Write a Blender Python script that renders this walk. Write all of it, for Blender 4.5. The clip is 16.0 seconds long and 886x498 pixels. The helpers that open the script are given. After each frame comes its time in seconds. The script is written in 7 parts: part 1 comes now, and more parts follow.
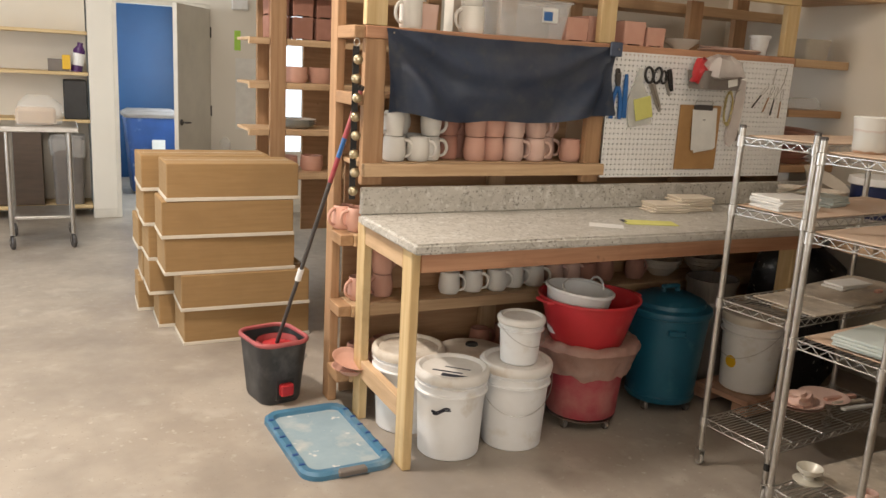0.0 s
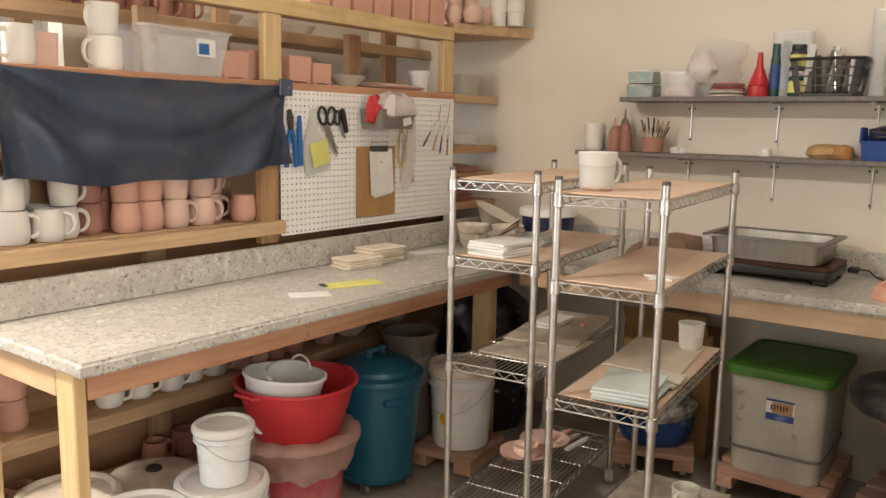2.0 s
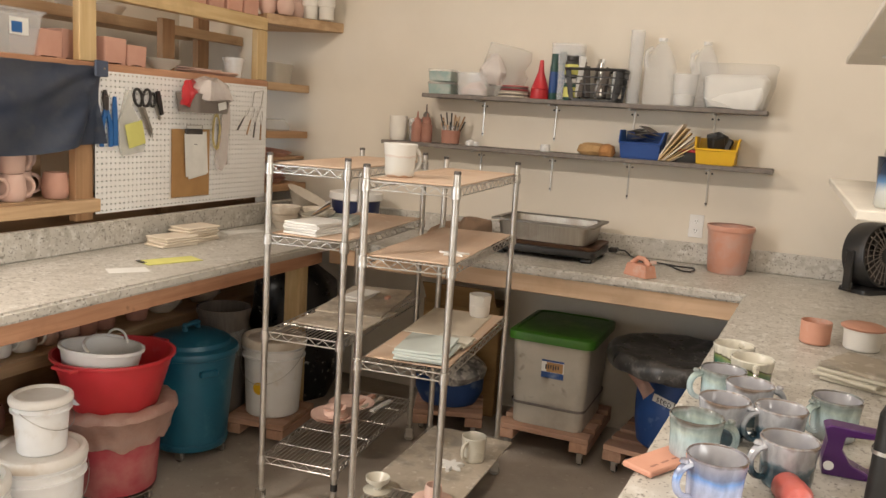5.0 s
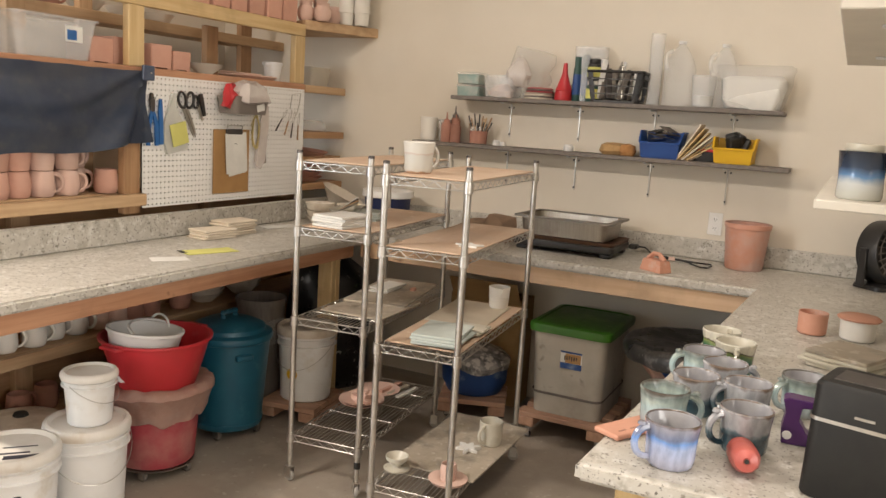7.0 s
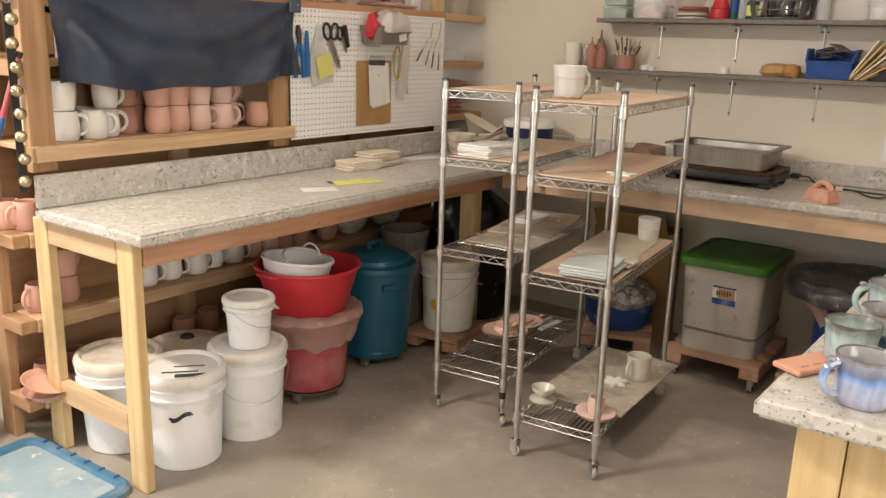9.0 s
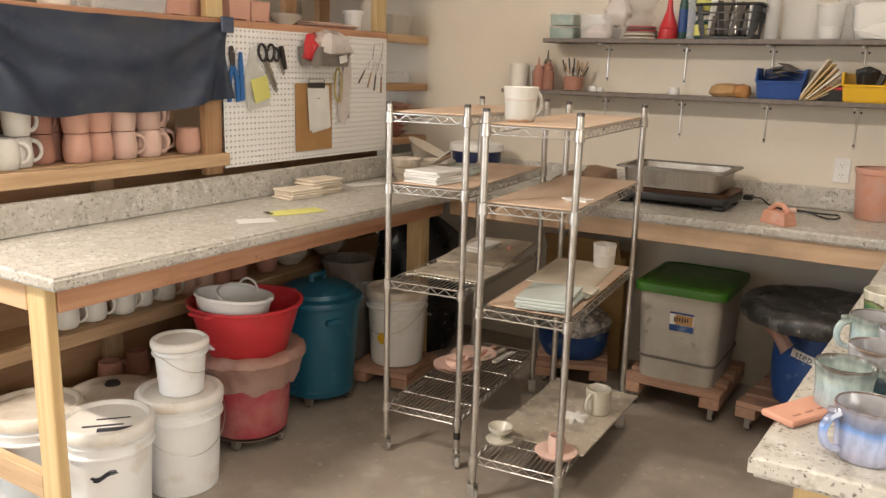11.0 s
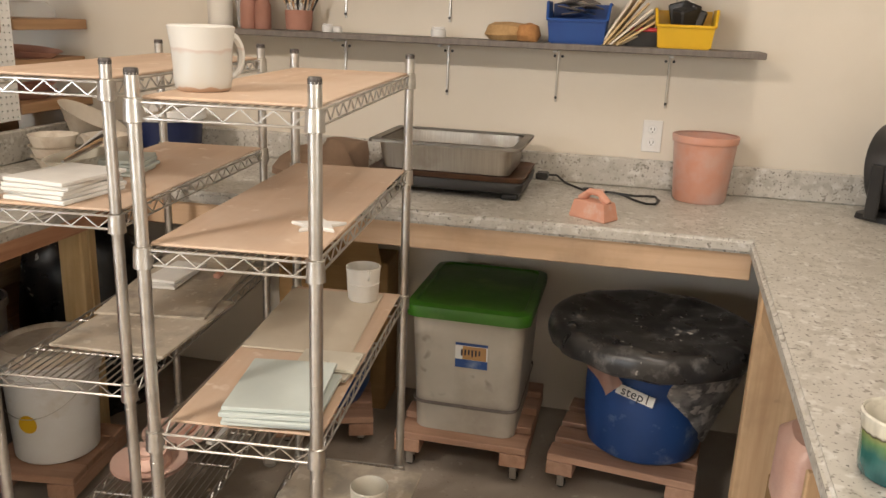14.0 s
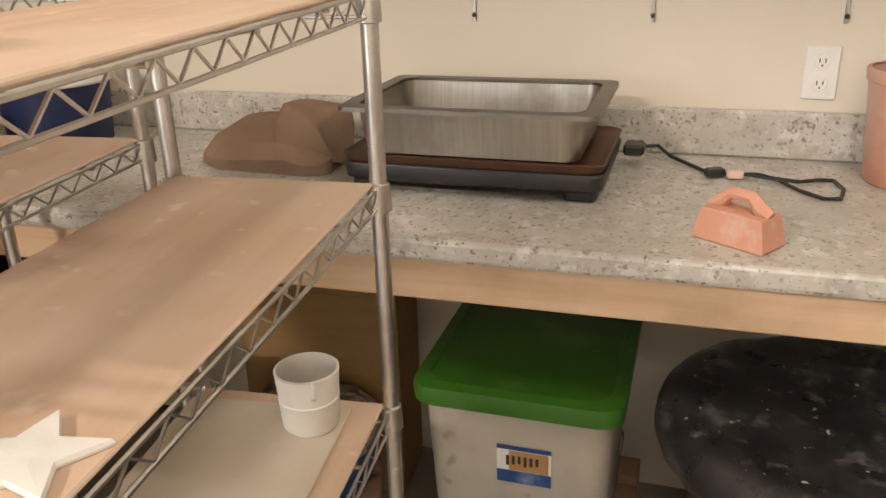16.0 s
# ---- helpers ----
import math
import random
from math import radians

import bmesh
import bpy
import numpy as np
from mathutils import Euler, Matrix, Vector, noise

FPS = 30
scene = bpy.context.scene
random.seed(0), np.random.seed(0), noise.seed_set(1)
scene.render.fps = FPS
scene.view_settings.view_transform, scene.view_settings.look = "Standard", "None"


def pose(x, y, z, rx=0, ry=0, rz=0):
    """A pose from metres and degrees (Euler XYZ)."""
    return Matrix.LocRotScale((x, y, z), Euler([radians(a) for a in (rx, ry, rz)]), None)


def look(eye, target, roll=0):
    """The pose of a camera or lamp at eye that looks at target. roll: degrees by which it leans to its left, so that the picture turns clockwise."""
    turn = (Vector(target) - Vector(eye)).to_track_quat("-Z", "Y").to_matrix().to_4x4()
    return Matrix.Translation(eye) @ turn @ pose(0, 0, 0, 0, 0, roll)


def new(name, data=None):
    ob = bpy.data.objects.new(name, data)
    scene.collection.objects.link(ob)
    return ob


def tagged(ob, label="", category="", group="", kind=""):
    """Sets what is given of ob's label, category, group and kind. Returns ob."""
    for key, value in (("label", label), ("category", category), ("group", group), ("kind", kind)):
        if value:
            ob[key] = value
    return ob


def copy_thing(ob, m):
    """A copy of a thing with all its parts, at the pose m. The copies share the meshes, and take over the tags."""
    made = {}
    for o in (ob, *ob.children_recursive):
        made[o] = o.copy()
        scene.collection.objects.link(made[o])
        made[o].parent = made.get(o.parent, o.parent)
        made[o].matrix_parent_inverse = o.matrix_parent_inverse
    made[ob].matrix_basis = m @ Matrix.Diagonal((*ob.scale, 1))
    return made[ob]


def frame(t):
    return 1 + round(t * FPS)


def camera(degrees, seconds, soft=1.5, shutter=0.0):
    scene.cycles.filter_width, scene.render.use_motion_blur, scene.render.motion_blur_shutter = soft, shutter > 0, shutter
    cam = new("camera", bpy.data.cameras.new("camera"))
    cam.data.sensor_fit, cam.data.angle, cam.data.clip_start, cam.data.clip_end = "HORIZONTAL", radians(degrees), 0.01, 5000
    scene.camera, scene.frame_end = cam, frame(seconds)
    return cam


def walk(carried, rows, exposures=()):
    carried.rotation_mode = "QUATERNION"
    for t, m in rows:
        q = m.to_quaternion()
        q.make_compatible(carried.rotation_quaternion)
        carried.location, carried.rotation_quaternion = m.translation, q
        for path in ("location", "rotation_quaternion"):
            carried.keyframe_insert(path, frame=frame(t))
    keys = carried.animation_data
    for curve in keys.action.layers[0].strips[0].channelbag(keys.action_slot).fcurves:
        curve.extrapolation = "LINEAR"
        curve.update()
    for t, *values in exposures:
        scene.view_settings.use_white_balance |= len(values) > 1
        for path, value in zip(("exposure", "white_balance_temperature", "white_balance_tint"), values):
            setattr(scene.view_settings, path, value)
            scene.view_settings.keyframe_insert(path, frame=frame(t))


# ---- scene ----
cam = camera(57.2, 16.0)
PATH = [
    (0, (0.066, -0.032, 1.594), (0.926, 1.72, 1.158), 3.2),
    (0.5, (0.108, 0.177, 1.58), (1.158, 1.829, 1.174), 2.3),
    (1, (0.085, 0.35, 1.607), (1.388, 1.823, 1.243), 1.2),
    (1.5, (0.142, 0.535, 1.621), (1.598, 1.871, 1.312), 1.5),
    (2, (0.185, 0.664, 1.59), (1.773, 1.841, 1.284), 1.1),
    (2.5, (0.141, 0.756, 1.596), (1.894, 1.642, 1.22), -0.2),
    (3, (0.047, 0.765, 1.589), (1.85, 1.529, 1.18), 2.1),
    (3.5, (0.0, 0.696, 1.599), (1.812, 1.442, 1.202), 3.0),
    (4, (-0.043, 0.662, 1.625), (1.787, 1.395, 1.295), 3.4),
    (4.2, (-0.053, 0.643, 1.618), (1.783, 1.371, 1.302), 3.5),
    (6.3, (-0.196, 0.304, 1.617), (1.589, 1.143, 1.285), 3.5),
    (6.5, (-0.205, 0.294, 1.623), (1.58, 1.138, 1.301), 3.3),
    (7, (-0.224, 0.318, 1.612), (1.546, 1.192, 1.29), 3.6),
    (7.5, (-0.217, 0.328, 1.609), (1.527, 1.241, 1.255), 3.5),
    (8, (-0.203, 0.329, 1.599), (1.508, 1.286, 1.202), 2.7),
    (8.5, (-0.21, 0.356, 1.584), (1.421, 1.419, 1.125), 1.7),
    (8.7, (-0.222, 0.376, 1.576), (1.361, 1.496, 1.084), 1.9),
    (10.8, (-0.078, 0.518, 1.57), (1.544, 1.604, 1.132), 1.4),
    (11, (-0.062, 0.529, 1.567), (1.605, 1.543, 1.132), 1.6),
    (11.5, (0.0, 0.6, 1.57), (1.755, 1.459, 1.145), 2.2),
    (12, (0.127, 0.743, 1.547), (1.925, 1.508, 1.122), 3.6),
    (12.5, (0.313, 0.899, 1.552), (2.136, 1.588, 1.102), 4.0),
    (13, (0.515, 0.998, 1.554), (2.388, 1.517, 1.082), 3.6),
    (13.5, (0.764, 1.023, 1.561), (2.668, 1.38, 1.063), 3.1),
    (14, (1.094, 1.002, 1.548), (2.969, 1.421, 0.993), 2.3),
    (14.5, (1.384, 1.02, 1.526), (3.228, 1.487, 0.907), 1.1),
    (15, (1.723, 1.089, 1.501), (3.551, 1.557, 0.84), -0.2),
    (15.5, (2.087, 1.098, 1.497), (3.901, 1.599, 0.821), -1.4),
    (16, (2.232, 1.172, 1.464), (4.002, 1.74, 0.726), -1.6),
]
walk(cam, [(t, look(eye, target, roll)) for t, eye, target, roll in PATH],
     ((0.0, -0.90), (1.0, -0.67), (2.0, -0.48), (4.0, -0.44), (8.0, -0.50), (11.0, -0.45), (13.0, -0.30), (14.5, -0.28), (15.0, -0.24), (16.0, -0.06)))


# ---------------------------------------------------------------- world and lights
world = bpy.data.worlds.new("world")
world.use_nodes = True
scene.world = world
sky = world.node_tree.nodes.new("ShaderNodeTexSky")
sky.sky_type, sky.sun_disc = "NISHITA", False
sky.sun_elevation, sky.sun_rotation = radians(38), radians(200)
world.node_tree.links.new(sky.outputs[0], world.node_tree.nodes["Background"].inputs[0])
world.node_tree.nodes["Background"].inputs[1].default_value = 0.1


def area(name, m, sx, sy, watts, color):
    li = bpy.data.lights.new(name, "AREA")
    li.shape, li.size, li.size_y, li.energy, li.color = "RECTANGLE", sx, sy, watts, color
    ob = new(name, li)
    ob.matrix_world = m
    return ob


WARM = (1.0, 0.875, 0.765)
area("ceiling_lamp_light", pose(-0.15, 3.25, 3.3), 0.12, 0.55, 190, WARM)
area("ceiling_lamp_light", pose(-0.5, 0.6, 3.48), 0.3, 1.2, 44, WARM)
area("ceiling_lamp_light", pose(2.35, 0.65, 3.48), 1.2, 0.3, 28, WARM)
area("ceiling_lamp_light", pose(-0.6, 5.8, 3.48), 0.3, 1.2, 85, (1.0, 0.93, 0.84))
area("window_light", pose(-3.1, 5.5, 1.6, 0, -90, 0), 1.6, 2.6, 190, (0.86, 0.93, 1.0))
# fill from an assumed south window, brightens the shelving and pegboard fronts
area("window_light", pose(-0.5, -2.86, 1.75, 90, 0, 0), 2.6, 1.6, 165, (0.99, 0.94, 0.88))
# lamp added in the next room to brighten its left wall
area("doorway_fill_light", pose(1.7, 9.6, 1.5, 0, 90, 0), 1.2, 1.8, 120, (0.75, 0.87, 1.0))

# ---------------------------------------------------------------- materials
MATS = {}


def mat(name, c1, c2=None, scale=8.0, stretch=(1, 1, 1), rough=0.6, metal=0.0, bump=0.15, bscale=60.0, stain=None,
        specks=(), rand=0.0, trans=0.0, coat=0.0, sss=0.0, alpha=1.0, rvar=0.12):
    """A surface: fine grain between two colours, larger stains, specks, bump and uneven roughness."""
    m = bpy.data.materials.new(name)
    m.use_nodes = True
    nt, n, l = m.node_tree, m.node_tree.nodes, m.node_tree.links
    b = n["Principled BSDF"]
    tc = n.new("ShaderNodeTexCoord")
    info = n.new("ShaderNodeObjectInfo")
    shift = n.new("ShaderNodeVectorMath")
    shift.operation = "SCALE"
    shift.inputs[0].default_value = (7.3, 3.1, 5.7)
    l.new(info.outputs["Random"], shift.inputs["Scale"])
    add = n.new("ShaderNodeVectorMath")
    l.new(tc.outputs["Object"], add.inputs[0])
    l.new(shift.outputs[0], add.inputs[1])
    mp = n.new("ShaderNodeMapping")
    mp.inputs["Scale"].default_value = stretch
    l.new(add.outputs[0], mp.inputs[0])

    def noise_at(sc, detail=4.0, src=mp, rough_=0.6):
        t = n.new("ShaderNodeTexNoise")
        t.inputs["Scale"].default_value, t.inputs["Detail"].default_value = sc, detail
        t.inputs["Roughness"].default_value = rough_
        l.new(src.outputs[0], t.inputs["Vector"])
        return t.outputs["Fac"]

    def ramp(fac, lo, hi):
        r = n.new("ShaderNodeMapRange")
        r.inputs["From Min"].default_value, r.inputs["From Max"].default_value = lo, hi
        l.new(fac, r.inputs["Value"])
        return r.outputs[0]

    def mix(fac, a, c, mode="MIX"):
        x = n.new("ShaderNodeMix")
        x.data_type, x.blend_type = "RGBA", mode
        if isinstance(fac, float):
            x.inputs[0].default_value = fac
        else:
            l.new(fac, x.inputs[0])
        for sock, v in ((x.inputs[6], a), (x.inputs[7], c)):
            if isinstance(v, tuple):
                sock.default_value = (*v, 1)
            else:
                l.new(v, sock)
        return x.outputs[2]

    c2 = c2 or tuple(v * 0.88 for v in c1)
    col = mix(ramp(noise_at(scale), 0.35, 0.65), c1, c2)
    for sc, lo, hi, c in specks:
        col = mix(ramp(noise_at(sc, 2.0, add), lo, hi), col, c)
    if stain:
        sc, lo, hi, c = stain
        col = mix(ramp(noise_at(sc, 5.0, add), lo, hi), col, c)
    if rand:
        hs = n.new("ShaderNodeHueSaturation")
        l.new(ramp(info.outputs["Random"], 0, 1), hs.inputs["Fac"])
        hs.inputs["Fac"].default_value = 1
        mr = n.new("ShaderNodeMapRange")
        mr.inputs["To Min"].default_value, mr.inputs["To Max"].default_value = 1 - rand, 1 + rand
        l.new(info.outputs["Random"], mr.inputs["Value"])
        for lk in list(hs.inputs["Fac"].links):
            l.remove(lk)
        l.new(mr.outputs[0], hs.inputs["Value"])
        l.new(col, hs.inputs["Color"])
        col = hs.outputs[0]
    l.new(col, b.inputs["Base Color"])
    rr = n.new("ShaderNodeMapRange")
    rr.inputs["To Min"].default_value, rr.inputs["To Max"].default_value = max(rough - rvar, 0.03), min(rough + rvar, 1)
    l.new(noise_at(14.0, 4.0, add), rr.inputs["Value"])
    l.new(rr.outputs[0], b.inputs["Roughness"])
    b.inputs["Metallic"].default_value = metal
    b.inputs["Transmission Weight"].default_value = trans
    b.inputs["Coat Weight"].default_value = coat
    b.inputs["Subsurface Weight"].default_value = sss
    b.inputs["Alpha"].default_value = alpha
    if bump:
        bp = n.new("ShaderNodeBump")
        bp.inputs["Strength"].default_value, bp.inputs["Distance"].default_value = bump, 0.004
        l.new(noise_at(bscale), bp.inputs["Height"])
        l.new(bp.outputs[0], b.inputs["Normal"])
    MATS[name] = m
    return m


def wood(name, axis, c1, c2, rough=0.6, rand=0.08):
    """Lumber with the grain along one axis."""
    st = [16, 16, 16]
    st["xyz".index(axis)] = 0.9
    return mat(name, c1, c2, scale=2.2, stretch=tuple(st), rough=rough, bump=0.12, bscale=5.0, rand=rand,
               stain=(3.0, 0.55, 0.8, tuple(v * 0.72 for v in c2)), specks=((9.0, 0.72, 0.78, tuple(v * 0.45 for v in c2)),))


PINE = {a: wood("pine_" + a, a, (0.60, 0.415, 0.245), (0.47, 0.305, 0.168)) for a in "xyz"}
APRONW = wood("knotty_apron_pine", "y", (0.68, 0.485, 0.32), (0.60, 0.405, 0.25))
DARKPINE = {a: wood("dark_pine_" + a, a, (0.44, 0.265, 0.14), (0.33, 0.185, 0.092)) for a in "xyz"}
FIR = {a: wood("red_fir_" + a, a, (0.58, 0.32, 0.19), (0.43, 0.21, 0.115)) for a in "xyz"}
PALE = {a: wood("pale_pine_" + a, a, (0.66, 0.50, 0.27), (0.55, 0.38, 0.18)) for a in "xyz"}
PLY = mat("plywood_board", (0.59, 0.43, 0.31), (0.53, 0.375, 0.26), 3.0, (0.6, 9, 9), 0.7, bump=0.08, bscale=14, stain=(3.5, 0.46, 0.72, (0.62, 0.49, 0.38)), specks=((20, 0.64, 0.74, (0.72, 0.60, 0.50)), (7, 0.66, 0.76, (0.47, 0.33, 0.25))))
DUSTY = mat("clay_stained_board", (0.50, 0.44, 0.355), (0.40, 0.345, 0.27), 6.0, rough=0.75, bump=0.1, stain=(9.0, 0.50, 0.66, (0.29, 0.26, 0.215)), specks=((30, 0.6, 0.66, (0.55, 0.5, 0.42)),))
WALL = mat("cream_wall_paint", (0.72, 0.66, 0.565), (0.69, 0.63, 0.535), 1.5, rough=0.75, bump=0.10, bscale=180, stain=(1.3, 0.55, 0.85, (0.64, 0.58, 0.485)))
WALLN = mat("white_wall_paint", (0.76, 0.72, 0.64), (0.73, 0.69, 0.61), 1.5, rough=0.75, bump=0.10, bscale=180)
CEIL = mat("ceiling_paint", (0.75, 0.72, 0.66), None, 2, rough=0.85, bump=0.1)
CONC = mat("concrete_floor", (0.40, 0.35, 0.29), (0.33, 0.285, 0.235), 2.6, rough=0.42, bump=0.05, bscale=90, stain=(1.1, 0.45, 0.70, (0.25, 0.215, 0.18)), specks=((5, 0.58, 0.72, (0.44, 0.395, 0.335)), (26, 0.64, 0.72, (0.46, 0.42, 0.36)), (90, 0.68, 0.72, (0.22, 0.19, 0.16))), rvar=0.16)
LAM = mat("speckled_laminate", (0.55, 0.525, 0.475), (0.47, 0.445, 0.395), 8, rough=0.42, bump=0.02, stain=(2.6, 0.5, 0.8, (0.43, 0.405, 0.355)),
          specks=((22, 0.52, 0.64, (0.41, 0.385, 0.335)), (34, 0.56, 0.66, (0.62, 0.605, 0.565)), (60, 0.60, 0.67, (0.25, 0.228, 0.195)), (120, 0.63, 0.69, (0.16, 0.148, 0.13))))
CHROME = mat("zinc_wire", (0.66, 0.645, 0.615), (0.56, 0.545, 0.515), 30, rough=0.36, metal=1.0, bump=0.05, stain=(9, 0.52, 0.75, (0.48, 0.46, 0.43)))
STEEL = mat("brushed_steel", (0.55, 0.53, 0.50), (0.45, 0.43, 0.40), 4, (1, 40, 1), rough=0.33, metal=1.0, bump=0.04, stain=(7, 0.5, 0.75, (0.35, 0.32, 0.28)))
PANSTEEL = mat("dull_pan_steel", (0.44, 0.42, 0.385), (0.36, 0.34, 0.305), 4, (1, 40, 1), rough=0.36, metal=1.0, bump=0.04, stain=(6, 0.48, 0.72, (0.26, 0.23, 0.195)))
RIMSTEEL = mat("tarnished_rim", (0.22, 0.20, 0.175), (0.16, 0.145, 0.125), 8, rough=0.42, metal=0.9, bump=0.05)
DARKMETAL = mat("dark_metal", (0.10, 0.09, 0.085), None, 20, rough=0.5, metal=0.6, bump=0.08)
GREYSHELF = mat("grey_shelf_paint", (0.185, 0.158, 0.138), (0.14, 0.12, 0.104), 6, (1, 12, 1), rough=0.6, bump=0.08)
WHITEP = mat("white_plastic", (0.80, 0.80, 0.79), (0.74, 0.73, 0.71), 5, rough=0.42, bump=0.03, stain=(6, 0.58, 0.75, (0.60, 0.55, 0.47)))
LIDP = mat("clay_dusted_lid", (0.70, 0.64, 0.55), (0.60, 0.53, 0.44), 7, rough=0.6, bump=0.06, stain=(9, 0.5, 0.66, (0.50, 0.42, 0.33)))
LIDW = mat("white_dusty_lid", (0.74, 0.71, 0.66), (0.66, 0.62, 0.56), 7, rough=0.5, bump=0.05, stain=(7, 0.55, 0.72, (0.58, 0.50, 0.41)))
RED = mat("red_plastic", (0.52, 0.03, 0.04), (0.44, 0.025, 0.03), 5, rough=0.38, bump=0.03, stain=(7, 0.62, 0.85, (0.55, 0.16, 0.14)))
DUSTRED = mat("dusty_red_plastic", (0.42, 0.06, 0.075), (0.34, 0.045, 0.06), 5, rough=0.6, bump=0.05, stain=(6, 0.45, 0.75, (0.48, 0.20, 0.18)))
TEAL = mat("teal_plastic", (0.012, 0.105, 0.165), (0.01, 0.085, 0.14), 5, rough=0.38, bump=0.03, stain=(8, 0.6, 0.8, (0.06, 0.17, 0.22)))
BLUEP = mat("blue_plastic", (0.02, 0.07, 0.24), (0.015, 0.055, 0.19), 5, rough=0.45, bump=0.04, stain=(9, 0.6, 0.72, (0.16, 0.22, 0.36)))
NAVYP = mat("navy_plastic", (0.012, 0.022, 0.085), (0.010, 0.018, 0.07), 5, rough=0.45, bump=0.04)
BRIGHTBLUE = mat("bright_blue_plastic", (0.03, 0.14, 0.40), None, 5, rough=0.4, bump=0.03)
YELLOWP = mat("yellow_plastic", (0.75, 0.45, 0.02), None, 5, rough=0.4, bump=0.03)
GREEN = mat("green_plastic", (0.042, 0.155, 0.012), (0.034, 0.125, 0.01), 5, rough=0.40, bump=0.04, stain=(5, 0.55, 0.8, (0.13, 0.26, 0.05)))
BIN = mat("milky_plastic", (0.48, 0.44, 0.37), (0.42, 0.385, 0.32), 5, rough=0.45, bump=0.04, stain=(4, 0.48, 0.72, (0.34, 0.30, 0.245)), specks=((12, 0.66, 0.74, (0.24, 0.21, 0.17)),))
CLEARP = mat("clear_plastic", (0.84, 0.84, 0.83), None, 5, rough=0.2, bump=0.02, alpha=0.26)
BAG = mat("clear_bag", (0.80, 0.78, 0.74), None, 12, rough=0.22, bump=0.9, bscale=30, alpha=0.27)
BLACK = mat("black_plastic", (0.018, 0.017, 0.017), (0.026, 0.025, 0.024), 8, rough=0.4, bump=0.04)
BLACKLID = mat("splashed_black_lid", (0.016, 0.016, 0.017), (0.040, 0.039, 0.038), 9, rough=0.30, bump=0.35, bscale=14, stain=(16, 0.54, 0.68, (0.13, 0.125, 0.12)), specks=((38, 0.69, 0.72, (0.55, 0.52, 0.47)),))
FOILBAG = mat("splattered_bag", (0.10, 0.10, 0.105), (0.42, 0.41, 0.40), 16, rough=0.35, bump=0.5, bscale=25, specks=((24, 0.51, 0.58, (0.62, 0.60, 0.57)),))
# the large lighter stain paints the cloth's sheen into its colour
NAVY = mat("dusty_sheen_navy_cloth", (0.058, 0.077, 0.125), (0.085, 0.108, 0.162), 5, rough=0.40, bump=0.15, bscale=300, stain=(3.5, 0.45, 0.8, (0.15, 0.155, 0.175)), specks=((14, 0.58, 0.78, (0.11, 0.12, 0.15)),))
PINK = mat("pink_bisque", (0.67, 0.39, 0.30), (0.62, 0.345, 0.26), 7, rough=0.8, bump=0.06, bscale=120, rand=0.10)
PALEPINK = mat("pale_pink_bisque", (0.70, 0.50, 0.42), (0.65, 0.44, 0.36), 7, rough=0.8, bump=0.06, bscale=120, rand=0.08)
ROSE = mat("dark_rose_bisque", (0.40, 0.20, 0.15), (0.33, 0.16, 0.115), 7, rough=0.85, bump=0.06, rand=0.12)
SALMON = mat("salmon_clay", (0.64, 0.33, 0.23), (0.59, 0.295, 0.205), 6, rough=0.7, bump=0.06, stain=(14, 0.55, 0.72, (0.62, 0.45, 0.38)))
WHITE = mat("white_bisque", (0.78, 0.75, 0.69), (0.73, 0.70, 0.64), 6, rough=0.6, bump=0.05, rand=0.05)
CREAM = mat("cream_glaze", (0.62, 0.59, 0.50), (0.57, 0.54, 0.45), 8, rough=0.3, bump=0.03, coat=0.3)
PAPER = mat("white_paper", (0.78, 0.77, 0.73), None, 8, rough=0.9, bump=0.03)
YPAPER = mat("yellow_paper", (0.68, 0.66, 0.20), None, 8, rough=0.9, bump=0.03)
YGPAPER = mat("lime_paper", (0.45, 0.75, 0.12), None, 8, rough=0.9, bump=0.03)
INK = mat("dark_ink", (0.03, 0.03, 0.04), None, 20, rough=0.8, bump=0)
CARD = mat("brown_cardboard", (0.33, 0.205, 0.088), (0.295, 0.18, 0.075), 4, (1, 1, 14), rough=0.85, bump=0.05, stain=(3, 0.5, 0.8, (0.27, 0.165, 0.07)))
# dark brown that stands in for the shaded space under the bay counter
BROWN = mat("dark_bay_fill", (0.085, 0.055, 0.036), (0.065, 0.042, 0.028), 4, (1, 1, 8), rough=0.5, bump=0.05)
TAPE = mat("pale_tape", (0.66, 0.60, 0.50), None, 9, rough=0.5, bump=0.03)
MASON = mat("brown_hardboard", (0.42, 0.24, 0.095), (0.37, 0.205, 0.08), 10, rough=0.6, bump=0.05)
PEG = mat("white_pegboard", (0.85, 0.845, 0.83), (0.82, 0.81, 0.79), 6, rough=0.5, bump=0.03)
# near-black fill that stands in for shade inside holes
DARK = mat("dark_hole_fill", (0.03, 0.025, 0.02), None, 6, rough=0.9, bump=0)
BLUEDOOR = mat("deep_blue_paint", (0.002, 0.045, 0.130), (0.002, 0.038, 0.115), 3, rough=0.5, bump=0.04)
DOORP = mat("white_door_paint", (0.70, 0.66, 0.58), None, 3, rough=0.45, bump=0.03)
TOWEL = mat("brown_towel", (0.30, 0.20, 0.135), (0.25, 0.165, 0.11), 12, rough=0.95, bump=0.35, bscale=200)
PINKBAG = mat("pink_stained_bag", (0.64, 0.43, 0.35), (0.55, 0.33, 0.26), 9, rough=0.4, bump=0.6, bscale=34, stain=(6, 0.5, 0.75, (0.66, 0.52, 0.46)))


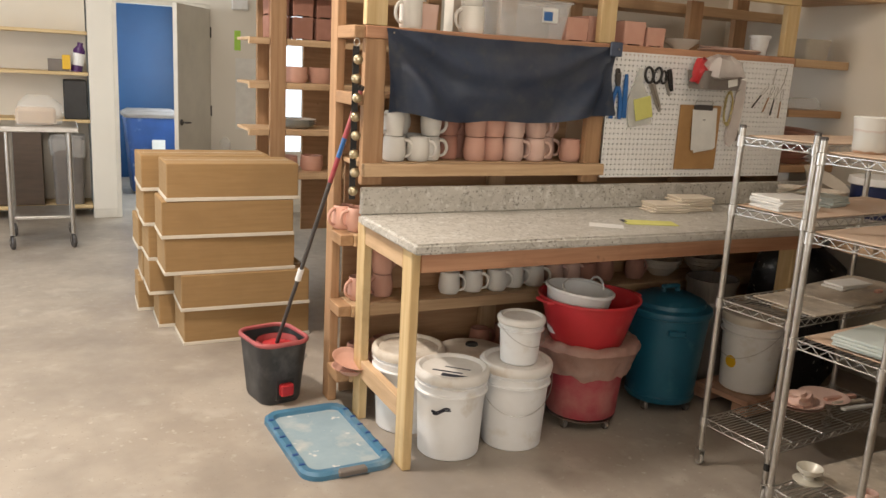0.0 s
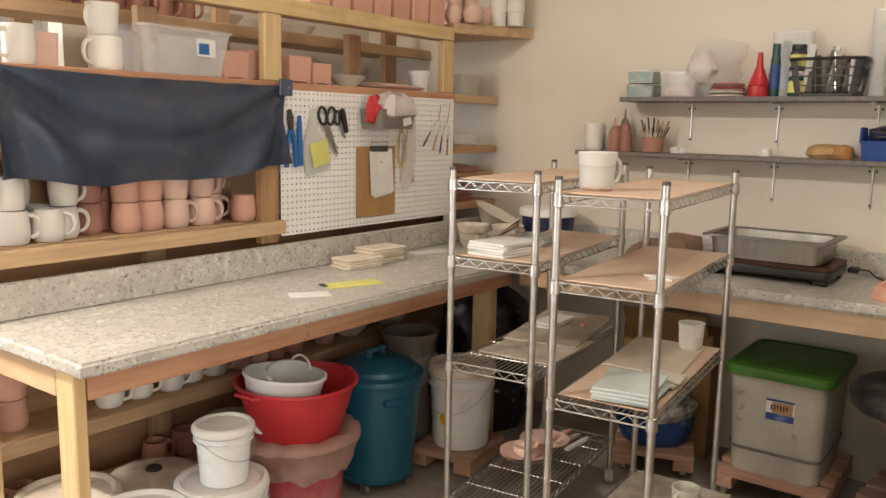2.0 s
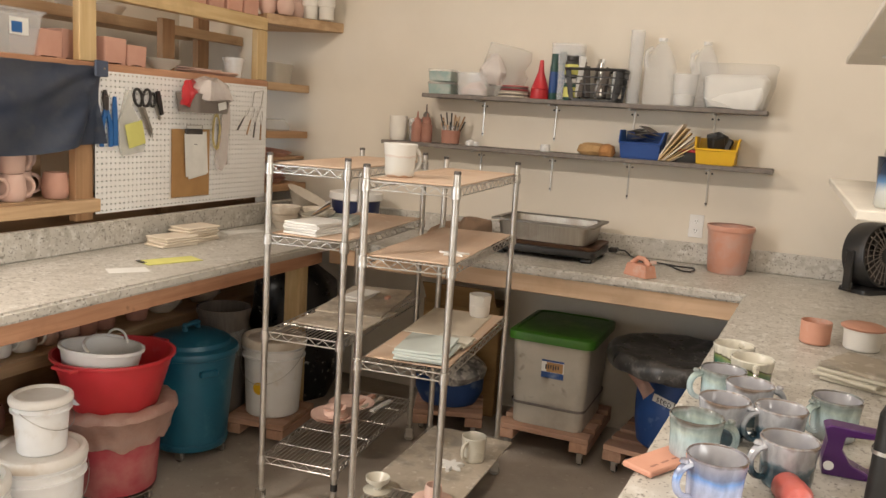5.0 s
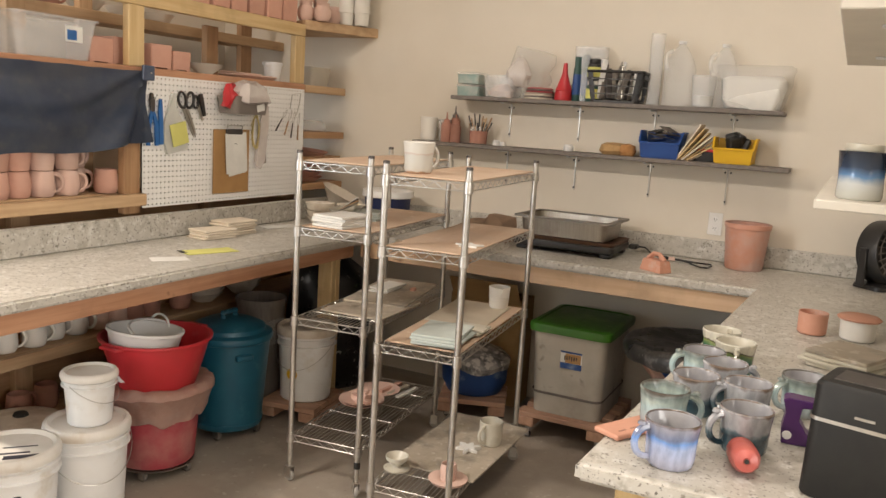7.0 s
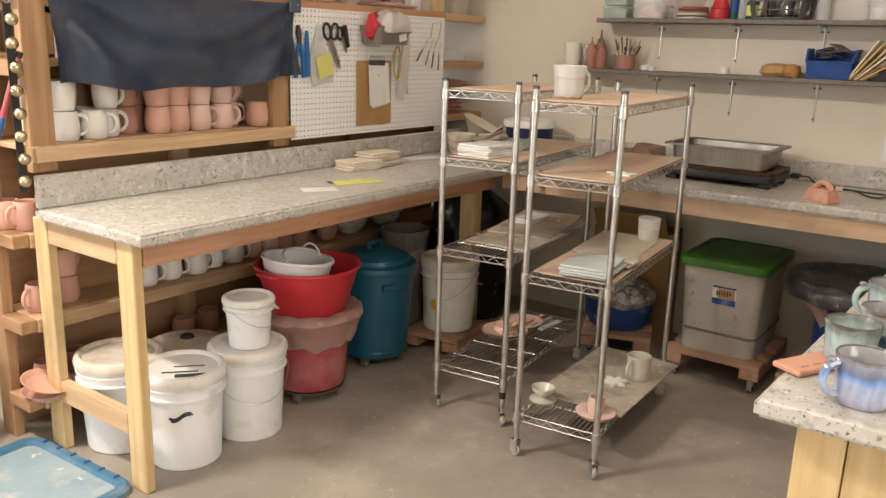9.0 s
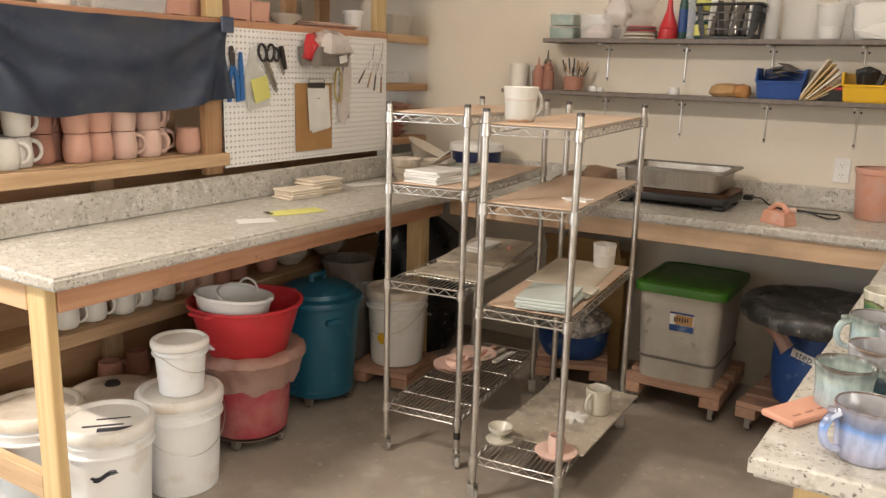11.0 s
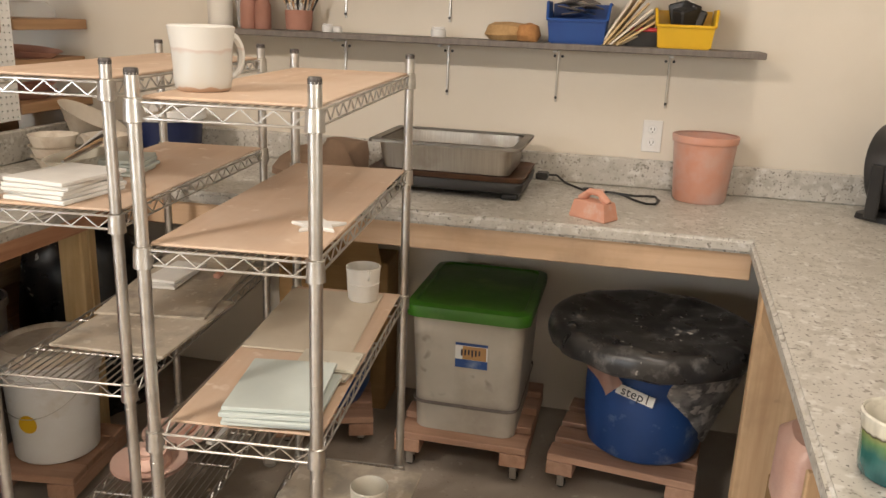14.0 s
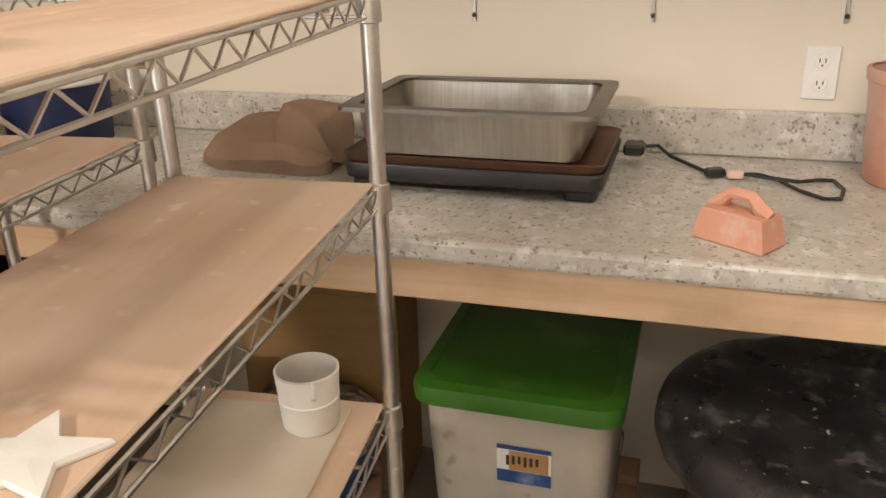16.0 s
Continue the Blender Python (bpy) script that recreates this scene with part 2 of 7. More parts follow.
# ---------------------------------------------------------------- mesh helpers
def thing(name, label, category, m=None, group="", kind=""):
    ob = new(name)
    ob.empty_display_size = 0.05
    ob.matrix_world = m or Matrix()
    return tagged(ob, label, category, group, kind)


def part(name, bm, material, parent=None, label="", smooth=False):
    me = bpy.data.meshes.new(name)
    bmesh.ops.recalc_face_normals(bm, faces=bm.faces)
    bm.to_mesh(me)
    bm.free()
    me.materials.append(material)
    if smooth:
        for p in me.polygons:
            p.use_smooth = True
        me.set_sharp_from_angle(angle=radians(38))
    ob = new(name, me)
    if parent is not None:
        ob.parent = parent
    return tagged(ob, label)


def boxes(dims, bevel=0.003, bm=None):
    """Boxes (x0, x1, y0, y1, z0, z1) with eased edges, in one bmesh."""
    out = bm or bmesh.new()
    for x0, x1, y0, y1, z0, z1 in dims:
        g = bmesh.ops.create_cube(out, size=1)
        vs = g["verts"]
        bmesh.ops.transform(out, verts=vs, matrix=Matrix.Translation(((x0 + x1) / 2, (y0 + y1) / 2, (z0 + z1) / 2)) @ Matrix.Diagonal((abs(x1 - x0), abs(y1 - y0), abs(z1 - z0), 1)))
        if bevel:
            es = list({e for v in vs for e in v.link_edges})
            bmesh.ops.bevel(out, geom=es, offset=min(bevel, abs(x1 - x0) / 3, abs(y1 - y0) / 3, abs(z1 - z0) / 3), segments=1, affect="EDGES")
    return out


def bx(name, dims, material, parent=None, bevel=0.003, label=""):
    return part(name, boxes([dims], bevel), material, parent, label)


def lathe(profile, segs=28, m=None, squash=1.0):
    """A turned body from (radius, height) pairs."""
    bm = bmesh.new()
    rings = []
    for r, z in profile:
        if r < 1e-5:
            rings.append([bm.verts.new((0, 0, z))])
        else:
            rings.append([bm.verts.new((r * math.cos(2 * math.pi * k / segs), squash * r * math.sin(2 * math.pi * k / segs), z)) for k in range(segs)])
    for a, b in zip(rings, rings[1:]):
        for k in range(segs):
            p, q = a[k % len(a)], a[(k + 1) % len(a)]
            u, v = b[k % len(b)], b[(k + 1) % len(b)]
            face = [p, q] if len(a) > 1 else [p]
            face += [v, u] if len(b) > 1 else [u]
            if len(face) > 2:
                bm.faces.new(face)
    if m:
        bmesh.ops.transform(bm, verts=bm.verts, matrix=m)
    return bm


def tube(pts, r, segs=6, bm=None, closed=False):
    """A round bar along points; r may be a list."""
    bm = bm or bmesh.new()
    pts = [Vector(p) for p in pts]
    n = len(pts)
    rad = r if isinstance(r, (list, tuple)) else [r] * n
    rings, u = [], None
    for i, p in enumerate(pts):
        d = ((pts[(i + 1) % n] if closed or i < n - 1 else p) - (pts[i - 1] if closed or i else p)).normalized()
        if u is None:
            u = d.orthogonal().normalized()
        u = (u - d * u.dot(d)).normalized() if abs(u.dot(d)) < 0.999 else d.orthogonal().normalized()
        w = d.cross(u)
        rings.append([bm.verts.new(p + rad[i] * (u * math.cos(2 * math.pi * k / segs) + w * math.sin(2 * math.pi * k / segs))) for k in range(segs)])
    for i in range(n if closed else n - 1):
        a, b = rings[i], rings[(i + 1) % n]
        for k in range(segs):
            bm.faces.new((a[k], a[(k + 1) % segs], b[(k + 1) % segs], b[k]))
    if not closed:
        bm.faces.new(rings[0][::-1])
        bm.faces.new(rings[-1])
    return bm


def rounded(w, d, r, n=5):
    """The outline of a rounded rectangle."""
    pts = []
    for cx, cy, a0 in ((w / 2 - r, d / 2 - r, 0), (-w / 2 + r, d / 2 - r, 90), (-w / 2 + r, -d / 2 + r, 180), (w / 2 - r, -d / 2 + r, 270)):
        for k in range(n + 1):
            a = radians(a0 + 90 * k / n)
            pts.append((cx + r * math.cos(a), cy + r * math.sin(a)))
    return pts


def loft(rows, cap0=True, cap1=True, bm=None):
    """Skins outlines of equal length: rows of ([(x, y)...], z)."""
    bm = bm or bmesh.new()
    rings = [[bm.verts.new((x, y, z)) for x, y in o] for o, z in rows]
    for a, b in zip(rings, rings[1:]):
        n = len(a)
        for k in range(n):
            bm.faces.new((a[k], a[(k + 1) % n], b[(k + 1) % n], b[k]))
    if cap0:
        bm.faces.new(rings[0][::-1])
    if cap1:
        bm.faces.new(rings[-1])
    return bm


def tub(w0, d0, w1, d1, h, r, t=0.004, foot=0.0):
    """An open box with rounded corners that widens from bottom to top."""
    return loft([(rounded(w0, d0, r), foot), (rounded(w1, d1, r), h), (rounded(w1 - 2 * t, d1 - 2 * t, max(r - t, 0.003)), h), (rounded(w0 - 2 * t, d0 - 2 * t, max(r - t, 0.003)), foot + t)])


def moved(bm, m):
    bmesh.ops.transform(bm, verts=bm.verts, matrix=m)
    return bm


def rumple(bm, amount, scale, seed=0.0):
    """Dents and folds on a soft body."""
    for v in bm.verts:
        v.co += Vector(noise.noise_vector(v.co * scale + Vector((seed, seed * 2, 0)))) * amount
    return bm


def written(text, size, m, material, parent):
    """Handwritten or printed words as thin raised strokes."""
    cu = bpy.data.curves.new("lettering", "FONT")
    cu.body, cu.size, cu.extrude, cu.align_x, cu.align_y = text, size, 0.0004, "CENTER", "CENTER"
    tmp = bpy.data.objects.new("lettering", cu)
    scene.collection.objects.link(tmp)
    me = bpy.data.meshes.new_from_object(tmp.evaluated_get(bpy.context.evaluated_depsgraph_get()))
    bpy.data.objects.remove(tmp)
    me.materials.clear()
    me.materials.append(material)
    ob = tagged(new("lettering", me), kind="stuff")
    ob.parent = parent
    ob.matrix_local = m
    return ob


# ---------------------------------------------------------------- the room
XE, YN, YS, XW, YB, ZC = 4.18, 4.25, -0.04, -3.2, 8.32, 3.6
ZK = 0.955


def wall(name, dims, material, label):
    ob = bx(name, dims, material, None, 0.0)
    return tagged(ob, label, "wall", "", "structure")


tagged(bx("floor", (XW - 0.2, 5.2, -3.2, 11.4, -0.12, 0.0), CONC, None, 0), "worn grey concrete floor with dusty stains", "floor", "", "structure")
bm = boxes([(XW - 0.2, XE + 0.2, -3.2, 11.4, ZC, ZC + 0.12)], 0)
tagged(part("ceiling", bm, CEIL), "plain off-white ceiling above the workshop", "ceiling", "", "structure")
wall("wall_east", (XE, XE + 0.15, -3.0, 11.3, 0, ZC), WALL, "cream painted wall behind the worktops and grey shelves")
wall("wall_south", (1.45, XE, YS - 0.15, YS, 0, ZC), WALL, "cream painted wall beside the speckled worktop")
wall("wall_south_return", (1.45, 1.6, -3.0, YS - 0.15, 0, ZC), WALL, "plain cream wall behind the camera")
wall("wall_south_back", (XW, -1.9, -3.0, -2.85, 0, ZC), WALL, "plain cream wall behind the camera")
# pieces around an assumed, unseen opening for the south fill
wall("wall_south_pier", (0.9, 1.45, -3.0, -2.85, 0, ZC), WALL, "plain cream wall beside the added window")
wall("wall_south_low", (-1.9, 0.9, -3.0, -2.85, 0, 0.85), WALL, "plain cream wall under the added window")
wall("wall_south_high", (-1.9, 0.9, -3.0, -2.85, 2.65, ZC), WALL, "plain cream wall above the added window")
wall("wall_partition", (2.15, XE, YN, YN + 0.12, 0, ZC), WALL, "cream wall behind the timber shelving")
wall("wall_west_south", (XW - 0.15, XW, -3.0, 4.0, 0, ZC), WALLN, "plain white side wall of the workshop")
wall("wall_west_north", (XW - 0.15, XW, 7.0, YB, 0, ZC), WALLN, "plain white side wall of the workshop")
wall("wall_west_low", (XW - 0.15, XW, 4.0, 7.0, 0, 0.9), WALLN, "plain white wall under the window")
wall("wall_west_high", (XW - 0.15, XW, 4.0, 7.0, 2.4, ZC), WALLN, "plain white wall above the window")
# back wall: an open bay with shelves, then a doorway
wall("wall_back_pier", (0.42, 0.63, YB, YB + 0.14, 0, ZC), WALLN, "white pier between store bay and doorway")
wall("wall_back_lintel", (0.63, 1.52, YB, YB + 0.14, 2.06, ZC), WALLN, "white wall above the doorway")
wall("wall_back_middle", (1.52, 1.99, YB, YB + 0.14, 0, ZC), WALLN, "white wall beside the doorway with papers pinned")
wall("wall_back_east", (2.5, XE, YB, YB + 0.14, 0, ZC), WALLN, "white wall beyond the far shelving")
wall("wall_back_sill", (1.99, 2.5, YB, YB + 0.14, 0, 0.6), WALLN, "white wall under the bright window")
wall("wall_back_header", (1.99, 2.5, YB, YB + 0.14, 2.2, ZC), WALLN, "white wall above the bright window")
wall("wall_bay_back", (XW, 0.42, YB + 0.45, YB + 0.6, 0, ZC), WALL, "cream back wall of the open store bay")
wall("wall_store_left", (0.45, 0.6, YB + 0.14, 11.2, 0, ZC), WALLN, "white side wall of the next room")
wall("wall_store_back", (0.6, 1.8, 11.05, 11.2, 0, ZC), BLUEDOOR, "deep blue painted wall in the next room")
wall("wall_store_right", (1.8, 1.95, YB + 0.14, 11.05, 0, ZC), WALLN, "white side wall of the next room")


# ---------------------------------------------------------------- workbenches
def slab(outline, z0, z1, r=0.009):
    """A worktop with rolled edges."""
    bm = bmesh.new()
    bm.faces.new([bm.verts.new((x, y, z0)) for x, y in outline])
    ret = bmesh.ops.extrude_face_region(bm, geom=bm.faces[:])
    bmesh.ops.translate(bm, verts=[v for v in ret["geom"] if isinstance(v, bmesh.types.BMVert)], vec=(0, 0, z1 - z0))
    bmesh.ops.bevel(bm, geom=[e for e in bm.edges if abs(e.verts[0].co.z - e.verts[1].co.z) < 1e-6], offset=r, segments=3, affect="EDGES")
    return bm


bench = thing("workbench", "long timber workbench with speckled laminate worktop and backsplash", "workbench", group="workbenches along the walls")
part("worktop", slab([(1.255, 2.615), (XE - 0.004, 2.585), (XE - 0.004, 3.236), (1.255, 3.236)], ZK - 0.042, ZK), LAM, bench, "grey and cream speckled laminate", True)
bx("backsplash", (1.255, XE - 0.03, 3.206, 3.234, ZK + 0.0002, 1.075), LAM, bench, 0.006)
bx("apron", (1.322, 3.5, 2.70, 2.738, 0.822, ZK - 0.043), FIR["x"], bench, label="reddish fir board")
bx("apron", (1.283, 1.320, 2.80, 3.22, 0.822, ZK - 0.043), PINE["y"], bench)
bx("stretcher", (1.283, 1.320, 2.796, 3.223, 0.20, 0.285), PINE["y"], bench)
for x, y in ((1.281, 2.705), (1.281, 3.225), (3.36, 2.745), (3.402, 2.745)):
    bx("leg", (x, x + 0.039, y, y + 0.089, 0, ZK - 0.043), PALE["z"], bench, 0.004, "pale knotty pine post")

bench = thing("workbench", "timber workbench with speckled laminate worktop under grey shelves", "workbench", group="workbenches along the walls")
bx("backsplash", (XE - 0.028, XE - 0.003, YS + 0.03, 3.2, ZK - 0.0008, 1.062), LAM, bench, 0.006)
part("apron", moved(boxes([(0, 0.038, 0, 2.045, 0.826, ZK - 0.0445)], 0.003), pose(3.527, 0.615, 0, 0, 0, 0.73)), APRONW, bench, "pale pine board with knots")

bench = thing("workbench", "timber workbench with speckled laminate top and open shelf below", "workbench", group="workbenches along the walls")
bx("apron", (1.48, 3.36, 0.575, 0.612, 0.79, ZK - 0.044), PINE["x"], bench)
bx("end_panel", (3.27, 3.31, 0.02, 0.62, 0.0, ZK - 0.044), PINE["z"], bench)
bx("leg", (1.345, 1.384, 0.58, 0.668, 0, ZK - 0.044), PALE["z"], bench, 0.004)
bx("leg", (1.345, 1.384, 0.488, 0.577, 0, ZK - 0.044), PALE["z"], bench, 0.004)
bx("leg", (2.3, 2.389, 0.52, 0.61, 0, ZK - 0.044), PALE["z"], bench, 0.004)
bx("lower_shelf", (1.44, 3.26, 0.05, 0.6, 0.14, 0.16), PINE["x"], bench)
bx("plywood_side", (2.62, 2.64, 0.1, 0.6, 0.161, 0.72), PINE["z"], bench)

top = thing("worktop", "continuous L-shaped speckled laminate worktop on two benches", "worktop")
part("slab", slab([(1.275, YS + 0.004), (XE - 0.004, YS + 0.004), (XE - 0.004, 2.578), (3.475, 2.578), (3.50, 0.632), (1.275, 0.735)], ZK - 0.043, ZK - 0.001), LAM, top, "grey and cream speckled laminate", True)


# ---------------------------------------------------------------- wire racks
def fork(w, d, h0, h1, t=0.003):
    """A bent strip: the fork of a caster."""
    bm = bmesh.new()
    prof = [(-w, h0), (-w, h1), (w, h1), (w, h0), (w - t, h0), (w - t, h1 - t), (-w + t, h1 - t), (-w + t, h0)]
    face = bm.faces.new([bm.verts.new((x, -d, z)) for x, z in prof])
    ret = bmesh.ops.extrude_face_region(bm, geom=[face])
    bmesh.ops.translate(bm, verts=[v for v in ret["geom"] if isinstance(v, bmesh.types.BMVert)], vec=(0, 2 * d, 0))
    return bm


TYRE = mat("dusty_grey_rubber", (0.42, 0.40, 0.37), (0.35, 0.33, 0.30), 12, rough=0.7, bump=0.06)


def rack(m, levels, label, L=0.895, W=0.325, top=1.44):
    r = thing("wire_rack", label, "shelf rack", m, "wire racks on casters")
    hx, hy = L / 2, W / 2
    for sx in (-1, 1):
        for sy in (-1, 1):
            x, y = sx * hx, sy * hy
            bm = tube([(x, y, 0.085), (x, y, top - 0.008)], 0.0125, 12)
            for k in range(26):
                z = 0.13 + k * 0.05
                tube([(x, y, z - 0.002), (x, y, z + 0.002)], 0.0131, 12, bm)
            part("post", bm, CHROME, r, smooth=True)
            part("post_cap", lathe([(0, top), (0.011, top), (0.0128, top - 0.004), (0.0128, top - 0.012), (0, top - 0.012)], 12, Matrix.Translation((x, y, 0))), DARKMETAL, r)
            caster = part("caster", moved(fork(0.014, 0.017, 0.02, 0.068), pose(x, y, 0, 0, 0, 35 * sx + 20 * sy)), CHROME, r)
            part("stem", tube([(x, y, 0.066), (x, y, 0.09)], 0.008, 8), CHROME, caster)
            part("wheel", lathe([(0, -0.009), (0.022, -0.009), (0.025, -0.005), (0.025, 0.005), (0.022, 0.009), (0, 0.009)], 18, pose(x, y, 0.0255, 0, 90, 35 * sx + 20 * sy)), TYRE, caster, "pale grey rubber wheel", True)
    for z in levels:
        ax, ay = hx - 0.012, hy - 0.012
        loop = [(-hx, -ay), (-ax, -hy), (ax, -hy), (hx, -ay), (hx, ay), (ax, hy), (-ax, hy), (-hx, ay)]
        shelf = part("wire_shelf", tube([(x, y, z) for x, y in loop], 0.0028, 6, closed=True), CHROME, r)
        part("lower_wire", tube([(x, y, z - 0.028) for x, y in loop], 0.0028, 6, closed=True), CHROME, shelf)
        for s in (-1, 1):
            n = 30
            part("truss_wire", tube([(-ax + 2 * ax * k / n, s * hy, z - 0.002 - 0.024 * (k % 2)) for k in range(n + 1)], 0.0019, 4), CHROME, shelf)
            n = 10
            part("truss_wire", tube([(s * hx, -ay + 2 * ay * k / n, z - 0.002 - 0.024 * (k % 2)) for k in range(n + 1)], 0.0019, 4), CHROME, shelf)
            for f in (0.22, 0.66):
                part("cross_wire", tube([(s * hx * f, -hy, z - 0.0048), (s * hx * f, hy, z - 0.0048)], 0.003, 5), CHROME, shelf)
        first = None
        for k in range(16):
            if first is None:
                first = part("mat_wire", tube([(-hx, 0, z), (hx, 0, z)], 0.002, 4), CHROME, shelf)
                wire = first
            else:
                wire = new("mat_wire", first.data)
                wire.parent = shelf
            wire.location.y = -ay + 2 * ay * (k + 0.5) / 16
        for sx in (-1, 1):
            for sy in (-1, 1):
                part("collar", lathe([(0.0128, -0.036), (0.0185, -0.034), (0.0165, 0.006), (0.0128, 0.008)], 12, Matrix.Translation((sx * hx, sy * hy, z))), CHROME, shelf, smooth=True)
    return r


RF = pose(2.817, 1.7235, 0, 0, 0, 5.25)
RB = pose(2.967, 2.229, 0, 0, 0, 5.8)
FZ, BZ = (1.382, 1.115, 0.742, 0.178), (1.392, 1.118, 0.733, 0.212)
rack(RF, FZ, "chrome wire shelf rack on casters with plywood boards")
r_ = rack(RB, BZ, "chrome wire shelf rack standing close beside another")
part("tape_band", lathe([(0.0132, 0.0), (0.0142, 0.001), (0.0142, 0.029), (0.0132, 0.03)], 14, Matrix.Translation((-0.4475, -0.1625, 0.125))), BLACK, r_, "black tape band", True)


def board(name, m, w, d, t, material, label):
    ob = thing(name, label, "board", m)
    part("sheet", boxes([(-w / 2, w / 2, -d / 2, d / 2, 0, t)], 0.002), material, ob)
    return ob


S = 0.003
CANVAS = mat("pale_clay_canvas", (0.56, 0.50, 0.40), (0.50, 0.44, 0.345), 5, rough=0.8, bump=0.1, stain=(4, 0.5, 0.8, (0.46, 0.39, 0.30)))
board("plywood_board", RF @ pose(0.005, 0, FZ[0] + S), 0.86, 0.315, 0.006, PLY, "thin pinkish plywood board lying on wire shelf")
board("plywood_board", RF @ pose(0.005, 0.0, FZ[1] + S), 0.87, 0.315, 0.006, PLY, "thin pinkish plywood board lying on wire shelf")
board("plywood_board", RF @ pose(0.02, 0.0, FZ[2] + S, 0, 0, 0.5), 0.85, 0.31, 0.006, PLY, "thin plywood board dusted with clay on wire shelf")
board("clay_board", RF @ pose(0.19, 0.02, FZ[2] + S + 0.0075, 0, 0, 2), 0.44, 0.27, 0.005, CANVAS, "pale clay-dusted board on a plywood board")
board("clay_board", RF @ pose(-0.02, -0.02, FZ[2] + S + 0.0075, 0, 0, -1), 0.03, 0.27, 0.004, CANVAS, "narrow clay-dusted strip on a plywood board")
board("clay_board", RF @ pose(0.087, -0.03, FZ[3] + S, 0, 0, -4), 0.67, 0.38, 0.007, DUSTY, "clay-stained board overhanging the lowest wire shelf")
board("plywood_board", RB @ pose(0.01, 0, BZ[0] + S), 0.86, 0.31, 0.006, PLY, "thin pinkish plywood board lying on wire shelf")
board("plywood_board", RB @ pose(0.01, 0, BZ[1] + S), 0.87, 0.315, 0.006, PLY, "thin pinkish plywood board lying on wire shelf")
board("clay_board", RB @ pose(-0.1, -0.035, BZ[2] + S, 0, 0, -3), 0.40, 0.30, 0.008, DUSTY, "grey clay-smeared board resting on wire shelf")
board("clay_board", RB @ pose(0.2, 0.0, BZ[2] + S + 0.009, 0, -0.6, 5), 0.55, 0.30, 0.008, DUSTY, "grey clay-smeared board lapping over another")


# ---------------------------------------------------------------- timber shelving
unit = thing("timber_shelving", "open lumber shelving full of bisque pottery behind the workbench", "shelving")
FY = 3.246


def plank(dims, kind, name="shelf"):
    ax = "xyz"[max(range(3), key=lambda k: dims[2 * k + 1] - dims[2 * k])]
    return bx(name, dims, kind[ax], unit, 0.003)


plank((1.265, 1.36, FY, FY + 0.04, 1.08, 1.695), DARKPINE, "post")
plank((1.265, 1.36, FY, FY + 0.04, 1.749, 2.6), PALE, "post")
plank((1.215, 1.255, 3.47, 3.56, 0, 2.6), DARKPINE, "post")
plank((2.412, 2.505, FY, FY + 0.04, 1.08, 1.695), DARKPINE, "post")
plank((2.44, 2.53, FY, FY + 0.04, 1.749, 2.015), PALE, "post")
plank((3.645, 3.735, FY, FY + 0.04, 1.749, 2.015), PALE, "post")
plank((3.62, 3.66, FY + 0.05, FY + 0.14, 1.08, 1.73), DARKPINE, "post")
plank((3.20, 3.29, 3.50, 3.54, 0, 2.015), DARKPINE, "post")
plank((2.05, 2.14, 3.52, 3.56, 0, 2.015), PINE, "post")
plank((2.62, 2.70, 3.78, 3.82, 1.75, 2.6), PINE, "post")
plank((3.80, 3.90, 3.78, 3.82, 0, 2.6), DARKPINE, "post")
for z, kind in ((0.20, PINE), (0.515, PINE), (0.845, PINE)):
    plank((1.268, 4.1, 3.345, 3.56, z - 0.02, z), kind)
    plank((1.268, 4.1, 3.318, 3.343, z - 0.055, z), kind, "shelf_edge")
    plank((1.205, 1.266, 3.322, 3.468, z - 0.05, z), DARKPINE, "shelf_end")
plank((1.262, 2.51, FY - 0.04, FY - 0.003, 1.12, 1.175), PINE, "shelf_edge")
plank((1.262, 2.51, FY + 0.045, 3.56, 1.155, 1.175), PINE)
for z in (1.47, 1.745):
    plank((1.262, 4.172, FY + 0.045, 3.56, z - 0.02, z), DARKPINE if z < 1.5 else PINE)
    plank((1.215, 1.263, FY, 3.468, z - 0.052, z), DARKPINE, "shelf_end")
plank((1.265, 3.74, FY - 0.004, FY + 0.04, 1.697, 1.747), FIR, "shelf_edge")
plank((3.75, 4.172, FY, FY + 0.04, 1.43, 1.47), DARKPINE, "shelf_edge")
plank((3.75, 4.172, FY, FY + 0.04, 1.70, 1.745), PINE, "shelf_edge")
plank((3.75, 4.172, FY, FY + 0.04, 1.12, 1.16), DARKPINE, "shelf_edge")
plank((3.75, 4.172, FY + 0.043, 3.56, 1.14, 1.16), DARKPINE)
plank((1.262, 3.735, FY, FY + 0.04, 2.017, 2.085), PALE, "shelf_edge")
plank((1.262, 4.172, FY + 0.043, 3.6, 2.06, 2.085), PINE)
part("shelf", moved(boxes([(0, 0.50, 0, 0.3, 2.06, 2.115)], 0.003), pose(3.738, 3.255, 0, 0, 0, -27)), PINE["x"], unit)
plank((1.6, 4.172, 3.78, 4.2, 1.99, 2.015), PINE)
plank((1.6, 4.172, 3.74, 3.777, 1.965, 2.02), PINE, "shelf_edge")
plank((1.262, 2.5, 3.545, 3.557, 1.18, 1.45), DARKPINE, "back_board")
# dark board added in place of the shade behind the low shelves
plank((1.30, 4.1, 3.565, 3.577, 0.0, 1.15), DARKPINE, "back_board")


